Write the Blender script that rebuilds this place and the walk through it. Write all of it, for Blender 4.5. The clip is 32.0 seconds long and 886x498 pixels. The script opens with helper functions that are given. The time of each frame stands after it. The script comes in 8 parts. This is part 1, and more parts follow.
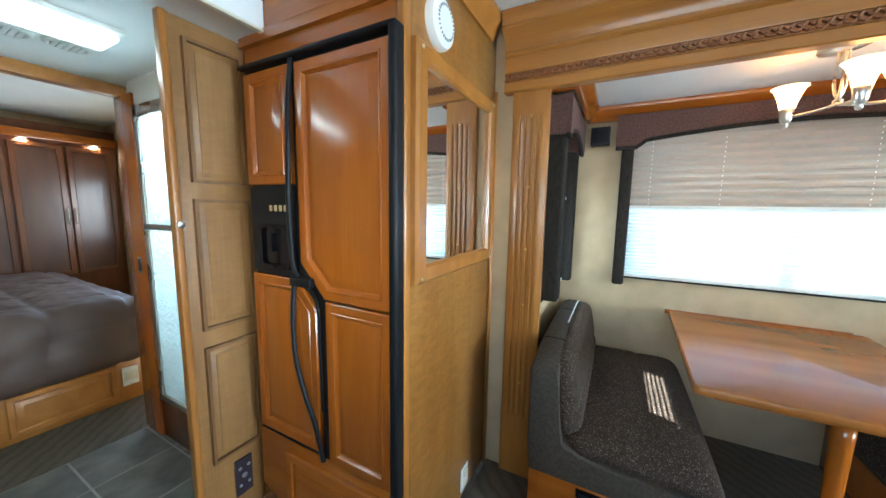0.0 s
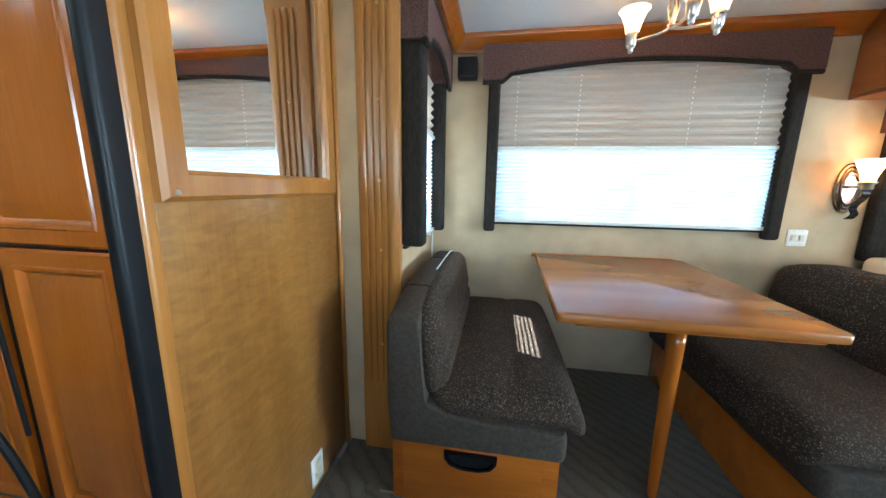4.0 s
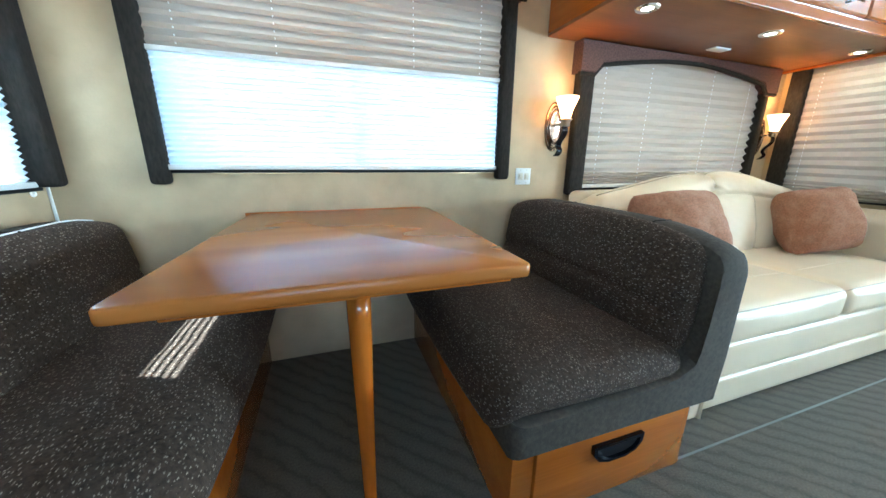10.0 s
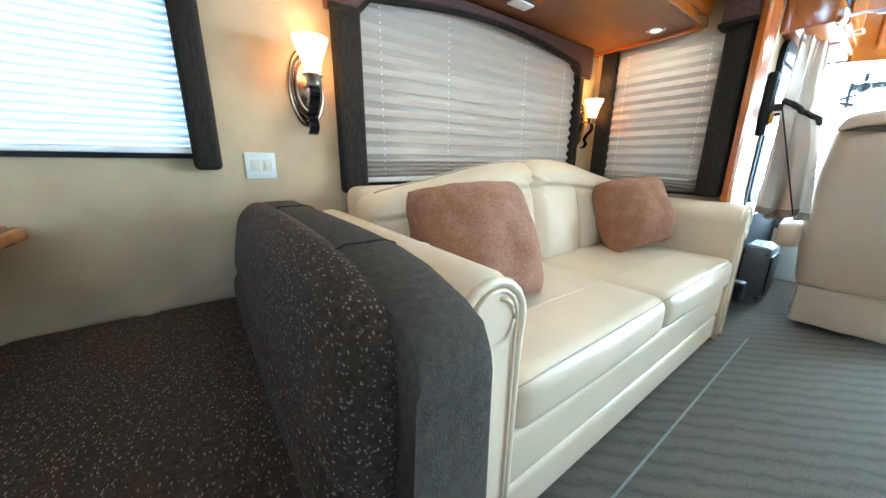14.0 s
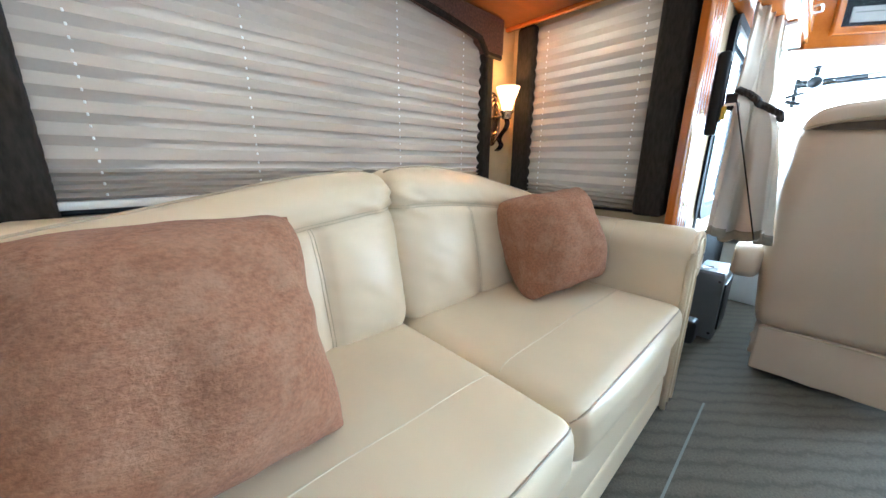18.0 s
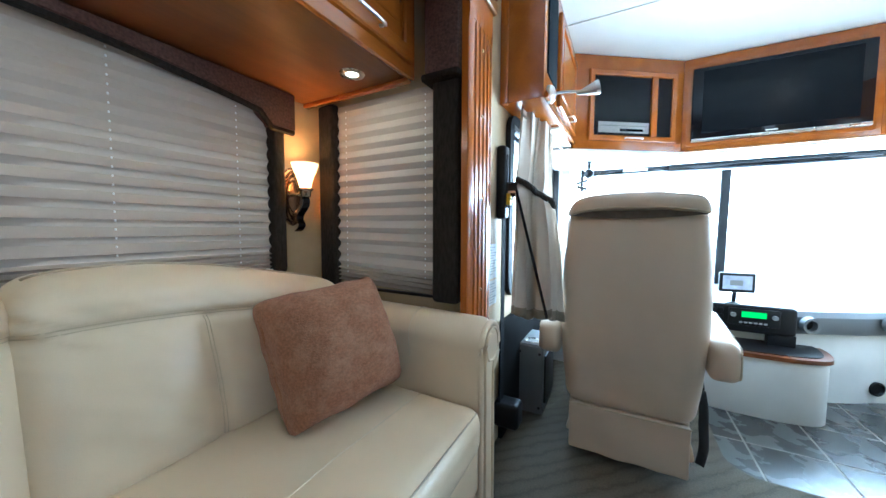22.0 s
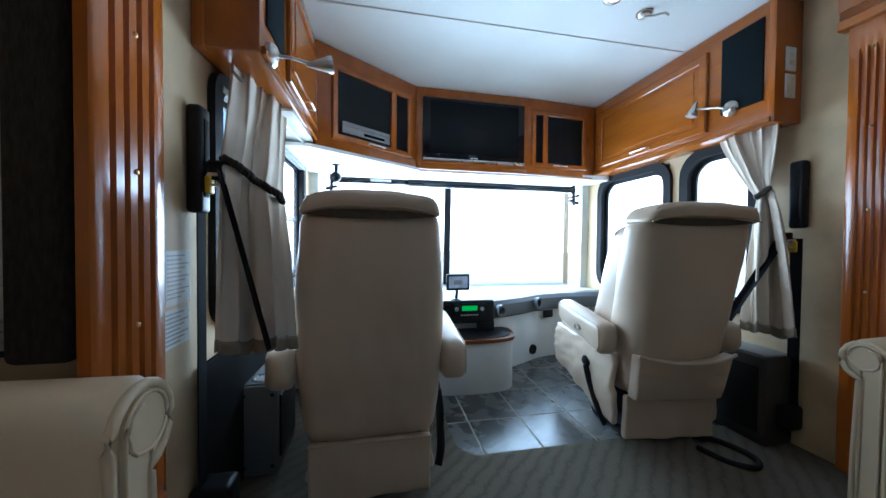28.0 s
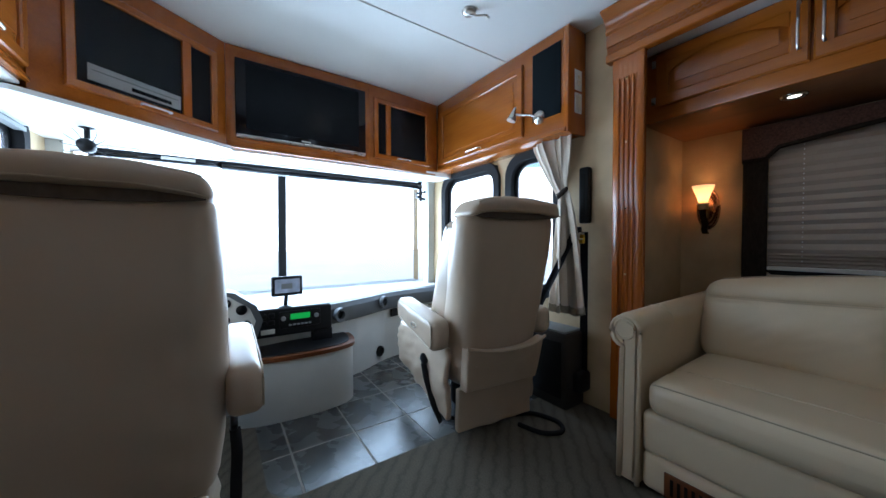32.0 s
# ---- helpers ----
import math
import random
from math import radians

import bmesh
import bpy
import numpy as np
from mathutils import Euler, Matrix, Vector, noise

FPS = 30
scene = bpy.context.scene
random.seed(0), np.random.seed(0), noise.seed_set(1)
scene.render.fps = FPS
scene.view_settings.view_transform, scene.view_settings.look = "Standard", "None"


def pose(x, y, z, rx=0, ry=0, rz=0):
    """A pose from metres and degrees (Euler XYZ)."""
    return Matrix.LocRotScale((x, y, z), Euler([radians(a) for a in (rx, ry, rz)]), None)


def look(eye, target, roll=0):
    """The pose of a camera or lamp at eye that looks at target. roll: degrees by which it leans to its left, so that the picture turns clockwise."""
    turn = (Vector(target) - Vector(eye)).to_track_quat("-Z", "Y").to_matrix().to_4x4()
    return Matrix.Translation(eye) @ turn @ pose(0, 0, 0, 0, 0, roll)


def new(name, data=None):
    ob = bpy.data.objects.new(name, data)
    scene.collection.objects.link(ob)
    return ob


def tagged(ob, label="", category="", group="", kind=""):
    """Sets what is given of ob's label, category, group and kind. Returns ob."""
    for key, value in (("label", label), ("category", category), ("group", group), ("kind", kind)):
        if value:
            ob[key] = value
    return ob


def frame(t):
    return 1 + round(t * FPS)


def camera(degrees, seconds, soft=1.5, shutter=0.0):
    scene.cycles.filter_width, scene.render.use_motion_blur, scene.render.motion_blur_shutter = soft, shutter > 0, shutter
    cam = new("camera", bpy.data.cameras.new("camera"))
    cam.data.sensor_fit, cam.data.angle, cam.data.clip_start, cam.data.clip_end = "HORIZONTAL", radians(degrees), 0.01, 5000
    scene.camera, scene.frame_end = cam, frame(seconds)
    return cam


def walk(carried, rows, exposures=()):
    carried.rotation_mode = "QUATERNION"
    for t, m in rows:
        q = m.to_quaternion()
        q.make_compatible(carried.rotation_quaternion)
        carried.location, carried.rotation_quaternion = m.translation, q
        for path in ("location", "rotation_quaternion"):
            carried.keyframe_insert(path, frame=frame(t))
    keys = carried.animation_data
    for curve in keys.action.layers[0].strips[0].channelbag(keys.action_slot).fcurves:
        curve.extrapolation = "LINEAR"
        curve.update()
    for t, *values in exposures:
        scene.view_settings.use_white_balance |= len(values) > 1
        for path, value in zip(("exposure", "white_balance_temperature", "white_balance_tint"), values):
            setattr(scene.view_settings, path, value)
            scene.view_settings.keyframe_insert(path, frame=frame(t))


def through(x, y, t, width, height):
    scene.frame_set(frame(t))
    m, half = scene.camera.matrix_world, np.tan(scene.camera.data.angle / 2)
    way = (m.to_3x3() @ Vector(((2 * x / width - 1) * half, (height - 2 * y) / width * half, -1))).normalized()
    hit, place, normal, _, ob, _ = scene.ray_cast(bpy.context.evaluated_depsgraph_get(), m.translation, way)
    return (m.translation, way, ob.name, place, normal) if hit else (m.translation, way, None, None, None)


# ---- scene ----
cam = camera(107.0, 32.0)
PATH = [
    (0, (0.442, 0.628, 1.356), (-0.486, 2.383, 1.11), 0.9),
    (0.5, (0.441, 0.658, 1.334), (-0.413, 2.449, 1.086), 0.9),
    (1, (0.444, 0.681, 1.312), (-0.339, 2.504, 1.061), 0.9),
    (1.5, (0.447, 0.703, 1.285), (-0.257, 2.557, 1.03), 0.8),
    (2, (0.46, 0.738, 1.266), (-0.17, 2.618, 1.006), 0.9),
    (2.5, (0.466, 0.797, 1.244), (-0.083, 2.7, 0.972), 1.1),
    (3, (0.473, 0.852, 1.221), (0.01, 2.774, 0.918), 1.1),
    (3.5, (0.487, 0.903, 1.186), (0.1, 2.836, 0.848), 1.1),
    (5.5, (0.626, 1.067, 1.056), (0.533, 3.014, 0.611), 0.5),
    (6, (0.657, 1.095, 1.037), (0.639, 3.04, 0.573), 0.6),
    (6.5, (0.681, 1.126, 1.02), (0.743, 3.066, 0.539), 0.8),
    (7, (0.716, 1.157, 1.008), (0.854, 3.09, 0.511), 0.7),
    (7.5, (0.769, 1.196, 1.004), (0.987, 3.117, 0.49), 0.9),
    (8, (0.825, 1.237, 1.0), (1.131, 3.145, 0.485), 1.1),
    (8.5, (0.887, 1.271, 0.999), (1.271, 3.163, 0.479), 1.1),
    (9, (0.952, 1.299, 0.992), (1.42, 3.174, 0.475), 1.2),
    (9.5, (1.019, 1.331, 0.987), (1.568, 3.182, 0.468), 0.8),
    (10, (1.101, 1.372, 0.985), (1.729, 3.2, 0.47), 0.5),
    (10.5, (1.185, 1.412, 0.983), (1.885, 3.213, 0.468), 0.4),
    (11, (1.267, 1.454, 0.974), (2.041, 3.225, 0.46), 0.5),
    (11.5, (1.372, 1.495, 0.965), (2.218, 3.233, 0.45), 0.7),
    (12, (1.496, 1.52, 0.963), (2.405, 3.227, 0.452), 0.8),
    (12.5, (1.614, 1.548, 0.959), (2.582, 3.224, 0.454), 0.7),
    (13, (1.726, 1.588, 0.949), (2.763, 3.221, 0.439), 0.6),
    (13.5, (1.841, 1.635, 0.929), (2.942, 3.225, 0.42), 0.6),
    (14, (1.943, 1.683, 0.925), (3.105, 3.228, 0.412), 0.4),
    (14.5, (2.035, 1.723, 0.908), (3.248, 3.229, 0.397), 0.2),
    (16.5, (2.388, 1.816, 0.912), (3.636, 3.294, 0.402), -0.0),
    (17, (2.482, 1.83, 0.922), (3.73, 3.305, 0.406), 0.1),
    (17.5, (2.579, 1.856, 0.938), (3.855, 3.308, 0.425), 0.4),
    (18, (2.669, 1.855, 0.95), (3.985, 3.276, 0.45), 0.4),
    (18.5, (2.761, 1.861, 0.961), (4.126, 3.243, 0.482), 0.5),
    (19, (2.856, 1.857, 0.984), (4.276, 3.192, 0.533), 0.6),
    (19.5, (2.941, 1.833, 1.002), (4.417, 3.12, 0.597), 0.2),
    (20, (3.0, 1.802, 1.015), (4.538, 3.031, 0.661), 0.2),
    (20.5, (3.037, 1.763, 1.027), (4.63, 2.935, 0.727), 0.2),
    (21, (3.063, 1.729, 1.034), (4.712, 2.835, 0.796), 0.2),
    (21.5, (3.085, 1.704, 1.036), (4.787, 2.741, 0.862), 0.2),
    (22, (3.099, 1.688, 1.036), (4.851, 2.645, 0.91), 0.2),
    (22.5, (3.108, 1.675, 1.034), (4.909, 2.542, 0.945), 0.6),
    (23, (3.115, 1.66, 1.039), (4.964, 2.419, 0.964), 0.4),
    (23.5, (3.13, 1.651, 1.033), (5.021, 2.3, 0.963), 0.3),
    (24, (3.145, 1.65, 1.027), (5.072, 2.179, 0.963), 0.2),
    (24.5, (3.16, 1.653, 1.03), (5.116, 2.065, 0.965), 0.2),
    (25, (3.173, 1.657, 1.032), (5.15, 1.946, 0.967), 0.4),
    (25.5, (3.191, 1.659, 1.035), (5.183, 1.826, 0.97), 0.3),
    (27.5, (3.355, 1.646, 1.016), (5.335, 1.365, 0.965), 0.3),
    (28, (3.414, 1.626, 0.995), (5.377, 1.241, 0.956), 0.5),
    (28.5, (3.452, 1.602, 1.005), (5.393, 1.122, 0.959), 0.4),
    (29, (3.496, 1.571, 0.994), (5.408, 0.988, 0.954), 0.4),
    (29.5, (3.527, 1.535, 0.99), (5.409, 0.859, 0.952), 0.2),
    (30, (3.544, 1.501, 0.982), (5.39, 0.731, 0.951), 0.1),
    (30.5, (3.549, 1.471, 0.988), (5.355, 0.614, 0.951), 0.1),
    (31, (3.551, 1.442, 0.988), (5.312, 0.495, 0.945), -0.1),
    (31.5, (3.549, 1.415, 0.984), (5.26, 0.38, 0.94), -0.2),
    (32, (3.529, 1.386, 0.979), (5.184, 0.263, 0.931), -0.2),
]
walk(cam, [(t, look(eye, target, roll)) for t, eye, target, roll in PATH], [(0, 3.52, 5300, -3), (6, 3.42, 4980, -5), (9, 3.6, 4850, -7), (13, 3.52, 4870, -6), (16.5, 3.25, 4980, -1), (19, 3.08, 5020, 1), (22, 2.52, 4800, -2), (25, 1.25, 4700, -4), (28, 0.98, 4950, 2), (32, 0.72, 5150, 6)])

# ---- light ----
world = bpy.data.worlds.new("world")
scene.world = world
world.use_nodes = True
wn = world.node_tree
sky = wn.nodes.new("ShaderNodeTexSky")
sky.sky_type, sky.sun_disc = "NISHITA", False
SUN_WAY = Vector((-0.40, 0.15, 0.48)).normalized()
sky.sun_elevation, sky.sun_rotation = math.asin(SUN_WAY.z), math.atan2(SUN_WAY.x, SUN_WAY.y)
bg = wn.nodes["Background"]
wn.links.new(sky.outputs[0], bg.inputs[0])
bg.inputs[1].default_value = 0.15


def lamp(name, kind, energy, color, m, **more):
    data = bpy.data.lights.new(name, kind)
    data.energy, data.color = energy, color
    for key, value in more.items():
        if key == "size":
            data.shape, data.size = "RECTANGLE", value
        elif key == "size_y":
            data.size_y = value
        elif key == "angle":
            data.angle = value
        elif key == "radius":
            data.shadow_soft_size = value
        elif key == "spread":
            data.spread = value
    ob = new(name, data)
    ob.matrix_world = m
    return ob


lamp("sun", "SUN", 5.0, (1.0, 0.95, 0.87), look(SUN_WAY * 20, (0, 0, 0)), angle=radians(0.5))
DAY = (0.86, 0.93, 1.0)
WARM = (1.0, 0.46, 0.15)
# the sky's light in the openings, bar the two fills noted below
lamp("windshield_daylight", "AREA", 46, (0.80, 0.91, 1.0), look((6.62, 0.8, 1.1), (4.0, 0.8, 1.3)), size=2.5, size_y=0.9)
lamp("side_daylight_driver", "AREA", 5.5, DAY, look((5.4, 2.32, 1.2), (5.4, 0.0, 0.9)), size=1.0, size_y=0.6)
lamp("side_daylight_passenger", "AREA", 5.5, DAY, look((5.5, -0.55, 1.2), (5.5, 1.0, 0.9)), size=1.3, size_y=0.6)
# fill lamp in an unseen galley opening, added to light the room
lamp("galley_fill", "AREA", 0.40, DAY, look((1.0, -0.40, 1.33), (1.0, 3.0, 0.9)), size=1.6, size_y=0.55)
lamp("dinette_daylight", "AREA", 0.32, DAY, look((1.235, 3.16, 1.4), (1.235, 0, 1.4)), size=1.5, size_y=0.9)
lamp("dinette_side_daylight", "AREA", 1.2, DAY, look((-0.05, 2.68, 1.3), (3, 2.68, 1.3)), size=0.5, size_y=0.85)
lamp("sofa_daylight", "AREA", 0.6, DAY, look((3.26, 3.16, 1.2), (3.26, 0, 1.2)), size=1.5, size_y=0.7)
lamp("sofa_side_daylight", "AREA", 0.15, DAY, look((4.40, 2.6, 1.2), (0, 2.6, 1.2)), size=0.5, size_y=0.8)
lamp("passenger_sofa_daylight", "AREA", 0.3, DAY, look((3.2, -1.36, 1.15), (3.2, 0, 1.15)), size=1.6, size_y=0.7)
# fill lamp added at an unseen hole to brighten the bedroom
lamp("bedroom_fill", "AREA", 0.75, DAY, look((-3.3, 2.24, 1.3), (-3.3, 0, 0.9)), size=1.1, size_y=0.55)


# ---- materials ----
def mat(name, color, rough=0.5, metal=0.0, vary=0.12, scale=6.0, bump=0.0, bump_scale=60.0, spec=0.5, sheen=0.0, coat=0.0, stretch=(1, 1, 1)):
    """A surface with two scales of variation in colour, roughness and relief."""
    m = bpy.data.materials.new(name)
    m.use_nodes = True
    nt = m.node_tree
    b = nt.nodes["Principled BSDF"]
    co = nt.nodes.new("ShaderNodeTexCoord")
    mp = nt.nodes.new("ShaderNodeMapping")
    mp.inputs["Scale"].default_value = stretch
    nt.links.new(co.outputs["Object"], mp.inputs[0])
    n1 = nt.nodes.new("ShaderNodeTexNoise")
    n1.inputs["Scale"].default_value, n1.inputs["Detail"].default_value = scale, 5
    nt.links.new(mp.outputs[0], n1.inputs["Vector"])
    ramp = nt.nodes.new("ShaderNodeValToRGB")
    c = Vector(color)
    lo, hi = c * (1 - vary), c * (1 + vary)
    ramp.color_ramp.elements[0].position, ramp.color_ramp.elements[1].position = 0.3, 0.7
    ramp.color_ramp.elements[0].color, ramp.color_ramp.elements[1].color = (*lo, 1), (*hi, 1)
    nt.links.new(n1.outputs["Fac"], ramp.inputs[0])
    nt.links.new(ramp.outputs[0], b.inputs["Base Color"])
    rr = nt.nodes.new("ShaderNodeMapRange")
    rr.inputs["To Min"].default_value, rr.inputs["To Max"].default_value = max(0.02, rough - 0.07), min(1, rough + 0.07)
    nt.links.new(n1.outputs["Fac"], rr.inputs["Value"])
    nt.links.new(rr.outputs[0], b.inputs["Roughness"])
    b.inputs["Metallic"].default_value = metal
    b.inputs["Specular IOR Level"].default_value = spec
    b.inputs["Sheen Weight"].default_value = sheen
    b.inputs["Coat Weight"].default_value = coat
    b.inputs["Coat Roughness"].default_value = 0.12
    if bump:
        n2 = nt.nodes.new("ShaderNodeTexNoise")
        n2.inputs["Scale"].default_value, n2.inputs["Detail"].default_value = bump_scale, 4
        nt.links.new(mp.outputs[0], n2.inputs["Vector"])
        bp = nt.nodes.new("ShaderNodeBump")
        bp.inputs["Strength"].default_value, bp.inputs["Distance"].default_value = bump, 0.004
        nt.links.new(n2.outputs["Fac"], bp.inputs["Height"])
        nt.links.new(bp.outputs[0], b.inputs["Normal"])
    return m


def wood(name, color, dark, grain, rough=0.3, coat=0.25, contrast=1.0, pores=0.3, detail=5):
    """Stained veneer: long figure along the given axis of grain, with fine pores."""
    m = mat(name, color, rough, coat=coat)
    nt = m.node_tree
    b = nt.nodes["Principled BSDF"]
    co = nt.nodes["Texture Coordinate"]
    mp = nt.nodes.new("ShaderNodeMapping")
    s = [7.0, 7.0, 7.0]
    s["xyz".index(grain)] = 1.1
    mp.inputs["Scale"].default_value = s
    nt.links.new(co.outputs["Object"], mp.inputs[0])
    n1 = nt.nodes.new("ShaderNodeTexNoise")
    n1.inputs["Scale"].default_value, n1.inputs["Detail"].default_value, n1.inputs["Distortion"].default_value = 1.6, detail, 0.07 * detail
    nt.links.new(mp.outputs[0], n1.inputs["Vector"])
    mp2 = nt.nodes.new("ShaderNodeMapping")
    s2 = [160.0, 160.0, 160.0]
    s2["xyz".index(grain)] = 5.0
    mp2.inputs["Scale"].default_value = s2
    nt.links.new(co.outputs["Object"], mp2.inputs[0])
    n2 = nt.nodes.new("ShaderNodeTexNoise")
    n2.inputs["Scale"].default_value, n2.inputs["Detail"].default_value = 1.0, 3
    nt.links.new(mp2.outputs[0], n2.inputs["Vector"])
    ramp = nt.nodes.new("ShaderNodeValToRGB")
    ramp.color_ramp.elements[0].position, ramp.color_ramp.elements[1].position = 0.5 - 0.18 / contrast, 0.5 + 0.2 / contrast
    ramp.color_ramp.elements[0].color, ramp.color_ramp.elements[1].color = (*dark, 1), (*color, 1)
    nt.links.new(n1.outputs["Fac"], ramp.inputs[0])
    mix = nt.nodes.new("ShaderNodeMixRGB")
    mix.blend_type = "MULTIPLY"
    mix.inputs[0].default_value = pores
    nt.links.new(ramp.outputs[0], mix.inputs[1])
    nt.links.new(n2.outputs["Fac"], mix.inputs[2])
    nt.links.new(mix.outputs[0], b.inputs["Base Color"])
    return m


CHERRY_Z = wood("cherry_upright", (0.47, 0.132, 0.009), (0.40, 0.102, 0.006), "z", 0.22, 0.32)
CHERRY_X = wood("cherry_along", (0.47, 0.145, 0.013), (0.36, 0.098, 0.008), "x", 0.22, 0.32)
CHERRY_Y = wood("cherry_across", (0.47, 0.145, 0.013), (0.36, 0.098, 0.008), "y", 0.22, 0.32)
TABLE_WOOD = wood("table_veneer", (0.42, 0.158, 0.031), (0.31, 0.105, 0.018), "x", 0.24, 0.0, 1.0, 0.0, 0)
TABLE_WOOD.node_tree.nodes["Map Range"].inputs["To Min"].default_value = 0.23
TABLE_WOOD.node_tree.nodes["Map Range"].inputs["To Max"].default_value = 0.25
TABLE_WOOD.node_tree.nodes["Principled BSDF"].inputs["Specular IOR Level"].default_value = 0.32
PANEL_WOOD = wood("panel_veneer", (0.36, 0.165, 0.034), (0.28, 0.115, 0.020), "z", 0.33, 0.18, 1.2)
TRIM_WOOD = wood("trim_veneer", (0.45, 0.19, 0.034), (0.34, 0.13, 0.020), "z", 0.32, 0.2)
TRIM_WOOD_X = wood("trim_veneer_along", (0.45, 0.19, 0.034), (0.34, 0.13, 0.020), "x", 0.32, 0.2)
# cherry darkened so that its colour carries the undersides' shade
SHADED_SOFFIT = wood("shaded_soffit_veneer", (0.24, 0.080, 0.012), (0.175, 0.054, 0.007), "x", 0.46, 0.06)
DARK_WOOD = wood("dark_cherry", (0.20, 0.065, 0.018), (0.11, 0.034, 0.010), "z", 0.3, 0.2)
VINYL = mat("wall_vinyl", (0.49, 0.37, 0.215), 0.7, vary=0.15, scale=5, bump=0.15, bump_scale=90)
WHITE_VINYL = mat("ceiling_vinyl", (0.78, 0.78, 0.75), 0.6, vary=0.03, scale=3, bump=0.1, bump_scale=140)
WHITE_PLASTIC = mat("white_plastic", (0.75, 0.74, 0.69), 0.35, vary=0.04)
GREY_PLASTIC = mat("grey_plastic", (0.24, 0.25, 0.25), 0.5, vary=0.06, bump=0.1, bump_scale=300)
DASH_RIM = mat("dash_rim", (0.085, 0.092, 0.098), 0.5, vary=0.06, bump=0.1, bump_scale=300)
LIGHT_DASH = mat("light_dash", (0.52, 0.52, 0.49), 0.55, vary=0.05, bump=0.15, bump_scale=260)
BLACK = mat("black_plastic", (0.010, 0.010, 0.011), 0.42, vary=0.2, spec=0.2)
BLACK_GLOSS = mat("black_gloss", (0.006, 0.006, 0.008), 0.10, vary=0.2, spec=0.3)
DARK_CARPET = mat("dark_carpet", (0.013, 0.013, 0.013), 0.95, spec=0.1, vary=0.2, bump=0.4, bump_scale=200)
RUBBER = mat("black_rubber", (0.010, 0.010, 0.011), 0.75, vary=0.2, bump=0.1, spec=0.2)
WEBBING = mat("black_webbing", (0.006, 0.006, 0.007), 0.9, vary=0.3, scale=200, bump=0.3, bump_scale=400, spec=0.08)
CHROME = mat("brushed_nickel", (0.60, 0.57, 0.52), 0.28, 1.0, vary=0.06)
BRONZE = mat("oiled_bronze", (0.13, 0.085, 0.058), 0.30, 0.9, vary=0.2)
CREAM = mat("cream_leather", (0.72, 0.59, 0.40), 0.34, vary=0.06, scale=3, bump=0.10, bump_scale=420)
TAUPE = mat("stone_leather", (0.55, 0.44, 0.32), 0.36, vary=0.06, scale=3, bump=0.10, bump_scale=420)
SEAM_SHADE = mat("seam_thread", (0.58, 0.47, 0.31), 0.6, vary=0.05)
SEAM = mat("cream_thread", (0.70, 0.61, 0.46), 0.6, vary=0.05)
PANTRY_WOOD = wood("pantry_veneer", (0.37, 0.188, 0.056), (0.29, 0.136, 0.036), "z", 0.5, 0.05, 1.2)


def curly(m, strength=0.30):
    """Short ripples of figure across the grain."""
    nt = m.node_tree
    b = nt.nodes["Principled BSDF"]
    mp, n, r, mul = nt.nodes.new("ShaderNodeMapping"), nt.nodes.new("ShaderNodeTexNoise"), nt.nodes.new("ShaderNodeMapRange"), nt.nodes.new("ShaderNodeMixRGB")
    mp.inputs["Scale"].default_value, mp.inputs["Rotation"].default_value = (16, 16, 46), (radians(24), radians(12), 0)
    n.inputs["Scale"].default_value, n.inputs["Detail"].default_value, n.inputs["Distortion"].default_value = 1.0, 4, 0.8
    r.inputs["From Min"].default_value, r.inputs["From Max"].default_value = 0.32, 0.68
    r.inputs["To Min"].default_value, r.inputs["To Max"].default_value = 1 - strength, 1 + strength * 0.6
    mul.blend_type, mul.inputs[0].default_value = "MULTIPLY", 1.0
    nt.links.new(nt.nodes["Texture Coordinate"].outputs["Object"], mp.inputs[0])
    nt.links.new(mp.outputs[0], n.inputs["Vector"])
    nt.links.new(n.outputs["Fac"], r.inputs["Value"])
    nt.links.new(b.inputs["Base Color"].links[0].from_socket, mul.inputs[1])
    nt.links.new(r.outputs[0], mul.inputs[2])
    nt.links.new(mul.outputs[0], b.inputs["Base Color"])


curly(PANEL_WOOD, 0.20)
curly(PANTRY_WOOD, 0.08)
# darker copy of the pantry veneer; its tone draws the mouldings' shading
PANTRY_SHADE = wood("shaded_veneer", (0.27, 0.135, 0.045), (0.20, 0.095, 0.030), "z", 0.4, 0.12, 1.3)
PIPING = mat("leather_piping", (0.47, 0.385, 0.265), 0.5, vary=0.06)
SUEDE = mat("charcoal_suede", (0.066, 0.054, 0.041), 0.95, vary=0.22, scale=90, spec=0.12, bump=0.4, bump_scale=240)
TRIM_SUEDE = mat("black_suede", (0.027, 0.022, 0.018), 0.95, spec=0.15, vary=0.3, scale=110, bump=0.6, bump_scale=160, stretch=(1, 1, 0.3))
CHENILLE = mat("brown_chenille", (0.105, 0.052, 0.040), 0.95, vary=0.4, scale=110, bump=0.7, bump_scale=120)
QUILT = mat("brown_quilt", (0.085, 0.052, 0.038), 0.6, vary=0.14, scale=4, bump=0.15, bump_scale=30)
PAPER = mat("paper", (0.62, 0.62, 0.58), 0.8, vary=0.05)
YELLOW = mat("yellow_plastic", (0.65, 0.42, 0.02), 0.4)


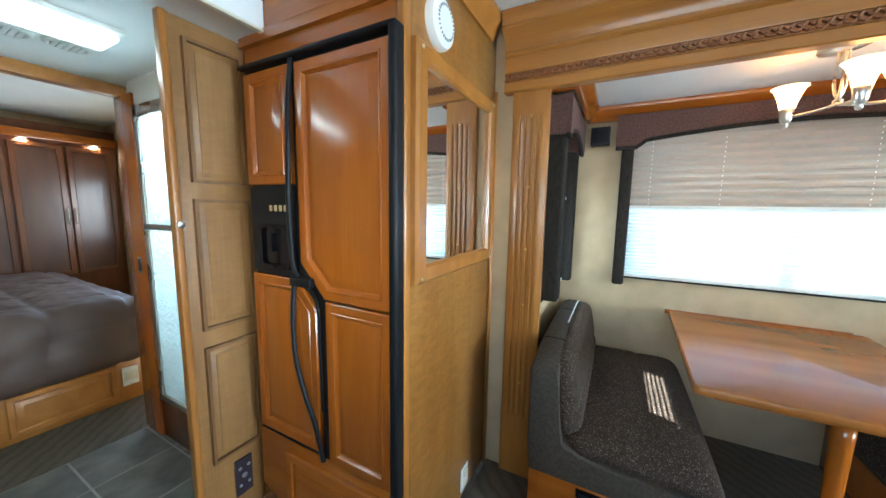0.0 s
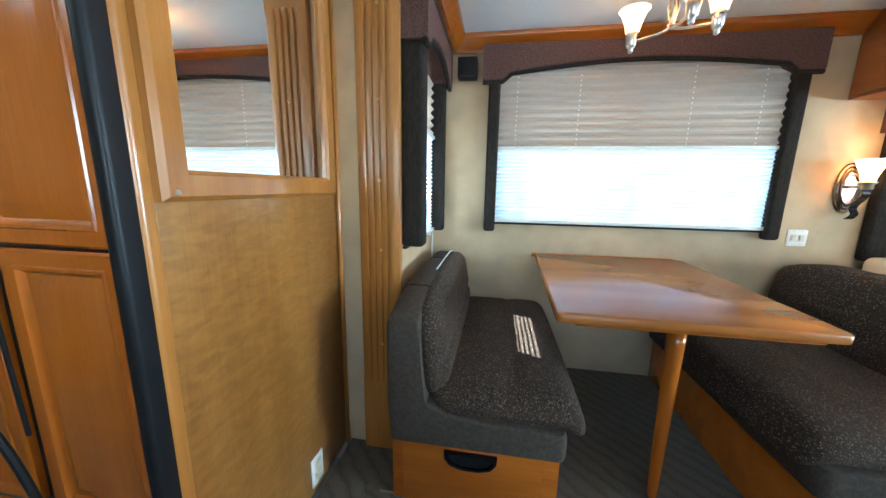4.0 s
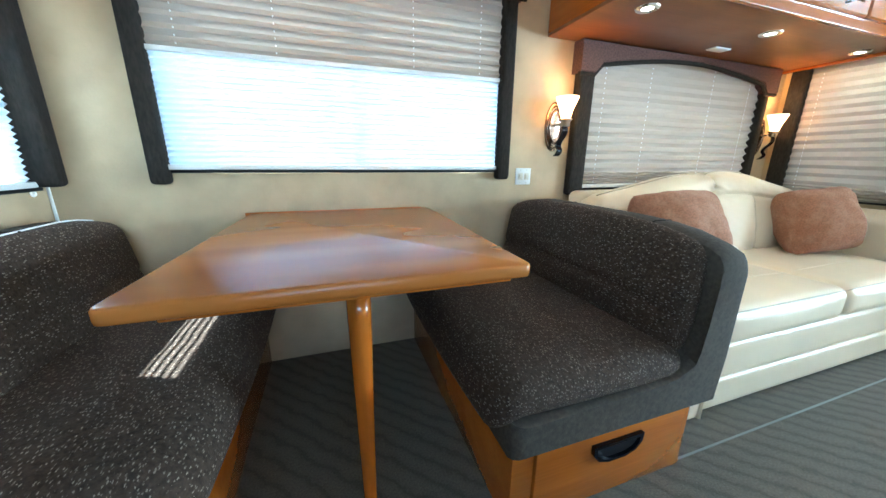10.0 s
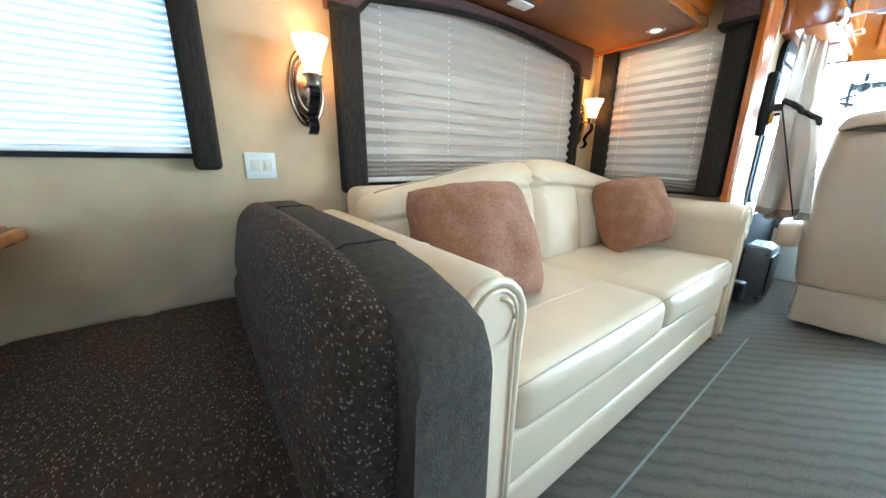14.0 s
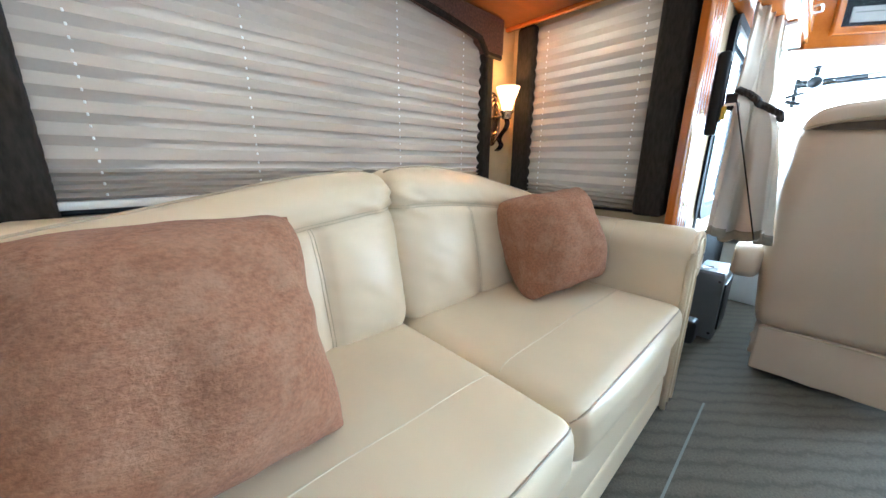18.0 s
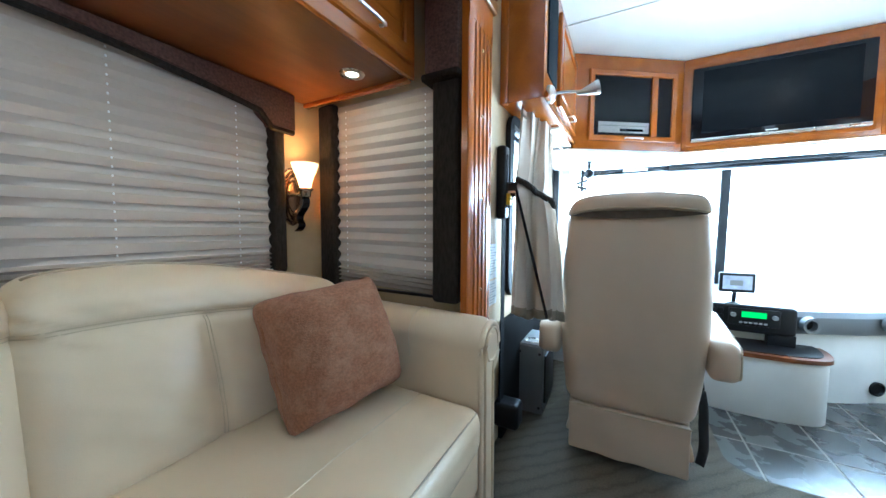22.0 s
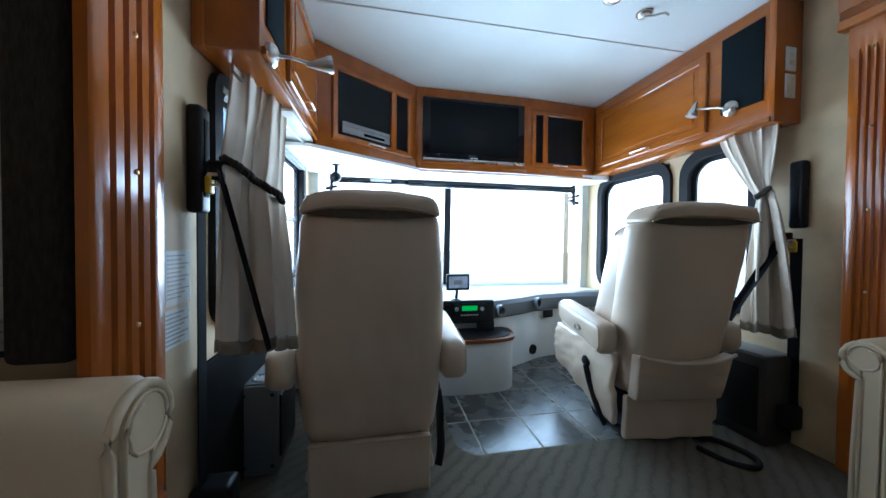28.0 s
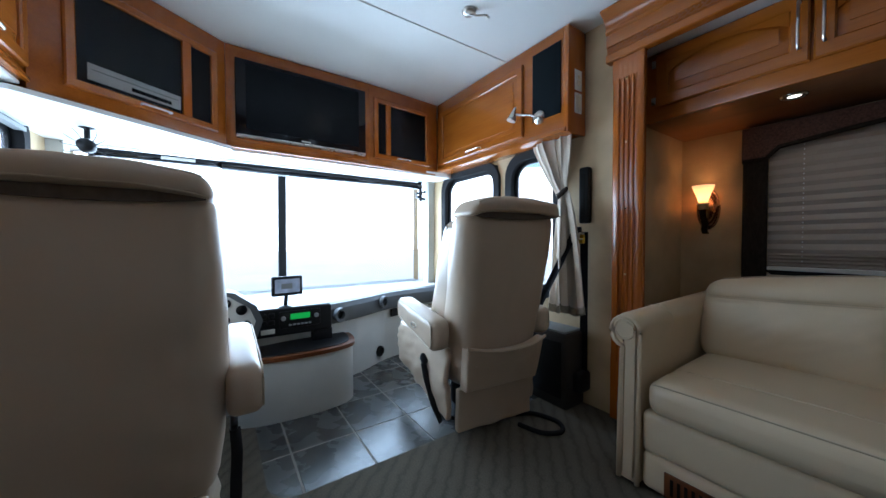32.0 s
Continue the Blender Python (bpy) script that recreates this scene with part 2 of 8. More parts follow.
def fleck(name, base, spot):
    """Dark upholstery with small pale woven dashes."""
    m = mat(name, base, 0.9, vary=0.45, scale=90, bump=0.5, bump_scale=170, spec=0.2, sheen=0.05)
    m.node_tree.nodes["Principled BSDF"].inputs["Sheen Tint"].default_value = (0.75, 0.5, 0.34, 1)
    nt = m.node_tree
    b = nt.nodes["Principled BSDF"]
    ramp = nt.nodes["Color Ramp"]
    co = nt.nodes["Texture Coordinate"]
    mp = nt.nodes.new("ShaderNodeMapping")
    mp.inputs["Scale"].default_value = (190, 84, 165)
    nt.links.new(co.outputs["Object"], mp.inputs[0])
    wob = nt.nodes.new("ShaderNodeTexNoise")
    wob.inputs["Scale"].default_value, wob.inputs["Detail"].default_value = 2.2, 3
    nt.links.new(mp.outputs[0], wob.inputs["Vector"])
    add = nt.nodes.new("ShaderNodeMixRGB")
    add.blend_type, add.inputs[0].default_value = "ADD", 0.8
    nt.links.new(mp.outputs[0], add.inputs[1])
    nt.links.new(wob.outputs["Color"], add.inputs[2])
    v = nt.nodes.new("ShaderNodeTexVoronoi")
    v.inputs["Scale"].default_value, v.inputs["Randomness"].default_value = 1.0, 0.9
    nt.links.new(add.outputs[0], v.inputs["Vector"])
    lt = nt.nodes.new("ShaderNodeMapRange")
    lt.inputs["From Min"].default_value, lt.inputs["From Max"].default_value = 0.33, 0.18
    nt.links.new(v.outputs["Distance"], lt.inputs["Value"])
    wn2 = nt.nodes.new("ShaderNodeMath")
    wn2.operation = "GREATER_THAN"
    wn2.inputs[1].default_value = 0.16
    sep = nt.nodes.new("ShaderNodeSeparateColor")
    nt.links.new(v.outputs["Color"], sep.inputs[0])
    nt.links.new(sep.outputs[0], wn2.inputs[0])
    mul = nt.nodes.new("ShaderNodeMath")
    mul.operation = "MULTIPLY"
    amt = nt.nodes.new("ShaderNodeMath")
    amt.operation = "MULTIPLY"
    lift = nt.nodes.new("ShaderNodeMapRange")
    lift.inputs["To Min"].default_value, lift.inputs["To Max"].default_value = 0.55, 1.0
    nt.links.new(sep.outputs[1], lift.inputs["Value"])
    nt.links.new(lift.outputs[0], amt.inputs[0])
    nt.links.new(wn2.outputs[0], amt.inputs[1])
    nt.links.new(lt.outputs[0], mul.inputs[0])
    nt.links.new(amt.outputs[0], mul.inputs[1])
    mix = nt.nodes.new("ShaderNodeMixRGB")
    mix.inputs[2].default_value = (*spot, 1)
    nt.links.new(mul.outputs[0], mix.inputs[0])
    nt.links.new(ramp.outputs[0], mix.inputs[1])
    nt.links.new(mix.outputs[0], b.inputs["Base Color"])
    return m


def velvet():
    """Napped velvet with pale brushed patches."""
    m = mat("rose_brown_velvet", (0.30, 0.142, 0.078), 0.95, vary=0.22, scale=150, bump=0.6, bump_scale=260, sheen=0.06, stretch=(0.7, 1, 1), spec=0.2)
    nt = m.node_tree
    co = nt.nodes["Texture Coordinate"]
    mp = nt.nodes.new("ShaderNodeMapping")
    mp.inputs["Scale"].default_value = (15, 18, 18)
    mp.inputs["Rotation"].default_value = (0, 0, radians(24))
    nt.links.new(co.outputs["Object"], mp.inputs[0])
    n = nt.nodes.new("ShaderNodeTexNoise")
    n.inputs["Scale"].default_value, n.inputs["Detail"].default_value, n.inputs["Roughness"].default_value = 1.0, 8, 0.7
    nt.links.new(mp.outputs[0], n.inputs["Vector"])
    r = nt.nodes.new("ShaderNodeValToRGB")
    r.color_ramp.elements[0].position, r.color_ramp.elements[1].position = 0.46, 0.66
    r.color_ramp.elements[0].color, r.color_ramp.elements[1].color = (0, 0, 0, 1), (0.42, 0.42, 0.42, 1)
    nt.links.new(n.outputs["Fac"], r.inputs[0])
    mix = nt.nodes.new("ShaderNodeMixRGB")
    mix.inputs[2].default_value = (0.46, 0.28, 0.175, 1)
    nt.links.new(r.outputs[0], mix.inputs[0])
    nt.links.new(nt.nodes["Color Ramp"].outputs[0], mix.inputs[1])
    nt.links.new(mix.outputs[0], nt.nodes["Principled BSDF"].inputs["Base Color"])
    return m


VELVET = velvet()
FLECK = fleck("flecked_chenille", (0.041, 0.0265, 0.0175), (0.25, 0.20, 0.15))


def carpet():
    m = mat("carpet_loop", (0.098, 0.082, 0.056), 0.95, vary=0.25, scale=160, bump=0.6, bump_scale=220)
    nt = m.node_tree
    b = nt.nodes["Principled BSDF"]
    co = nt.nodes["Texture Coordinate"]
    mp = nt.nodes.new("ShaderNodeMapping")
    mp.inputs["Rotation"].default_value = (0, 0, radians(-44))
    nt.links.new(co.outputs["Object"], mp.inputs[0])
    w = nt.nodes.new("ShaderNodeTexWave")
    w.inputs["Scale"].default_value, w.inputs["Distortion"].default_value = 5.1, 4.2
    w.inputs["Detail"].default_value, w.inputs["Detail Scale"].default_value, w.inputs["Detail Roughness"].default_value = 5.0, 2.2, 0.7
    nt.links.new(mp.outputs[0], w.inputs["Vector"])
    # broad sheared bands parted by thin looped furrows
    mr = nt.nodes.new("ShaderNodeValToRGB")
    mr.color_ramp.elements[0].position, mr.color_ramp.elements[0].color = 0.02, (0.74, 0.74, 0.74, 1)
    mr.color_ramp.elements[1].position, mr.color_ramp.elements[1].color = 0.20, (0.95, 0.95, 0.95, 1)
    top = mr.color_ramp.elements.new(0.9)
    top.color = (1.10, 1.10, 1.10, 1)
    nt.links.new(w.outputs["Fac"], mr.inputs[0])
    mul = nt.nodes.new("ShaderNodeMixRGB")
    mul.blend_type = "MULTIPLY"
    mul.inputs[0].default_value = 1.0
    nt.links.new(nt.nodes["Color Ramp"].outputs[0], mul.inputs[1])
    nt.links.new(mr.outputs[0], mul.inputs[2])
    nt.links.new(mul.outputs[0], b.inputs["Base Color"])
    bp = nt.nodes.new("ShaderNodeBump")
    bp.inputs["Strength"].default_value, bp.inputs["Distance"].default_value = 0.6, 0.006
    nt.links.new(mr.outputs[0], bp.inputs["Height"])
    nt.links.new(nt.nodes["Bump"].outputs[0], bp.inputs["Normal"])
    nt.links.new(bp.outputs[0], b.inputs["Normal"])
    return m


CARPET = carpet()


def slate():
    m = mat("slate_tile", (0.062, 0.062, 0.058), 0.27, vary=0.25, scale=7, bump=0.10, bump_scale=18, spec=0.5)
    nt = m.node_tree
    info = nt.nodes.new("ShaderNodeObjectInfo")
    mr = nt.nodes.new("ShaderNodeMapRange")
    mr.inputs["To Min"].default_value, mr.inputs["To Max"].default_value = 0.8, 1.2
    nt.links.new(info.outputs["Random"], mr.inputs["Value"])
    mul = nt.nodes.new("ShaderNodeMixRGB")
    mul.blend_type, mul.inputs[0].default_value = "MULTIPLY", 1.0
    nt.links.new(nt.nodes["Color Ramp"].outputs[0], mul.inputs[1])
    nt.links.new(mr.outputs[0], mul.inputs[2])
    nt.links.new(mul.outputs[0], nt.nodes["Principled BSDF"].inputs["Base Color"])
    return m


SLATE = slate()
HALL_TILE = mat("hall_tile", (0.125, 0.122, 0.108), 0.35, vary=0.5, scale=7, bump=0.25, bump_scale=18)
GROUT = mat("grout", (0.30, 0.285, 0.25), 0.9, vary=0.1)


def glow(name, color, strength, base=(0.8, 0.8, 0.8)):
    m = mat(name, base, 0.3)
    b = m.node_tree.nodes["Principled BSDF"]
    b.inputs["Emission Color"].default_value = (*color, 1)
    b.inputs["Emission Strength"].default_value = strength
    return m


LED = glow("lit_downlight", (1.0, 0.84, 0.62), 2.0)
TUBE = glow("lit_diffuser", (0.95, 1.0, 0.92), 0.25)
DISPLAY = glow("green_display", (0.10, 0.9, 0.12), 0.2, (0.02, 0.1, 0.02))


def cloth(name, color, through):
    """Thin pleated cloth that lets some daylight through."""
    m = bpy.data.materials.new(name)
    m.use_nodes = True
    nt = m.node_tree
    nt.nodes.remove(nt.nodes["Principled BSDF"])
    out = nt.nodes["Material Output"]
    d, tr, mx = nt.nodes.new("ShaderNodeBsdfDiffuse"), nt.nodes.new("ShaderNodeBsdfTranslucent"), nt.nodes.new("ShaderNodeMixShader")
    co = nt.nodes.new("ShaderNodeTexCoord")
    n = nt.nodes.new("ShaderNodeTexNoise")
    n.inputs["Scale"].default_value = 90
    nt.links.new(co.outputs["Object"], n.inputs["Vector"])
    ramp = nt.nodes.new("ShaderNodeValToRGB")
    ramp.color_ramp.elements[0].color = (*[v * 0.96 for v in color], 1)
    ramp.color_ramp.elements[1].color = (*[min(1, v * 1.03) for v in color], 1)
    nt.links.new(n.outputs["Fac"], ramp.inputs[0])
    nt.links.new(ramp.outputs[0], d.inputs[0])
    nt.links.new(ramp.outputs[0], tr.inputs[0])
    mx.inputs[0].default_value = through
    nt.links.new(d.outputs[0], mx.inputs[1])
    nt.links.new(tr.outputs[0], mx.inputs[2])
    nt.links.new(mx.outputs[0], out.inputs[0])
    return m


BLIND = cloth("blind_cloth", (0.43, 0.365, 0.30), 0.05)
CURTAIN = cloth("stone_curtain", (0.66, 0.585, 0.49), 0.06)
LAMP_GLASS = cloth("lit_alabaster", (0.86, 0.64, 0.38), 0.6)
ant = LAMP_GLASS.node_tree
ae, aa = ant.nodes.new("ShaderNodeEmission"), ant.nodes.new("ShaderNodeAddShader")
ae.inputs[0].default_value, ae.inputs[1].default_value = (1.0, 0.60, 0.26, 1), 0.42
ant.links.new(ant.nodes["Mix Shader"].outputs[0], aa.inputs[0])
ant.links.new(ae.outputs[0], aa.inputs[1])
ant.links.new(aa.outputs[0], ant.nodes["Material Output"].inputs[0])
STEEL_WHITE = cloth("shower_glass", (0.80, 0.88, 0.90), 0.6)
gnt = STEEL_WHITE.node_tree
gn = gnt.nodes.new("ShaderNodeTexNoise")
gn.inputs["Scale"].default_value, gn.inputs["Detail"].default_value = 38, 3
gb = gnt.nodes.new("ShaderNodeBump")
gb.inputs["Strength"].default_value, gb.inputs["Distance"].default_value = 1.0, 0.02
gnt.links.new(gnt.nodes["Texture Coordinate"].outputs["Object"], gn.inputs["Vector"])
gnt.links.new(gn.outputs["Fac"], gb.inputs["Height"])
for node in ("Diffuse BSDF", "Translucent BSDF"):
    gnt.links.new(gb.outputs[0], gnt.nodes[node].inputs["Normal"])
SLAT_CLOTH = cloth("slat_cloth", (0.90, 0.93, 0.96), 0.65)
SHEER = cloth("sheer_cloth", (0.82, 0.90, 0.98), 0.078)


def glass(name, color=(1, 1, 1), rough=0.0, mirror=False, alpha=0.12):
    m = bpy.data.materials.new(name)
    m.use_nodes = True
    nt = m.node_tree
    b = nt.nodes["Principled BSDF"]
    b.inputs["Base Color"].default_value = (*color, 1)
    b.inputs["Roughness"].default_value = rough
    if not mirror:
        b.inputs["Specular IOR Level"].default_value = 0.3
    if mirror:
        b.inputs["Metallic"].default_value = 1.0
    else:
        b.inputs["Alpha"].default_value = alpha
    return m


MIRROR = glass("silvered_mirror", (0.86, 0.87, 0.86), 0.01, True)
PANE = glass("window_pane", (0.9, 0.95, 1.0), 0.02)
TINT = glass("tinted_pane", (0.02, 0.025, 0.03), 0.06, alpha=0.16)
TINT.node_tree.nodes["Principled BSDF"].inputs["Specular IOR Level"].default_value = 0.15


# ---- shapes ----
def bm_new():
    return bmesh.new()


def box(bm, x0, x1, y0, y1, z0, z1, bevel=0.0, seg=2, turn=None):
    c = Vector(((x0 + x1) / 2, (y0 + y1) / 2, (z0 + z1) / 2))
    r = bmesh.ops.create_cube(bm, size=1)
    vs = r["verts"]
    for v in vs:
        v.co = Vector((v.co.x * (x1 - x0), v.co.y * (y1 - y0), v.co.z * (z1 - z0)))
    if bevel:
        es = list({e for v in vs for e in v.link_edges})
        made = bmesh.ops.bevel(bm, geom=es, offset=bevel, segments=seg, profile=0.5, affect="EDGES", clamp_overlap=True)
        vs = list({v for f in made["faces"] for v in f.verts} | {v for v in vs if v.is_valid})
    for v in vs:
        v.co = (turn @ v.co if turn else v.co) + c
    return vs


def rod(bm, a, b, r0, r1=None, n=12):
    """A round bar from a to b."""
    a, b = Vector(a), Vector(b)
    r1 = r0 if r1 is None else r1
    q = (b - a).to_track_quat("Z", "Y").to_matrix()
    rings = []
    for p, r in ((a, r0), (b, r1)):
        rings.append([bm.verts.new(p + q @ Vector((r * math.cos(2 * math.pi * i / n), r * math.sin(2 * math.pi * i / n), 0))) for i in range(n)])
    for i in range(n):
        bm.faces.new((rings[0][i], rings[0][(i + 1) % n], rings[1][(i + 1) % n], rings[1][i]))
    bm.faces.new(rings[0][::-1])
    bm.faces.new(rings[1])


def tube(bm, pts, r, n=8, flat=1.0):
    """A bent bar through points; r may be a list."""
    pts = [Vector(p) for p in pts]
    rs = r if isinstance(r, (list, tuple)) else [r] * len(pts)
    rings = []
    up = Vector((0, 0, 1))
    for i, p in enumerate(pts):
        d = (pts[min(i + 1, len(pts) - 1)] - pts[max(i - 1, 0)]).normalized()
        side = d.cross(up)
        if side.length < 0.05:
            side = d.cross(Vector((1, 0, 0)))
        side.normalize()
        nrm = side.cross(d).normalized()
        rings.append([bm.verts.new(p + side * rs[i] * math.cos(2 * math.pi * k / n) + nrm * rs[i] * flat * math.sin(2 * math.pi * k / n)) for k in range(n)])
    for a, b in zip(rings, rings[1:]):
        for k in range(n):
            bm.faces.new((a[k], a[(k + 1) % n], b[(k + 1) % n], b[k]))
    bm.faces.new(rings[0][::-1])
    bm.faces.new(rings[-1])


def arc(p, n=8):
    """A smooth curve through control points (Catmull-Rom)."""
    p = [Vector(v) for v in p]
    out = []
    for i in range(len(p) - 1):
        a, b, c, d = p[max(i - 1, 0)], p[i], p[i + 1], p[min(i + 2, len(p) - 1)]
        for k in range(n):
            t = k / n
            out.append(0.5 * (2 * b + (c - a) * t + (2 * a - 5 * b + 4 * c - d) * t * t + (3 * b - a - 3 * c + d) * t ** 3))
    return out + [p[-1]]


def lathe(bm, prof, c, axis="z", n=24, cap=True):
    """Turn a profile of (radius, height) about an axis through c."""
    c = Vector(c)
    rings = []
    for r, h in prof:
        ring = []
        for k in range(n):
            a = 2 * math.pi * k / n
            u, w = r * math.cos(a), r * math.sin(a)
            v = {"z": (u, w, h), "x": (h, u, w), "y": (w, h, u)}[axis]
            ring.append(bm.verts.new(c + Vector(v)))
        rings.append(ring)
    for a, b in zip(rings, rings[1:]):
        for k in range(n):
            bm.faces.new((a[k], a[(k + 1) % n], b[(k + 1) % n], b[k]))
    if cap:
        bm.faces.new(rings[0][::-1])
        bm.faces.new(rings[-1])


def sweep(bm, prof, path):
    """Carry a closed outline along straight pieces: prof gives the corner for each stop, path the stops (functions of the outline point)."""
    rings = [[bm.verts.new(stop(u, v)) for u, v in prof] for stop in path]
    n = len(prof)
    for a, b in zip(rings, rings[1:]):
        for k in range(n):
            bm.faces.new((a[k], a[(k + 1) % n], b[(k + 1) % n], b[k]))
    bm.faces.new(rings[0][::-1])
    bm.faces.new(rings[-1])
    bmesh.ops.recalc_face_normals(bm, faces=bm.faces[:])


def plate(bm, outline, axis, a, b):
    """A flat outline of (u, v) with thickness a..b along an axis (u, v are the other two axes in order)."""
    def at(u, v, w):
        return {"x": (w, u, v), "y": (u, w, v), "z": (u, v, w)}[axis]
    lo = [bm.verts.new(at(u, v, a)) for u, v in outline]
    hi = [bm.verts.new(at(u, v, b)) for u, v in outline]
    n = len(outline)
    fs = [bm.faces.new(lo[::-1]), bm.faces.new(hi)]
    for k in range(n):
        fs.append(bm.faces.new((lo[k], lo[(k + 1) % n], hi[(k + 1) % n], hi[k])))
    bmesh.ops.recalc_face_normals(bm, faces=fs)


def pad(bm, x0, x1, y0, y1, z0, z1, r=0.05, puff=0.0, n=8, shape=None):
    """A stuffed cushion: a rounded box whose faces swell by puff; shape may bend each point."""
    c = Vector(((x0 + x1) / 2, (y0 + y1) / 2, (z0 + z1) / 2))
    h = Vector(((x1 - x0) / 2, (y1 - y0) / 2, (z1 - z0) / 2))
    r = min(r, h.x * 0.98, h.y * 0.98, h.z * 0.98)
    axes = []
    for k in range(3):
        inner = h[k] - r
        side = [h[k] - r * (1 - s) for s in (1.0, 0.72, 0.4, 0.0)]
        mid = [inner * (2 * i / n - 1) for i in range(1, n)] if inner > 0.02 else [0.0]
        axes.append([-s for s in side] + mid + side[::-1])
    grid = {}

    def vert(i, j, k):
        key = (i, j, k)
        if key not in grid:
            p = Vector((axes[0][i], axes[1][j], axes[2][k]))
            q = Vector([max(-(h[a] - r), min(h[a] - r, p[a])) for a in range(3)])
            d = p - q
            if d.length > 1e-9:
                m = max(abs(d.x), abs(d.y), abs(d.z))
                p = q + d.normalized() * m
            if puff:
                e = [1 - min(1, abs(p[a]) / h[a]) ** 2 for a in range(3)]
                p.x += puff * math.copysign(1, p.x) * e[1] * e[2] * (abs(p.x) / h.x) ** 2
                p.y += puff * math.copysign(1, p.y) * e[0] * e[2] * (abs(p.y) / h.y) ** 2
                p.z += puff * math.copysign(1, p.z) * e[0] * e[1] * (abs(p.z) / h.z) ** 2
            p = p + c
            grid[key] = bm.verts.new(shape(p) if shape else p)
        return grid[key]

    nx, ny, nz = (len(a) - 1 for a in axes)
    for i in range(nx):
        for j in range(ny):
            bm.faces.new((vert(i, j, 0), vert(i, j + 1, 0), vert(i + 1, j + 1, 0), vert(i + 1, j, 0)))
            bm.faces.new((vert(i, j, nz), vert(i + 1, j, nz), vert(i + 1, j + 1, nz), vert(i, j + 1, nz)))
    for i in range(nx):
        for k in range(nz):
            bm.faces.new((vert(i, 0, k), vert(i + 1, 0, k), vert(i + 1, 0, k + 1), vert(i, 0, k + 1)))
            bm.faces.new((vert(i, ny, k), vert(i, ny, k + 1), vert(i + 1, ny, k + 1), vert(i + 1, ny, k)))
    for j in range(ny):
        for k in range(nz):
            bm.faces.new((vert(0, j, k), vert(0, j, k + 1), vert(0, j + 1, k + 1), vert(0, j + 1, k)))
            bm.faces.new((vert(nx, j, k), vert(nx, j + 1, k), vert(nx, j + 1, k + 1), vert(nx, j, k + 1)))


def part(name, bm, material, parent=None, label="", turn=None):
    """Link a bmesh as one mesh object, under a thing or a part if one is given."""
    if turn is not None:
        bmesh.ops.transform(bm, matrix=turn, verts=bm.verts[:])
    for f in bm.faces:
        f.smooth = True
    for e in bm.edges:
        if len(e.link_faces) == 2 and e.calc_face_angle(0) > 0.6:
            e.smooth = False
    me = bpy.data.meshes.new(name)
    bm.to_mesh(me)
    bm.free()
    me.materials.append(material)
    ob = new(name, me)
    if parent:
        ob.parent = parent
        up = parent
        inv = Matrix()
        while up:
            inv = up.matrix_basis.inverted() if up.parent is None else inv
            up = up.parent
        if parent.parent is None:
            ob.matrix_parent_inverse = inv
    return tagged(ob, label)


def thing(name, label, category, at, group="", kind=""):
    ob = new(name)
    ob.empty_display_size = 0.1
    ob.location = at
    bpy.context.view_layer.update()
    return tagged(ob, label, category, group, kind)


def boxpart(name, material, parent, x0, x1, y0, y1, z0, z1, bevel=0.003, label="", seg=2, turn=None):
    bm = bm_new()
    box(bm, x0, x1, y0, y1, z0, z1, bevel, seg)
    return part(name, bm, material, parent, label, turn)


def struct(name, material, x0, x1, y0, y1, z0, z1, label="", category="wall", bevel=0.0):
    bm = bm_new()
    box(bm, x0, x1, y0, y1, z0, z1, bevel)
    return tagged(part(name, bm, material), label, category, kind="structure")


import collections


# ---- structure ----
def wall(name, axis, a, b, u0, u1, z0, z1, holes, material, label):
    """A wall of thickness a..b along an axis, with rectangular openings (u0, u1, z0, z1) cut through."""
    us = sorted({u0, u1, *[h[0] for h in holes], *[h[1] for h in holes]})
    zs = sorted({z0, z1, *[h[2] for h in holes], *[h[3] for h in holes]})
    bm = bm_new()
    for p, q in zip(us, us[1:]):
        for r, s in zip(zs, zs[1:]):
            mu, mz = (p + q) / 2, (r + s) / 2
            if any(h[0] < mu < h[1] and h[2] < mz < h[3] for h in holes):
                continue
            if axis == "y":
                box(bm, p, q, a, b, r, s)
            else:
                box(bm, a, b, p, q, r, s)
    # drop the faces where two blocks meet, so that the wall is one clean shell
    seen = collections.defaultdict(list)
    for f in bm.faces:
        seen[tuple(round(v, 4) for v in f.calc_center_median())].append(f)
    bmesh.ops.delete(bm, geom=[f for fs in seen.values() if len(fs) > 1 for f in fs], context="FACES_ONLY")
    bmesh.ops.remove_doubles(bm, verts=bm.verts[:], dist=1e-5)
    ob = part(name, bm, material)
    ob.data.polygons.foreach_set("use_smooth", [False] * len(ob.data.polygons))
    return tagged(ob, label, "wall", kind="structure")


CEIL, SLIDE_CEIL = 2.205, 2.0
Y_D, Y_P = 2.20, -0.42          # inner faces of the two side walls
S_BACK, S_REAR, S_FRONT = 3.03, 0.10, 4.26   # dinette and sofa slide-out
P_BACK, P_REAR, P_FRONT = -1.22, 2.0, 4.47   # opposite slide-out

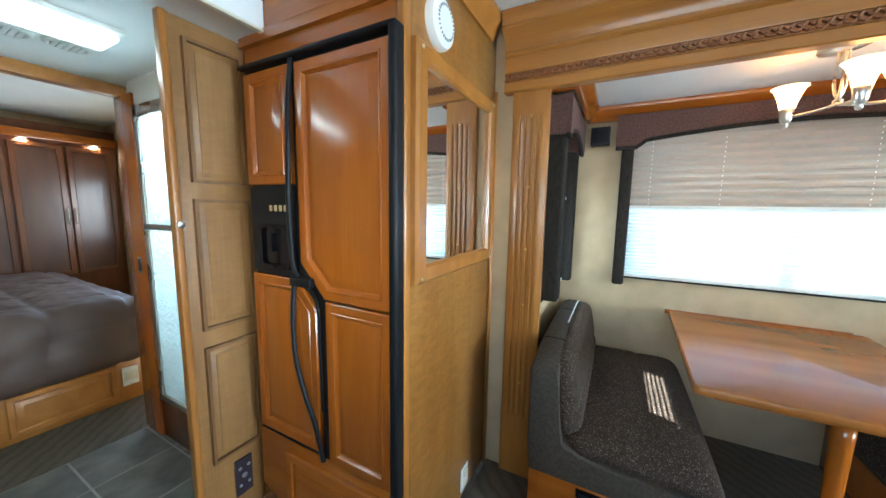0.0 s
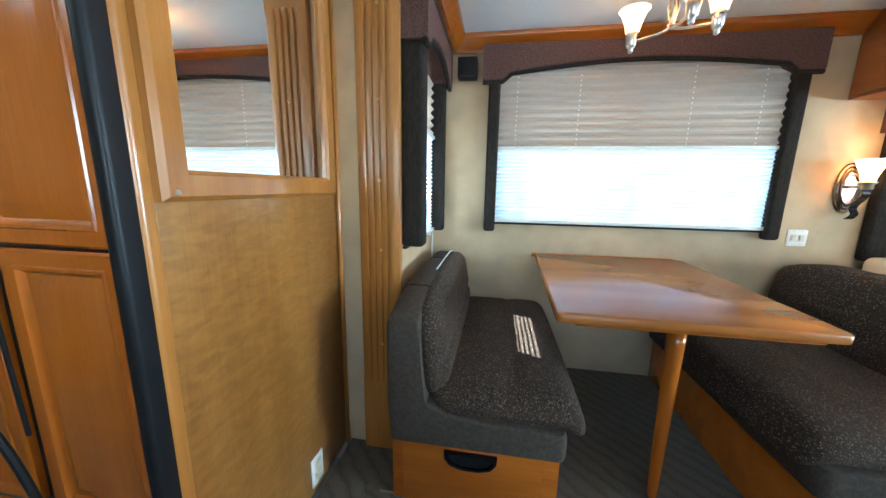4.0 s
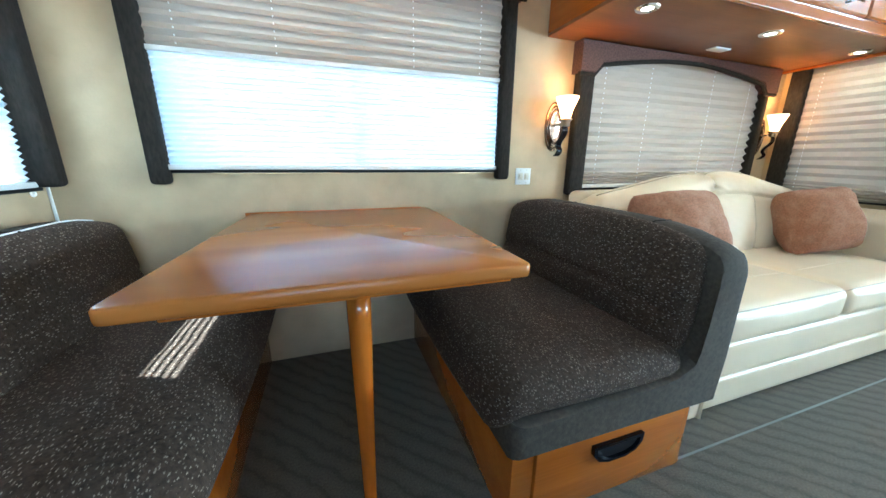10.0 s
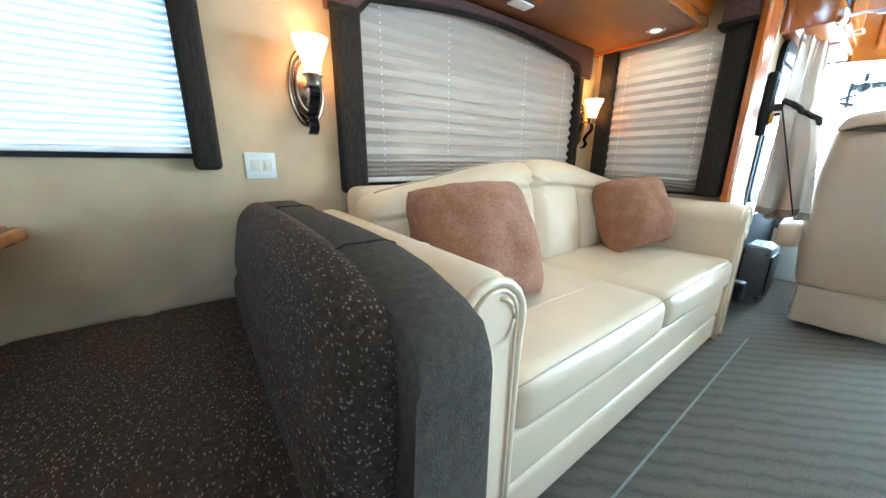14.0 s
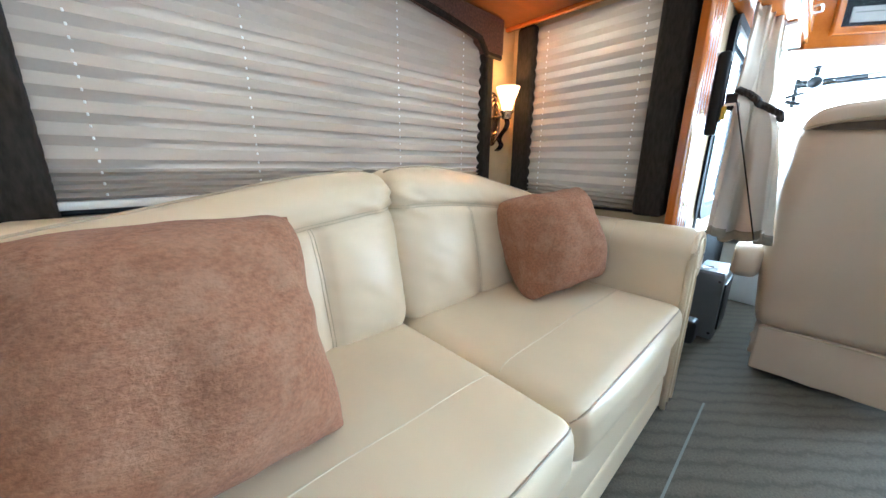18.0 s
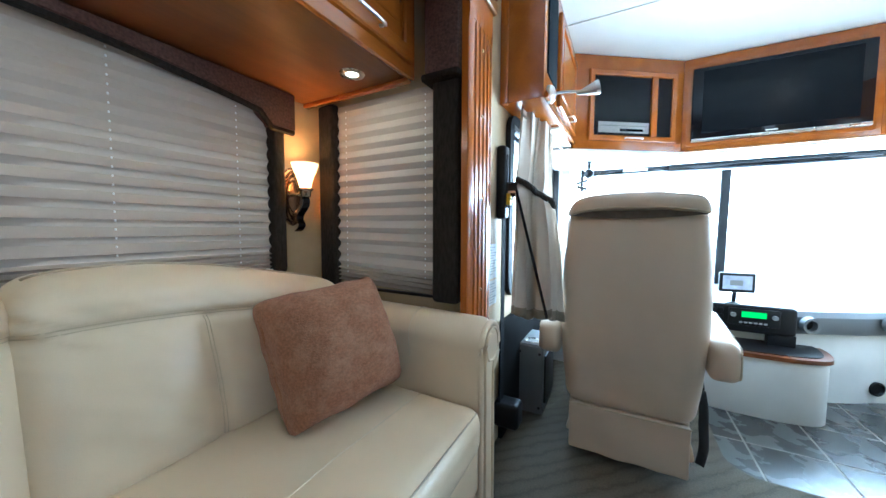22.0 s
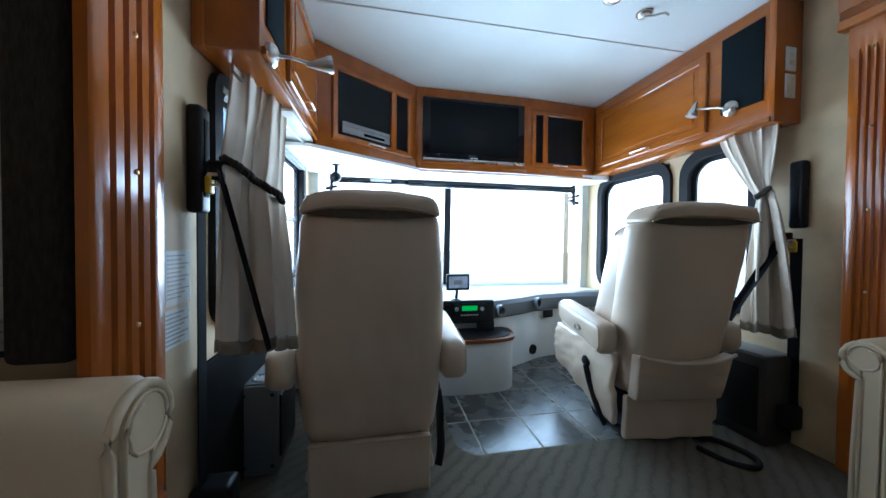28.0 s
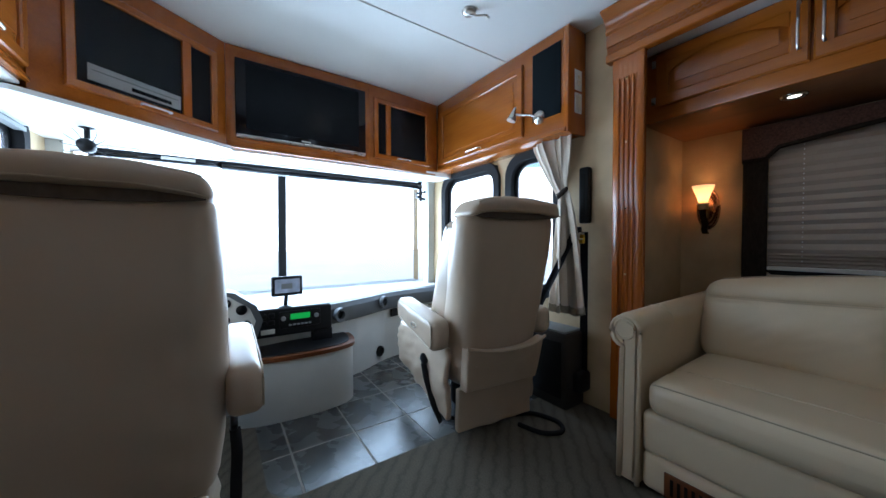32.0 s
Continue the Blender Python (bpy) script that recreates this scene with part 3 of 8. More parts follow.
# floor: base, then carpet with a rounded corner at the cab tiles, and the hall tiles
struct("floor", GROUT, -4.7, 7.1, -1.4, 3.2, -0.10, -0.0035, "grey-beige grout bed under the floor tiles", "floor")
TX, TY, TR = 4.872, 1.25, 0.12
bm = bm_new()
corner = [(TX + TR * (1 - math.sin(a)), TY - TR * (1 - math.cos(a))) for a in [i * math.pi / 16 for i in range(9)]][::-1]
plate(bm, [(-0.10, -1.4), (TX, -1.4), *corner, (6.3, TY), (6.3, 3.2), (-0.10, 3.2)], "z", -0.008, 0.0)
tagged(part("floor_carpet", bm, CARPET), "grey-green looped carpet with a wavy ribbed pattern", "carpet", kind="structure")
bm = bm_new()
plate(bm, [(-4.7, 0.0), (-2.02, 0.0), (-2.02, 3.2), (-4.7, 3.2)], "z", -0.008, 0.0)
tagged(part("floor_bedroom", bm, CARPET), "grey-green looped carpet in the bedroom", "carpet", kind="structure")
# seam strip along the slide-out's floor edge
struct("floor_seam", mat("seam_tape", (0.20, 0.20, 0.175), 0.7), 0.12, 4.25, 1.963, 1.970, 0.0, 0.0025, "pale seam in the carpet at the slide-out", "trim")

# ceilings
HALL = 1.995   # the lower ceiling of the hall
struct("ceiling_hall", WHITE_VINYL, -2.06, -0.77, Y_P, 1.468, HALL, CEIL - 0.004, "white lowered ceiling of the hall", "ceiling")
bm = bm_new()
box(bm, -4.7, 7.1, Y_P - 0.1, Y_D + 0.1, CEIL, CEIL + 0.06)
box(bm, 5.165, 5.178, -0.25, 2.0, CEIL - 0.006, CEIL + 0.01, 0.003)
tagged(part("ceiling", bm, WHITE_VINYL), "white padded vinyl ceiling with a batten across the cab", "ceiling", kind="structure")
struct("ceiling_slide", WHITE_VINYL, S_REAR - 0.05, S_FRONT + 0.05, Y_D, S_BACK + 0.06, SLIDE_CEIL, SLIDE_CEIL + 0.05, "white ceiling of the dinette slide-out", "ceiling")
struct("ceiling_slide_passenger", WHITE_VINYL, P_REAR - 0.05, P_FRONT + 0.05, P_BACK - 0.06, Y_P, SLIDE_CEIL, SLIDE_CEIL + 0.05, "white ceiling of the passenger slide-out", "ceiling")

W1 = (0.47, 2.0, 0.93, 1.86)
W2 = (2.5, 4.02, 0.84, 1.58)
WR = (2.42, 2.94, 0.87, 1.75)
WF = (2.33, 2.88, 0.78, 1.60)
wall("wall_slide_back", "y", S_BACK, S_BACK + 0.05, S_REAR - 0.05, S_FRONT + 0.05, 0, SLIDE_CEIL, [W1, W2], VINYL, "beige-green mottled vinyl wall of the slide-out")
wall("wall_slide_rear", "x", S_REAR - 0.05, S_REAR, Y_D, S_BACK, 0, SLIDE_CEIL, [WR], VINYL, "beige-green mottled vinyl end wall of the slide-out")
wall("wall_slide_front", "x", S_FRONT, S_FRONT + 0.05, Y_D, S_BACK, 0, SLIDE_CEIL, [WF], VINYL, "beige-green mottled vinyl end wall beside the sofa")
DW = [(4.70, 6.06, 0.72, 1.57)]
# the hole at x -3.9 to -2.7 is unseen, added for the bedroom fill
wall("wall_driver", "y", Y_D, Y_D + 0.06, -4.7, 6.79, 0, CEIL, [(S_REAR, S_FRONT, -0.01, SLIDE_CEIL), (-3.9, -2.7, 1.0, 1.6), *DW, (6.47, 6.785, 0.50, 1.57)], VINYL, "beige-green mottled vinyl wall on the driver's side")
PW = [(4.86, 5.29, 0.62, 1.58), (5.42, 6.15, 0.62, 1.58)]
# unseen opening, cut only for the galley fill lamp
FILL_OPENING = (0.2, 1.8, 1.05, 1.62)
wall("wall_passenger", "y", Y_P - 0.06, Y_P, -4.7, 6.79, 0, CEIL, [(P_REAR, P_FRONT - 0.05, -0.01, SLIDE_CEIL), FILL_OPENING, *PW, (6.47, 6.785, 0.50, 1.57)], VINYL, "beige-green mottled vinyl wall on the passenger's side")
wall("wall_slide_passenger", "y", P_BACK - 0.05, P_BACK, P_REAR - 0.05, P_FRONT, 0, SLIDE_CEIL, [(2.4, 4.04, 0.78, 1.5)], VINYL, "beige-green vinyl wall behind the passenger sofa")
struct("wall_slide_passenger_front", VINYL, P_FRONT, P_FRONT + 0.05, P_BACK - 0.05, Y_P - 0.06, 0, SLIDE_CEIL, "beige-green vinyl end wall of the passenger slide-out")
struct("wall_slide_passenger_rear", VINYL, P_REAR - 0.1, P_REAR - 0.05, P_BACK - 0.05, Y_P - 0.06, 0, SLIDE_CEIL, "beige-green vinyl end wall of the passenger slide-out")
struct("wall_rear", VINYL, -4.78, -4.7, Y_P - 0.1, Y_D + 0.1, 0, CEIL, "plain wall behind the bedroom wardrobes")

# nose of the coach below and above the windshield
bm = bm_new()
plate(bm, [(6.80, 0.0), (7.1, 0.0), (7.1, 0.5), (6.80, 0.52)], "y", Y_P, Y_D)
tagged(part("wall_front", bm, LIGHT_DASH), "pale moulded wall under the windshield", "wall", kind="structure")
bm = bm_new()
plate(bm, [(6.02, 1.56), (6.70, 1.585), (6.80, 1.60), (6.80, CEIL), (6.70, CEIL), (6.68, 1.62), (6.02, 1.60)], "y", Y_P, Y_D)
tagged(part("trim_front_header", bm, WHITE_VINYL), "white padded header above the windshield", "trim", kind="structure")
bm = bm_new()
plate(bm, [(5.46, 2.196), (5.46, 2.03), (5.95, 1.32), (6.01, 1.32), (6.018, 1.33), (6.018, 2.196)], "z", 1.552, 1.572)
tagged(part("trim_corner_soffit", bm, WHITE_VINYL), "white soffit under the driver's corner cabinet", "trim", kind="structure")
for y0, y1 in ((Y_P, Y_P + 0.07), (Y_D - 0.07, Y_D)):
    bm = bm_new()
    plate(bm, [(6.34, 1.6), (6.44, 1.6), (6.46, 0.5), (6.36, 0.5)], "y", y0, y1)
    tagged(part("trim_windshield_pillar", bm, LIGHT_DASH), "pale plastic pillar beside the windshield", "trim", kind="structure")
# windshield: two panes, black surround and centre post
ws = thing("window_windshield", "wide two-pane windshield with a black centre post", "window", (6.9, 0.9, 0.5), kind="structure")


def ws_x(z):
    return 6.72 + (1.57 - z) * 0.06


for y0, y1 in ((Y_P, 0.90), (0.96, Y_D)):
    bm = bm_new()
    plate(bm, [(ws_x(1.57), 1.57), (ws_x(1.57) + 0.008, 1.57), (ws_x(0.5) + 0.008, 0.5), (ws_x(0.5), 0.5)], "y", y0, y1)
    part("pane", bm, PANE, ws).visible_shadow = False
bm = bm_new()
plate(bm, [(ws_x(1.57) - 0.02, 1.57), (ws_x(1.57) + 0.02, 1.57), (ws_x(0.5) + 0.02, 0.5), (ws_x(0.5) - 0.02, 0.5)], "y", 0.90, 0.96)
part("post", bm, RUBBER, ws)
bm = bm_new()
for y0, y1 in ((Y_P + 0.012, Y_P + 0.05), (Y_D - 0.05, Y_D - 0.012)):
    plate(bm, [(6.455, 1.57), (6.475, 1.57), (6.495, 0.53), (6.475, 0.53)], "y", y0, y1)
box(bm, ws_x(0.53) - 0.03, ws_x(0.53) + 0.03, Y_P, Y_D, 0.49, 0.53)
part("gasket", bm, RUBBER, ws)

# outside: paved lot and a pale trailer far off
bm = bm_new()
plate(bm, [(-400, -400), (400, -400), (400, 400), (-400, 400)], "z", -1.3, -1.25)
tagged(part("ground", bm, mat("pale_concrete", (0.42, 0.41, 0.39), 0.9, vary=0.1, scale=0.4)), "pale concrete parking lot in full sun", "ground", kind="structure")
# glowing sheet added far off to turn the view through the glass white
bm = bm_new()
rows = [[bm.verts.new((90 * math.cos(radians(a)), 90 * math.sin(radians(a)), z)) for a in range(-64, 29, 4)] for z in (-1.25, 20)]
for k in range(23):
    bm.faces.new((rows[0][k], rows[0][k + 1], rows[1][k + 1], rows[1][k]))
tagged(part("backdrop", bm, glow("white_glow", (0.95, 0.98, 1.0), 1.2)), "glowing white sheet added so that the far view washes out", "backdrop", kind="structure")


def rounded(u0, u1, v0, v1, r, n=6):
    out = []
    for cu, cv, a0 in ((u1 - r, v1 - r, 0), (u0 + r, v1 - r, 90), (u0 + r, v0 + r, 180), (u1 - r, v0 + r, 270)):
        out += [(cu + r * math.cos(radians(a0 + 90 * i / n)), cv + r * math.sin(radians(a0 + 90 * i / n))) for i in range(n + 1)]
    return out


def ring(bm, outer, inner, axis, a, b):
    """A frame between two outlines of the same number of points, with thickness a..b."""
    def at(p, w):
        u, v = p
        return {"x": (w, u, v), "y": (u, w, v), "z": (u, v, w)}[axis]
    n = len(outer)
    rows = [[bm.verts.new(at(p, w)) for p in o] for o, w in ((outer, a), (outer, b), (inner, b), (inner, a))]
    fs = []
    for i in range(4):
        r, s = rows[i], rows[(i + 1) % 4]
        for k in range(n):
            fs.append(bm.faces.new((r[k], r[(k + 1) % n], s[(k + 1) % n], s[k])))
    bmesh.ops.recalc_face_normals(bm, faces=fs)


def cab_window(x0, x1, z0, z1, wall_y, inward, label, r=0.16, bars=()):
    """A side window of the cab: rounded black rubber frame, sliding sash, upright bars and pane."""
    w = thing("window_cab", label, "window", ((x0 + x1) / 2, wall_y, z0), kind="structure")
    bm = bm_new()
    s = 0.025 * inward
    ring(bm, rounded(x0 - 0.03, x1 + 0.03, z0 - 0.03, z1 + 0.03, r), rounded(x0 + 0.03, x1 - 0.03, z0 + 0.03, z1 - 0.03, r - 0.03), "y", min(wall_y - 0.05 * inward, wall_y + s), max(wall_y - 0.05 * inward, wall_y + s))
    part("frame", bm, RUBBER, w)
    bm = bm_new()
    o = -0.02 * inward
    ring(bm, rounded(x0 + 0.03, x1 - 0.03, z0 + 0.03, z1 - 0.03, r - 0.03), rounded(x0 + 0.055, x1 - 0.055, z0 + 0.055, z1 - 0.055, r - 0.05), "y", min(wall_y + o, wall_y + o * 1.8), max(wall_y + o, wall_y + o * 1.8))
    part("sash", bm, BLACK, w)
    bm = bm_new()
    plate(bm, rounded(x0 + 0.05, x1 - 0.05, z0 + 0.05, z1 - 0.05, r - 0.05), "y", wall_y - 0.032 * inward, wall_y - 0.028 * inward)
    part("pane", bm, PANE, w).visible_shadow = False
    for bx in bars:
        bm = bm_new()
        box(bm, bx - 0.022, bx + 0.022, min(wall_y + o * 0.6, wall_y + o * 2), max(wall_y + o * 0.6, wall_y + o * 2), z0 + 0.03, z1 - 0.03, 0.004)
        part("sash_bar", bm, BLACK, w, "black upright bar of the sliding sash")
    if bars:
        bm = bm_new()
        box(bm, bars[0] + 0.02, x1 - 0.05, min(wall_y + o * 0.7, wall_y + o * 1.9), max(wall_y + o * 0.7, wall_y + o * 1.9), 1.135, 1.165, 0.004)
        part("sash_rail", bm, BLACK, w, "black rail of the vent pane")
        bm = bm_new()
        box(bm, x0 + 0.02, x1 - 0.02, min(wall_y - 0.006 * inward, wall_y + 0.030 * inward), max(wall_y - 0.006 * inward, wall_y + 0.030 * inward), z1 - 0.045, z1 - 0.022, 0.004)
        part("upper_track", bm, GREY_PLASTIC, w, "grey sliding track")
    return w


for x0, x1, z0, z1 in DW:
    cab_window(x0, x1, z0, z1, Y_D, -1, "black-framed sliding side window beside the driver", 0.09, (5.37,))
for x0, x1, z0, z1 in PW:
    cab_window(x0, x1, z0, z1, Y_P, 1, "black-framed side window with rounded corners beside the passenger seat")


# ---- slide-out fascia ----
BRASS = mat("brass", (0.55, 0.33, 0.10), 0.3, 0.9)


def pilaster(name, x0, x1, wall_y, face, z1, label, screws, foot=0.0):
    """A fluted wooden post at the mouth of a slide-out, with brass screws; face +1 looks to -y."""
    p = thing(name, label, "trim", ((x0 + x1) / 2, wall_y, 0), kind="structure")
    y_f = wall_y - 0.03 * face
    bm = bm_new()
    u0, u1 = 0.0, x1 - x0
    prof = [(u0, 0), (u0, 0.024), (u0 + 0.005, 0.03)]
    n = 4
    lo, hi = u0 + 0.03, u1 - 0.03
    for i in range(n):
        c = lo + (hi - lo) * (i + 0.5) / n
        g = 0.009
        prof += [(c - g, 0.03), (c - g * 0.6, 0.019), (c + g * 0.6, 0.019), (c + g, 0.03)]
    prof += [(u1 - 0.005, 0.03), (u1, 0.024), (u1, 0)]

    def stop(z, flat):
        return lambda u, v: Vector((x0 + u, wall_y - face * (0.03 if flat and v > 0.018 else v), z))
    sweep(bm, prof, [stop(foot, True), stop(foot + 0.32, True), stop(foot + 0.36, False), stop(z1 - 0.14, False), stop(z1 - 0.11, True), stop(z1, True)])
    part("post", bm, CHERRY_Z if name == "trim_pilaster_front" or name == "trim_pilaster_passenger" else TRIM_WOOD, p)
    for z in screws:
        bm = bm_new()
        lathe(bm, [(0.0065, 0.0), (0.006, 0.003), (0.003, 0.005)], (0, 0, 0), "y", 10)
        bmesh.ops.transform(bm, matrix=Matrix.Translation((x0 + (x1 - x0) * 0.53, y_f, z)) @ Matrix.Rotation(math.pi if face > 0 else 0, 4, "X"), verts=bm.verts[:])
        part("screw", bm, BRASS, p)
    return p


pilaster("trim_pilaster_rear", -0.02, 0.145, Y_D, 1, 1.89, "fluted light wooden post at the mouth of the dinette slide-out", (1.775, 1.46, 1.17, 0.90, 0.5))
pilaster("trim_pilaster_front", 4.17, 4.39, Y_D, 1, 1.89, "fluted reddish wooden post between the sofa and the cab", (1.70, 1.46, 1.15, 0.80, 0.4))
pilaster("trim_pilaster_passenger", 4.34, 4.50, Y_P, -1, 1.95, "fluted reddish wooden post beside the passenger sofa", (1.83, 1.50, 1.15, 0.80))


def fascia(name, x0, x1, wall_y, face, z0, material, label):
    """The moulded beam over a slide-out's mouth: bottom lip, frieze with carved rope band, and crown up to the ceiling."""
    f = thing(name, label, "trim", ((x0 + x1) / 2, wall_y, z0), kind="structure")
    prof = [(0, 0), (0.040, 0), (0.046, 0.005), (0.046, 0.040), (0.041, 0.045), (0.034, 0.047), (0.034, 0.083), (0.041, 0.085), (0.043, 0.090),
            (0.043, 0.148), (0.050, 0.151), (0.056, 0.158), (0.056, 0.170), (0.050, 0.174), (0.056, 0.196), (0.076, 0.226), (0.100, 0.240), (0.108, 0.248), (0.108, 0.256)]
    if CEIL - z0 > 0.3:
        prof += [(0.100, 0.262), (0.106, 0.285), (0.118, 0.298)]
    prof += [(prof[-1][0], CEIL - z0 - 0.004), (0, CEIL - z0 - 0.004)]
    bm = bm_new()
    sweep(bm, prof, [lambda u, v: Vector((x0, wall_y - face * u, z0 + v)), lambda u, v: Vector((x1, wall_y - face * u, z0 + v))])
    part("moulding", bm, material, f)
    bm = bm_new()
    n = int((x1 - x0) / 0.030)
    for i in range(n):
        x = x0 + (x1 - x0) * (i + 0.5) / n
        for dx, dz, a in ((-0.007, 0.006, 34), (0.007, -0.006, 34), (0.006, 0.010, -50), (-0.008, -0.009, -20)):
            box(bm, x + dx - 0.008, x + dx + 0.008, wall_y - face * 0.043 - 0.004, wall_y - face * 0.036 + 0.004, z0 + 0.065 + dz - 0.0035, z0 + 0.065 + dz + 0.0035, 0.002, 1, Matrix.Rotation(radians(a), 3, "Y"))
    part("carved_band", bm, mat("carved_cherry", (0.30, 0.085, 0.012), 0.4) if material is CHERRY_X else mat("carved_band", (0.25, 0.09, 0.028), 0.5), f, "carved darker leaf band")
    return f


fascia("trim_fascia", -0.06, 4.40, Y_D, 1, 1.885, TRIM_WOOD_X, "moulded light wooden beam with a carved band over the slide-out")
fascia("trim_fascia_passenger", P_REAR - 0.1, 4.53, Y_P, -1, 1.945, CHERRY_X, "moulded reddish wooden beam over the passenger slide-out")


from mathutils.bvhtree import BVHTree

# ---- joinery ----
def face(origin, u):
    """A working plane at origin: u runs along the surface, v is up, w comes out of it."""
    u = Vector((u[0], u[1], 0)).normalized()
    w = u.cross(Vector((0, 0, 1)))
    m = Matrix((( u.x, 0, w.x, origin[0]), (u.y, 0, w.y, origin[1]), (0, 1, 0, origin[2]), (0, 0, 0, 1)))
    return m


def frame_bm(w, h, rail, depth, ease=0.006, z0=0.0):
    """A door's stile-and-rail frame with eased edges, in u, v, w."""
    bm = bm_new()
    rects = [(0, 0, z0), (0, 0, z0 + depth - ease), (ease, ease, z0 + depth), (rail - ease, rail - ease, z0 + depth), (rail, rail, z0 + depth - ease), (rail, rail, z0)]
    rows = []
    for a, b, z in rects:
        rows.append([bm.verts.new((u, v, z)) for u, v in ((a, b), (w - a, b), (w - a, h - b), (a, h - b))])
    for r, s in zip(rows, rows[1:]):
        for k in range(4):
            bm.faces.new((r[k], r[(k + 1) % 4], s[(k + 1) % 4], s[k]))
    r, s = rows[-1], rows[0]
    for k in range(4):
        bm.faces.new((r[k], r[(k + 1) % 4], s[(k + 1) % 4], s[k]))
    bmesh.ops.recalc_face_normals(bm, faces=bm.faces[:])
    return bm


def raised(bm, outline, w0, w1, slope=0.022, step=0.004):
    """A raised field with a sloped margin inside an outline (u, v), convex."""
    cu, cv = sum(p[0] for p in outline) / len(outline), sum(p[1] for p in outline) / len(outline)
    us, vs = [p[0] for p in outline], [p[1] for p in outline]
    W, H = max(us) - min(us), max(vs) - min(vs)

    def shrink(d):
        return [(cu + (u - cu) * (1 - 2 * d / W), cv + (v - cv) * (1 - 2 * d / H)) for u, v in outline]
    rows = []
    for o, z in ((outline, w0), (outline, w0 + 0.001), (shrink(slope), w1 - step), (shrink(slope), w1), (shrink(slope + 0.003), w1)):
        rows.append([bm.verts.new((u, v, z)) for u, v in o])
    n = len(outline)
    for r, s in zip(rows, rows[1:]):
        for k in range(n):
            bm.faces.new((r[k], r[(k + 1) % n], s[(k + 1) % n], s[k]))
    bm.faces.new(rows[-1])


def arched(u0, u1, v0, v1, rise, n=12):
    """A panel outline whose top edge is a shallow arch."""
    top = [(u1 + (u0 - u1) * i / n, v1 - rise + rise * math.sin(math.pi * i / n) ** 0.8) for i in range(n + 1)]
    return [(u0, v0), (u1, v0)] + top


def bar_handle(name, parent, m, u0, u1, v, w, material=CHROME, upright=False, r=0.005):
    bm = bm_new()
    if upright:
        pts = [(v, u0, 0), (v, u0, w), (v, (u0 + u1) / 2, w * 1.15), (v, u1, w), (v, u1, 0)]
    else:
        pts = [(u0, v, 0), (u0, v, w), ((u0 + u1) / 2, v, w * 1.15), (u1, v, w), (u1, v, 0)]
    tube(bm, arc(pts, 4), r)
    return part(name, bm, material, parent, "brushed metal pull handle", m)


def panel_door(parent, m, w, h, wood_m, arch=0.0, rail=0.055, handle=None, name="door", label=""):
    d = part(name, frame_bm(w, h, rail, 0.02), wood_m, parent, label, m)
    bm = bm_new()
    out = arched(rail, w - rail, rail, h - rail, arch) if arch else [(rail, rail), (w - rail, rail), (w - rail, h - rail), (rail, h - rail)]
    raised(bm, out, 0.006, 0.017, min(0.03, h / 6))
    # rails fill above the arch
    part("panel", bm, wood_m, d, "", m)
    if arch:
        bm = bm_new()
        top = out[2:]
        lo = [bm.verts.new((a, b, 0.004)) for a, b in top]
        mid = [bm.verts.new((a, b, 0.019)) for a, b in top]
        hi = [bm.verts.new((a, h - rail + 0.001, 0.019)) for a, b in top]
        for p, q in ((lo, mid), (mid, hi)):
            for k in range(len(top) - 1):
                bm.faces.new((p[k], p[k + 1], q[k + 1], q[k]))
        part("arched_rail", bm, wood_m, d, "", m)
    if handle:
        u0, u1, v, up = handle
        bar_handle("handle", d, m @ Matrix.Translation((0, 0, 0.02)), u0, u1, v, 0.025, CHROME, up)
    return d


# ---- dinette ----
CORD = mat("white_cord", (0.8, 0.8, 0.78), 0.6)


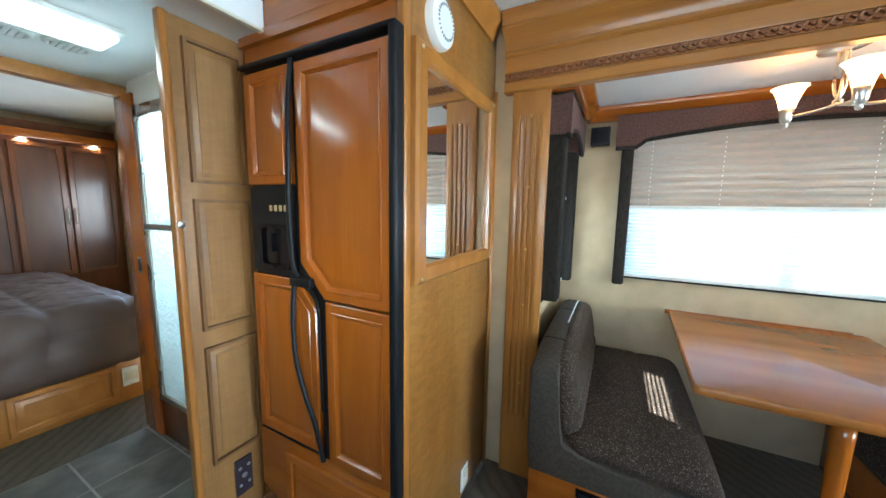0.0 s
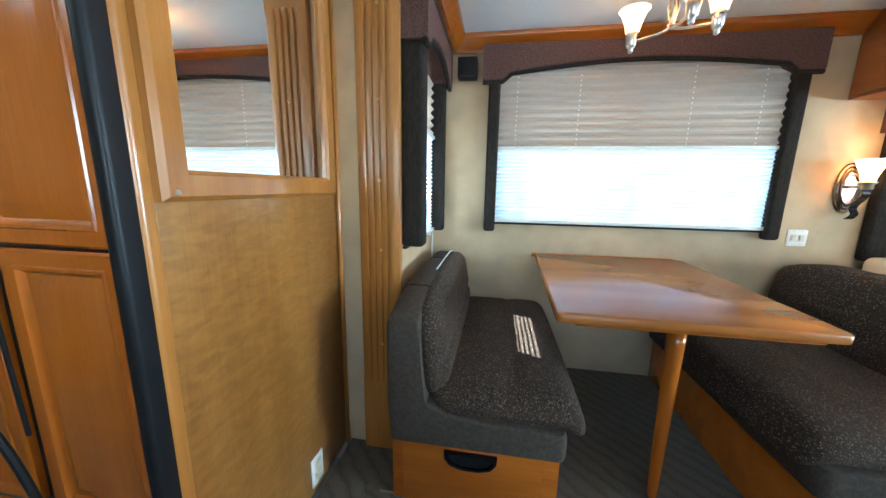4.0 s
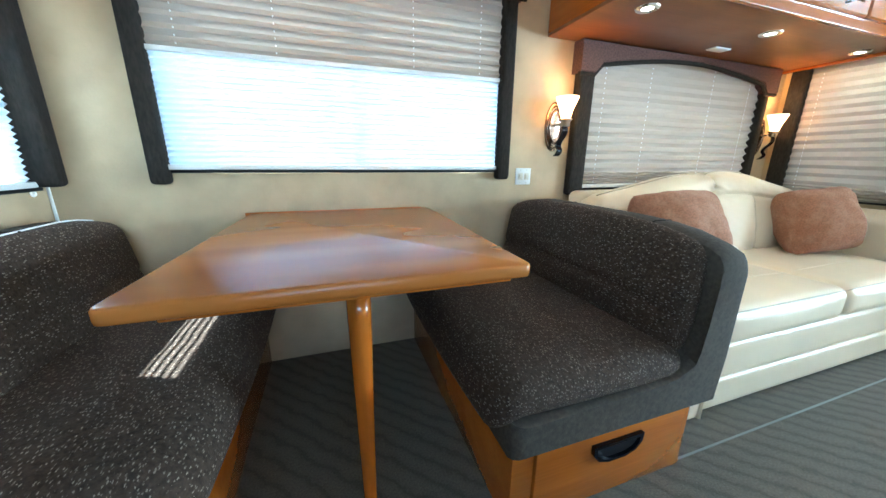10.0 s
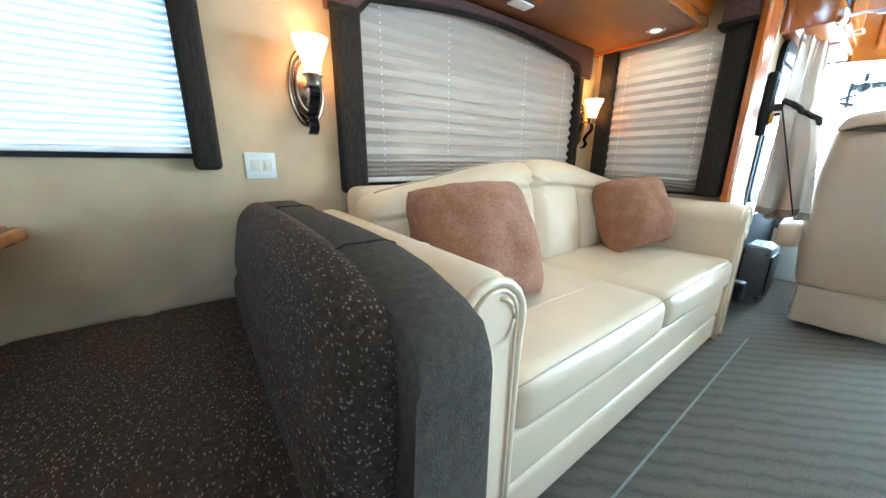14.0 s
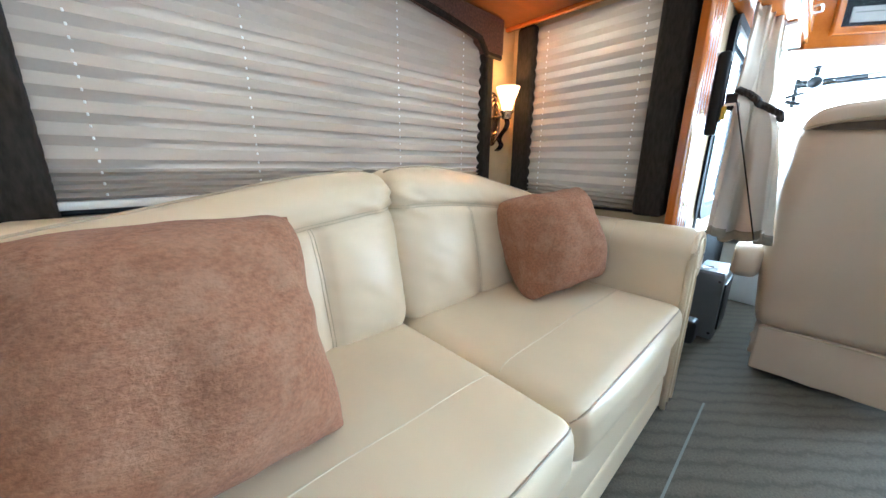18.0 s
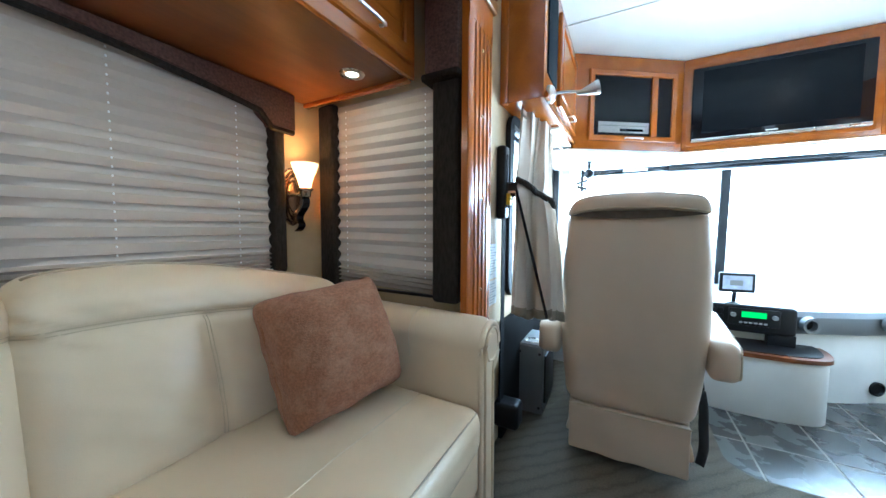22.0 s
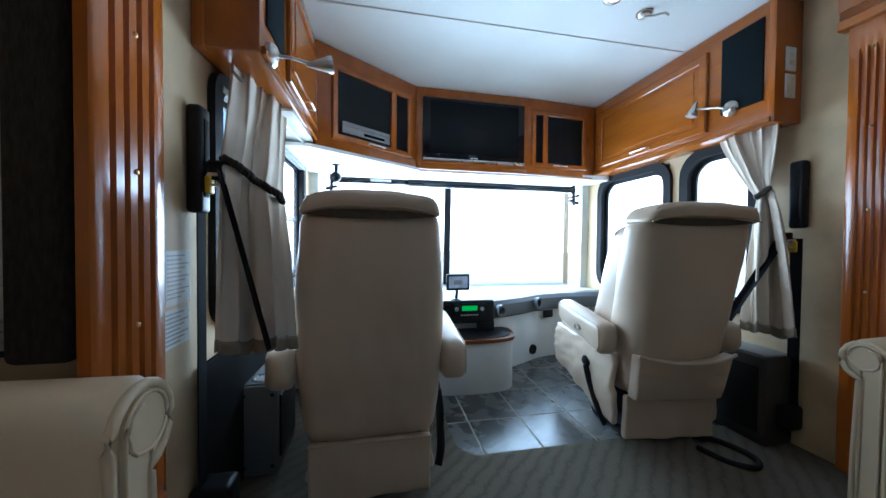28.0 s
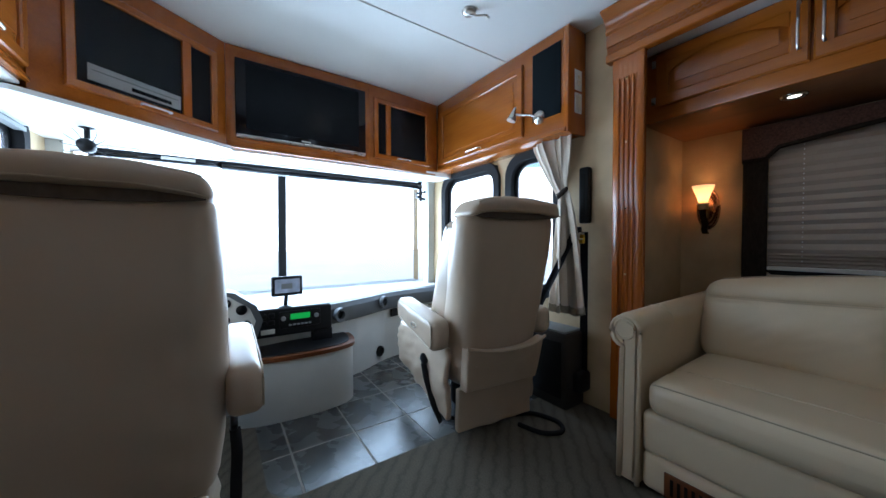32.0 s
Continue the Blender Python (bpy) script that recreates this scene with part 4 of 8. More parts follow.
def bench(xo, s, label, b0, b1):
    """A dinette bench: wooden drawer base, suede shell and apron, flecked seat and back cushions. s: the way it faces along x."""
    t = thing("dinette_bench", label, "bench", (xo + s * 0.3, 2.45, 0), "dinette benches")

    def X(a, b):
        return (min(xo + s * a, xo + s * b), max(xo + s * a, xo + s * b))

    def top(y):
        if s > 0:
            return 0.783 - 0.062 * math.exp(-max(0.0, y - 1.93) / 0.15) - 0.04 * max(0.0, (y - 2.75) / 0.25) ** 2
        return 0.808 - 0.068 * math.exp(-max(0.0, y - 1.93) / 0.10) - 0.05 * max(0.0, (y - 2.75) / 0.25) ** 2
    yf = 1.955
    bx = X(b0, b1)
    boxpart("base", CHERRY_X, t, bx[0], bx[1], yf, 3.02, 0.0, 0.285, 0.004, "varnished wooden base")
    fx = (bx[0] + 0.040, bx[1] - 0.055) if s > 0 else (bx[0] + 0.066, bx[1] - 0.040)
    dr = boxpart("drawer_front", CHERRY_X, t, fx[0], fx[1], yf - 0.012, yf + 0.004, 0.035, 0.262, 0.003, "varnished wooden drawer front")
    # cup handle
    hx = (fx[0] + fx[1]) / 2
    bm = bm_new()
    out = [(hx - 0.092, 0.205), (hx + 0.092, 0.205), (hx + 0.09, 0.185), (hx + 0.07, 0.167), (hx + 0.03, 0.158), (hx - 0.03, 0.158), (hx - 0.07, 0.167), (hx - 0.09, 0.185)]
    out = [(u, 0.185 + (v - 0.182) * 1.4 + (0.028 if s > 0 else 0.0)) for u, v in out]
    hz = sum(v for u, v in out) / len(out)
    inn = [(hx + (u - hx) * 0.86, hz + (v - hz) * 0.72) for u, v in out]
    ring(bm, out, inn, "y", yf - 0.024, yf - 0.010)
    h = part("handle", bm, BLACK_GLOSS, dr, "black recessed cup handle")
    bm = bm_new()
    plate(bm, inn, "y", yf - 0.014, yf - 0.0115)
    part("recess", bm, BLACK, dr)
    # one-piece suede shell: back, curved foot and seat apron
    ae = b1 + (0.012 if s > 0 else 0.03)
    prof = [(0.012, 0.272), (ae - 0.004, 0.272), (ae, 0.285), (ae, 0.352), (ae - 0.010, 0.372), (0.28, 0.388), (0.21, 0.398), (0.165, 0.418), (0.140, 0.452), (0.128, 0.50), (0.118, 0.62), (0.112, 0.775), (0.106, 0.792), (0.088, 0.80), (0.024, 0.80), (0.006, 0.792), (0.0, 0.77), (0.0, 0.45)]

    def shell_at(y, g):
        def at(u, v):
            uu, vv = 0.2 + (u - 0.2) * (1 - g * 2.2), 0.34 + (v - 0.34) * (1 - g * 3)
            zz = 0.28 + (vv - 0.28) * (top(y) - 0.28) / 0.52 if vv > 0.42 else vv
            zz -= max(0.0, vv - 0.45) * g * 1.6
            return Vector((xo + s * uu, y, zz))
        return at
    bm = bm_new()
    ys = [(yf - 0.038, 0.034), (yf - 0.035, 0.018), (yf - 0.027, 0.007), (yf - 0.014, 0.0)] + [(yf + 0.02 + 0.08 * i, 0.0) for i in range(13)] + [(3.008, 0.0)]
    sweep(bm, prof, [shell_at(y, g) for y, g in ys])
    bmesh.ops.recalc_face_normals(bm, faces=bm.faces[:])
    part("shell", bm, SUEDE, t, "charcoal suede shell and apron")

    def lean(p):
        k = (p.z - 0.3) / 0.5
        q = p.copy()
        q.x -= s * 0.012 * max(0, k)
        q.z = 0.28 + (p.z - 0.28) * (top(p.y) - 0.28) / 0.52
        return q
    cx = X(0.100, 0.205)

    def lean2(p):
        q = lean(p)
        k = max(0, (p.z - 0.45) / 0.35)
        fr = max(0.0, min(1.0, ((p.x - xo) * s - 0.10) / 0.105))
        q.x -= s * (0.010 * k + 0.030 * k * k * fr)
        q.x -= s * 0.009 * fr ** 3 * math.exp(-((p.z - 0.575) / 0.014) ** 2)
        q.x += s * 0.004 * fr * math.exp(-((p.z - 0.51) / 0.05) ** 2)
        return q
    bm = bm_new()
    pad(bm, cx[0], cx[1], yf + 0.012, 2.985, 0.435, 0.792, 0.045, 0.012, 22, lean2)
    part("back_cushion", bm, FLECK, t, "dark flecked chenille back cushion with a sewn fold")
    qx = X(0.15, b1 + (0.075 if s > 0 else 0.075))

    def sag(p):
        q = p.copy()
        front = max(0, ((p.x - xo) * s - b1 + 0.02) / 0.1)
        q.z -= 0.05 * front ** 2
        # shallow tufted seam across
        q.z -= 0.010 * math.exp(-((p.y - 2.43) / 0.02) ** 2) * (1 if p.z > 0.44 else 0)
        q.z -= 0.007 * math.exp(-(((p.x - xo) * s - 0.44) / 0.02) ** 2) * (1 if p.z > 0.44 else 0)
        return q
    bm = bm_new()
    pad(bm, qx[0], qx[1], yf - 0.022, 3.0, 0.365, 0.468, 0.055, 0.012, 16, sag)
    part("seat_cushion", bm, FLECK, t, "dark flecked chenille seat cushion")
    for ys_ in (2.16, 2.62):
        bm = bm_new()
        rim = [(0.122, 0.70), (0.118, 0.77), (0.112, 0.7925), (0.092, 0.8005), (0.024, 0.8005), (0.005, 0.7925), (-0.001, 0.77), (-0.001, 0.62)]
        tube(bm, [shell_at(ys_, 0.0)(u, v) for u, v in rim], 0.0022, 6)
        part("cross_seam", bm, TRIM_SUEDE, t, "dark sewn seam across the shell")
    if s < 0:
        bm = bm_new()
        plate(bm, [(yf + 0.01, 0.29), (3.0, 0.29)] + [(3.0 - 0.05 * i, top(3.0 - 0.05 * i) - 0.045) for i in range(21)] + [(yf + 0.01, 0.66)], "x", xo - 0.004, xo + 0.010)
        part("back_panel", bm, CHERRY_Y, t, "varnished wooden back panel")
        return t
    # the white of this piping stands for window light caught along its edge
    bm = bm_new()
    pts = [lean2(Vector((xo + s * 0.112, 2.38 + i * 0.04, 0.797))) + Vector((0, 0, 0.003)) for i in range(15)]
    tube(bm, pts, 0.0034)
    part("piping", bm, CORD, t, "piping with the window light it catches put into its white")
    return t


bench(0.168, 1, "dark flecked dinette bench with a wooden drawer base beside the pilaster", 0.008, 0.594)
bench(2.205, -1, "dark flecked dinette bench with wooden drawer base behind the sofa", 0.055, 0.708)

t = thing("dinette_table", "glossy cherry wooden dinette table on a single turned leg", "table", (1.13, 2.45, 0))
bm = bm_new()
o = rounded(0.72, 1.54, 1.995, 3.012, 0.02, 4)


def inset(o, d):
    cu, cv = 1.13, 2.49
    return [(u + (d if u < cu else -d), v + (d if v < cv else -d)) for u, v in o]


rows = [(inset(o, 0.008), 0.722), (inset(o, 0.001), 0.726), (o, 0.734), (o, 0.750), (inset(o, 0.003), 0.7545), (inset(o, 0.007), 0.756)]
rv = [[bm.verts.new((u + 0.04 * (v - 2.0), v, z)) for u, v in r] for r, z in rows]
for a, b in zip(rv, rv[1:]):
    for k in range(len(a)):
        bm.faces.new((a[k], a[(k + 1) % len(a)], b[(k + 1) % len(b)], b[k]))
bm.faces.new(rv[0][::-1]), bm.faces.new(rv[-1])
part("tabletop", bm, TABLE_WOOD, t)
bm = bm_new()
box(bm, 0.79, 1.51, 2.04, 2.96, 0.700, 0.722, 0.004)
part("under_frame", bm, CHERRY_X, t, "wooden stiffener under the top")
bm = bm_new()
lathe(bm, [(0.016, 0.0), (0.018, 0.01), (0.020, 0.12), (0.025, 0.42), (0.029, 0.62), (0.029, 0.685)], (1.147, 2.13, 0), n=20)
part("leg", bm, CHERRY_Z, t, "tapered turned wooden leg")
bm = bm_new()
lathe(bm, [(0.036, 0.683), (0.036, 0.692), (0.05, 0.694), (0.05, 0.70)], (1.147, 2.13, 0), n=20)
rod(bm, (1.185, 2.12, 0.69), (1.20, 2.10, 0.69), 0.006)
part("bracket", bm, BRONZE, t, "dark metal leg socket")
boxpart("wall_rail", CHERRY_X, t, 0.74, 1.54, 3.015, 3.028, 0.735, 0.7585, 0.002, "wooden rail on the wall")


# ---- windows of the slide-outs ----
def pleats(bm, u0, u1, z0, z1, at, pitch, depth, slack=1.0):
    """A folded blind between two heights; at(u, z, w) gives the place. Its own weight pulls the upper folds flatter, to slack of their depth."""
    n = max(2, int(round((z1 - z0) / pitch)) * 2)
    cols = 6
    rows = []
    for i in range(n + 1):
        z = z0 + (z1 - z0) * i / n
        g = depth * (1 - (1 - slack) * (i / n) ** 1.6)
        w = g if i % 2 else -g
        rows.append([bm.verts.new(at(u0 + (u1 - u0) * k / cols, z - (0.004 * (i % 2) if slack < 1 else 0), w)) for k in range(cols + 1)])
    for a, b in zip(rows, rows[1:]):
        for k in range(cols):
            bm.faces.new((a[k], a[k + 1], b[k + 1], b[k]))


def flat(ob):
    """Creased folds: no smoothing across the edges."""
    ob.data.polygons.foreach_set("use_smooth", [False] * len(ob.data.polygons))


def dressed(name, m, w, h, label, shade, sheer, trims, valance, cords, tilt=0.0, lower_gap=None):
    """A window with padded side trims, a valance and pleated blinds, in u, v, w of its plane.
    shade: (v0, v1) of the dark blind; sheer: (v0, v1) or None; trims: list of (u0, u1, v0, v1, depth); valance: outline points or None."""
    t = thing(name, label, "window", m.translation, kind="structure")
    tu0, tu1 = max(0.002, trims[0][0] + 0.012), min(w - 0.002, trims[-1][1] - 0.012)
    bm = bm_new()
    ring(bm, rounded(-0.01, w + 0.01, -0.01, h + 0.01, 0.05), rounded(0.03, w - 0.03, 0.03, h - 0.03, 0.04), "z", -0.055, -0.02)
    part("window_frame", bm, BLACK, t, "black metal window frame", m)
    bm = bm_new()
    plate(bm, rounded(0.02, w - 0.02, 0.02, h - 0.02, 0.04), "z", -0.042, -0.038)
    part("pane", bm, PANE, t, "", m).visible_shadow = False
    if w > 1.2:
        bm = bm_new()
        box(bm, w * 0.42, w * 0.42 + 0.03, 0.02, h - 0.02, -0.05, -0.03, 0.003)
        part("mullion", bm, BLACK, t, "black window divider", m)
    bm = bm_new()
    hang = lambda u, z, q: (u, z + tilt * (u - tu0) / (tu1 - tu0) * (1 if z < shade[0] + 0.35 else 0) * (1 - (z - shade[0]) / 0.35), 0.016 + q)
    low = 0.0 if sheer else 0.075
    pleats(bm, tu0, tu1, shade[0] + low, shade[1], hang, 0.052 if low else 0.044, 0.0125, 0.25 if low else 0.6)
    if low:
        pleats(bm, tu0, tu1, shade[0], shade[0] + low, hang, 0.017, 0.013)
    flat(part("pleated_shade", bm, BLIND, t, "pinkish-grey pleated shade", m))
    if sheer:
        bm = bm_new()
        stops = [(sheer[0], sheer[1])] if not lower_gap else [(sheer[0], lower_gap[0]), (lower_gap[1], sheer[1])]
        for c0, c1 in stops:
            pleats(bm, tu0, tu1, c0, c1, lambda u, z, q: (u, z, 0.016 + q), 0.022, 0.007)
        flat(part("sheer_shade", bm, SHEER, t, "white translucent pleated shade", m))
        bm = bm_new()
        box(bm, tu0, tu1, sheer[1] - 0.006, sheer[1] + 0.012, 0.004, 0.034, 0.003)
        part("middle_rail", bm, WHITE_PLASTIC, t, "", m)
    v0 = sheer[0] if sheer else shade[0]
    if not tilt:
        bm = bm_new()
        box(bm, tu0, tu1, v0 - 0.020, v0, 0.002, 0.036, 0.004)
        part("bottom_rail", bm, WHITE_PLASTIC, t, "", m)
    # gap and slats added to shape the striped sun patch on the bench
    if lower_gap:
        for i in range(5):
            bm = bm_new()
            z = lower_gap[0] + 0.004 + (lower_gap[1] - lower_gap[0]) * i / 5
            box(bm, tu0, tu1, z, z + 0.011, 0.014, 0.0165, 0.001)
            part("fold", bm, SLAT_CLOTH, t, "white slat added to stripe the sun through the sheer's gap", m)
        bm = bm_new()
        pleats(bm, tu1 - 0.07, tu1, lower_gap[0], lower_gap[1], lambda u, z, q: (u, z, 0.017 + q), 0.022, 0.007)
        flat(part("sheer_end", bm, SHEER, t, "", m))
    bm = bm_new()
    box(bm, trims[0][0] + 0.02, trims[-1][1] - 0.02, v0 - 0.034, v0 - 0.022, -0.002, 0.02, 0.003)
    part("sill", bm, BLACK, t, "black window sill strip", m)
    for a, b, c, d, dep in trims:
        bm = bm_new()
        pad(bm, a, b, c, d, 0.0, dep, 0.018, 0.0, 4)
        part("side_trim", bm, TRIM_SUEDE, t, "black padded fabric side trim", m)
    if valance:
        lower, upper, dep = valance
        bm = bm_new()
        n = len(lower)
        rows = []
        for z0, grow in ((0.0, 0.0), (dep - 0.012, 0.0), (dep, -0.006)):
            rows.append([bm.verts.new((u, v - grow, z0)) for u, v in lower] + [bm.verts.new((u, v + grow, z0)) for u, v in reversed(upper)])
        k = len(rows[0])
        for a, b in zip(rows, rows[1:]):
            for i in range(k):
                bm.faces.new((a[i], a[(i + 1) % k], b[(i + 1) % k], b[i]))
        for r in rows[-1:]:
            for i in range(n - 1):
                bm.faces.new((r[i], r[i + 1], r[k - 2 - i], r[k - 1 - i]))
        bmesh.ops.recalc_face_normals(bm, faces=bm.faces[:])
        part("valance", bm, CHENILLE, t, "brown chenille valance with an arched edge", m)
        bm = bm_new()
        tube(bm, [(u, v - 0.006, dep - 0.014) for u, v in lower], 0.013, 6)
        part("valance_edge", bm, TRIM_SUEDE, t, "black fabric edge of the valance", m)
    # white dashes paint both the cord and the daylight at its holes
    for u, c0, c1 in cords:
        bm = bm_new()
        z = c0
        while z < c1:
            box(bm, u - 0.0024, u + 0.0024, z, z + 0.007, 0.0325, 0.036, 0.0012, 1)
            z += 0.026
        part("cord", bm, CORD, t, "white blind cord, its dashes also painting the daylight at the holes", m)
    return t


def arch_line(u0, u1, v_end, v_mid, shoulder, n=20, end=0.05):
    """Lower edge of a valance: short level ends, then a shallow arch."""
    pts = [(u0, v_end), (u0 + end, v_end)]
    for i in range(n + 1):
        k = i / n
        pts.append((u0 + end + shoulder + (u1 - u0 - 2 * (end + shoulder)) * k, v_end + (v_mid - v_end) * (0.45 + 0.55 * math.sin(math.pi * k))))
    return pts + [(u1 - end, v_end), (u1, v_end)]


# over the dinette
M1 = face((W1[0], S_BACK, W1[2]), (1, 0))
w1, h1 = W1[1] - W1[0], W1[3] - W1[2]


def up(line, v):
    return [(u, v) for u, _ in line]


low = arch_line(-0.07, w1 + 0.06, 1.745 - W1[2], 1.835 - W1[2], 0.05, end=0.11)
dressed("window_dinette", M1, w1, h1, "wide dinette window with a half-lowered shade over a white sheer", (1.39 - W1[2], 1.86 - W1[2]), (0.965 - W1[2], 1.38 - W1[2]),
        [(-0.035, 0.032, 0.887 - W1[2], 1.78 - W1[2], 0.055), (w1 - 0.045, w1 + 0.03, 0.895 - W1[2], 1.78 - W1[2], 0.055)],
        (low, up(low, 1.935 - W1[2]), 0.075), [(0.13, 0.47, 0.84), (0.47, 0.47, 0.86), (1.04, 0.47, 0.87), (1.37, 0.47, 0.84)])
# rear end of the slide-out
M2 = face((S_REAR, WR[0], WR[2]), (0, 1))
w2, h2 = WR[1] - WR[0], WR[3] - WR[2]
low = arch_line(-0.10, w2 + 0.06, 1.72 - WR[2], 1.79 - WR[2], 0.03, end=0.06)
dressed("window_dinette_side", M2, w2, h2, "narrow side window with a white sheer lowered to the sill", (1.44 - WR[2], 1.75 - WR[2]), (0.905 - WR[2], 1.43 - WR[2]),
        [(-0.08, 0.005, 0.885 - WR[2], 1.74 - WR[2], 0.10), (w2 - 0.01, w2 + 0.06, 0.885 - WR[2], 1.74 - WR[2], 0.09)],
        (low, up(low, 1.90 - WR[2]), 0.12), [], lower_gap=(1.095 - WR[2], 1.215 - WR[2]))
# behind the sofa
M3 = face((W2[0], S_BACK, W2[2]), (1, 0))
w3, h3 = W2[1] - W2[0], W2[3] - W2[2]
low = arch_line(-0.09, w3 + 0.05, 1.455 - W2[2], 1.575 - W2[2], 0.05, end=0.10)
dressed("window_sofa", M3, w3, h3, "window behind the sofa with its pinkish-grey pleated shade lowered", (0.86 - W2[2], 1.60 - W2[2]), None,
        [(-0.075, 0.032, 0.80 - W2[2], 1.49 - W2[2], 0.055), (w3 - 0.045, w3 + 0.018, 0.84 - W2[2], 1.49 - W2[2], 0.055)],
        (low, up(low, 1.612 - W2[2]), 0.075), [(0.116, 0.03, 0.70), (0.457, 0.03, 0.72), (0.985, 0.03, 0.72), (1.342, 0.03, 0.66)])
# beside the sofa's end
M4 = face((S_FRONT, WF[1], WF[2]), (0, -1))
w4, h4 = WF[1] - WF[0], WF[3] - WF[2]
dressed("window_sofa_side", M4, w4, h4, "side window by the sofa arm with a crooked pleated shade", (0.785 - WF[2], 1.60 - WF[2]), None,
        [(-0.10, 0.003, 0.75 - WF[2], 1.612 - WF[2], 0.05), (w4 + 0.002, w4 + 0.113, 0.75 - WF[2], 1.58 - WF[2], 0.085)],
        None, [(0.07, 0.05, 0.78), (0.495, 0.05, 0.8)], tilt=-0.028)
boxpart("trim_valance_block", CHENILLE, None, 4.15, 4.258, 2.205, 2.35, 1.585, 1.99, 0.02, "brown chenille valance block at the end of the sofa cabinet")
tagged(bpy.data.objects["trim_valance_block"], "brown chenille valance block above the side trim", "valance", kind="structure")
tagged(boxpart("trim_valance_edge", TRIM_SUEDE, None, 4.145, 4.262, 2.203, 2.36, 1.572, 1.60, 0.012), "black padded edge under the valance block", "trim", kind="structure")
# passenger side
M5 = face((4.04, P_BACK, 0.78), (-1, 0))
low = arch_line(-0.10, 1.74, 1.44 - 0.78, 1.56 - 0.78, 0.05, end=0.10)
dressed("window_passenger_sofa", M5, 1.64, 0.72, "window behind the passenger sofa with its grey pleated shade lowered", (0.05, 0.80), None,
        [(-0.105, 0.0, 0.70 - 0.78, 1.48 - 0.78, 0.06), (1.64, 1.72, 0.70 - 0.78, 1.48 - 0.78, 0.06)],
        (low, up(low, 1.62 - 0.78), 0.09), [(0.14, 0.08, 0.72), (0.60, 0.08, 0.74)])
# crown moulding inside the slide-out
bm = bm_new()
prof = [(0, 0), (0.020, 0), (0.024, 0.016), (0.030, 0.022), (0.052, 0.050), (0.064, 0.058), (0.068, 0.066), (0.068, 0.084), (0, 0.084)]
VB = S_REAR + 0.125
sweep(bm, prof, [lambda u, v: Vector((S_REAR, 2.335 - u, 1.914 + v)), lambda u, v: Vector((VB + u, 2.335 - u, 1.914 + v)), lambda u, v: Vector((VB + u, S_BACK - u, 1.914 + v)), lambda u, v: Vector((2.23, S_BACK - u, 1.914 + v))])
tagged(part("trim_crown", bm, CHERRY_X), "wooden crown moulding round the slide-out's ceiling", "trim", kind="structure")

# ---- chandelier ----
def bell(bm, c, r=0.062, h=0.105, n=20):
    """An upward-opening glass bell with wall thickness."""
    pr = [(0.018, 0), (0.024, 0.006), (0.030, 0.03), (0.038, 0.055), (0.050, 0.082), (r, h)]
    pr = [(a * r / 0.062 if a > 0.024 else a, b) for a, b in pr]
    lathe(bm, pr + [(a - 0.003, b) for a, b in reversed(pr)], c, n=n, cap=False)


CH = Vector((1.155, 2.50, 0))
ch = thing("chandelier", "brushed nickel ceiling light with three lit glass bells", "ceiling light", (CH.x, CH.y, SLIDE_CEIL))
bm = bm_new()
lathe(bm, [(0.002, 1.966), (0.035, 1.967), (0.060, 1.975), (0.066, 1.985), (0.064, 1.999)], (0, 0, 0), n=28)
bmesh.ops.transform(bm, matrix=Matrix.Translation((CH.x, CH.y, 0)) @ Matrix.Rotation(radians(-48), 4, "Z") @ Matrix.Diagonal((1.25, 0.7, 1, 1)), verts=bm.verts[:])
part("canopy", bm, CHROME, ch, "oval brushed nickel canopy")
for x, y in ((1.03, 2.55), (1.14, 2.32), (1.27, 2.41)):
    c = Vector((x, y, 0))
    d = (c - CH).normalized()
    bm = bm_new()
    tube(bm, arc([CH + d * 0.012 + Vector((0, 0, 1.97)), CH + d * 0.016 + Vector((0, 0, 1.86)), CH + d * 0.004 + Vector((0, 0, 1.80)), CH - d * 0.012 + Vector((0, 0, 1.785)), CH + d * 0.03 + Vector((0, 0, 1.768)), CH.lerp(c, 0.6) + Vector((0, 0, 1.758)), c + Vector((0, 0, 1.752))], 5), 0.0055)
    a = part("arm", bm, CHROME, ch, "curved nickel arm")
    bm = bm_new()
    lathe(bm, [(0.003, 1.710), (0.009, 1.714), (0.011, 1.722), (0.008, 1.728), (0.015, 1.731), (0.017, 1.738), (0.019, 1.742), (0.021, 1.765), (0.024, 1.785)], (c.x, c.y, 0), n=18)
    part("socket_cup", bm, CHROME, a)
    bm = bm_new()
    bell(bm, (c.x, c.y, 1.779), 0.060, 0.092)
    part("glass_bell", bm, LAMP_GLASS, a, "lit alabaster glass bell")
    lamp("chandelier_bulb", "POINT", 0.08, WARM, Matrix.Translation((c.x, c.y, 1.84)), radius=0.02)


# ---- sconces ----
SHINY_BRONZE = mat("shiny_bronze", (0.36, 0.27, 0.20), 0.25, 1.0, vary=0.12)


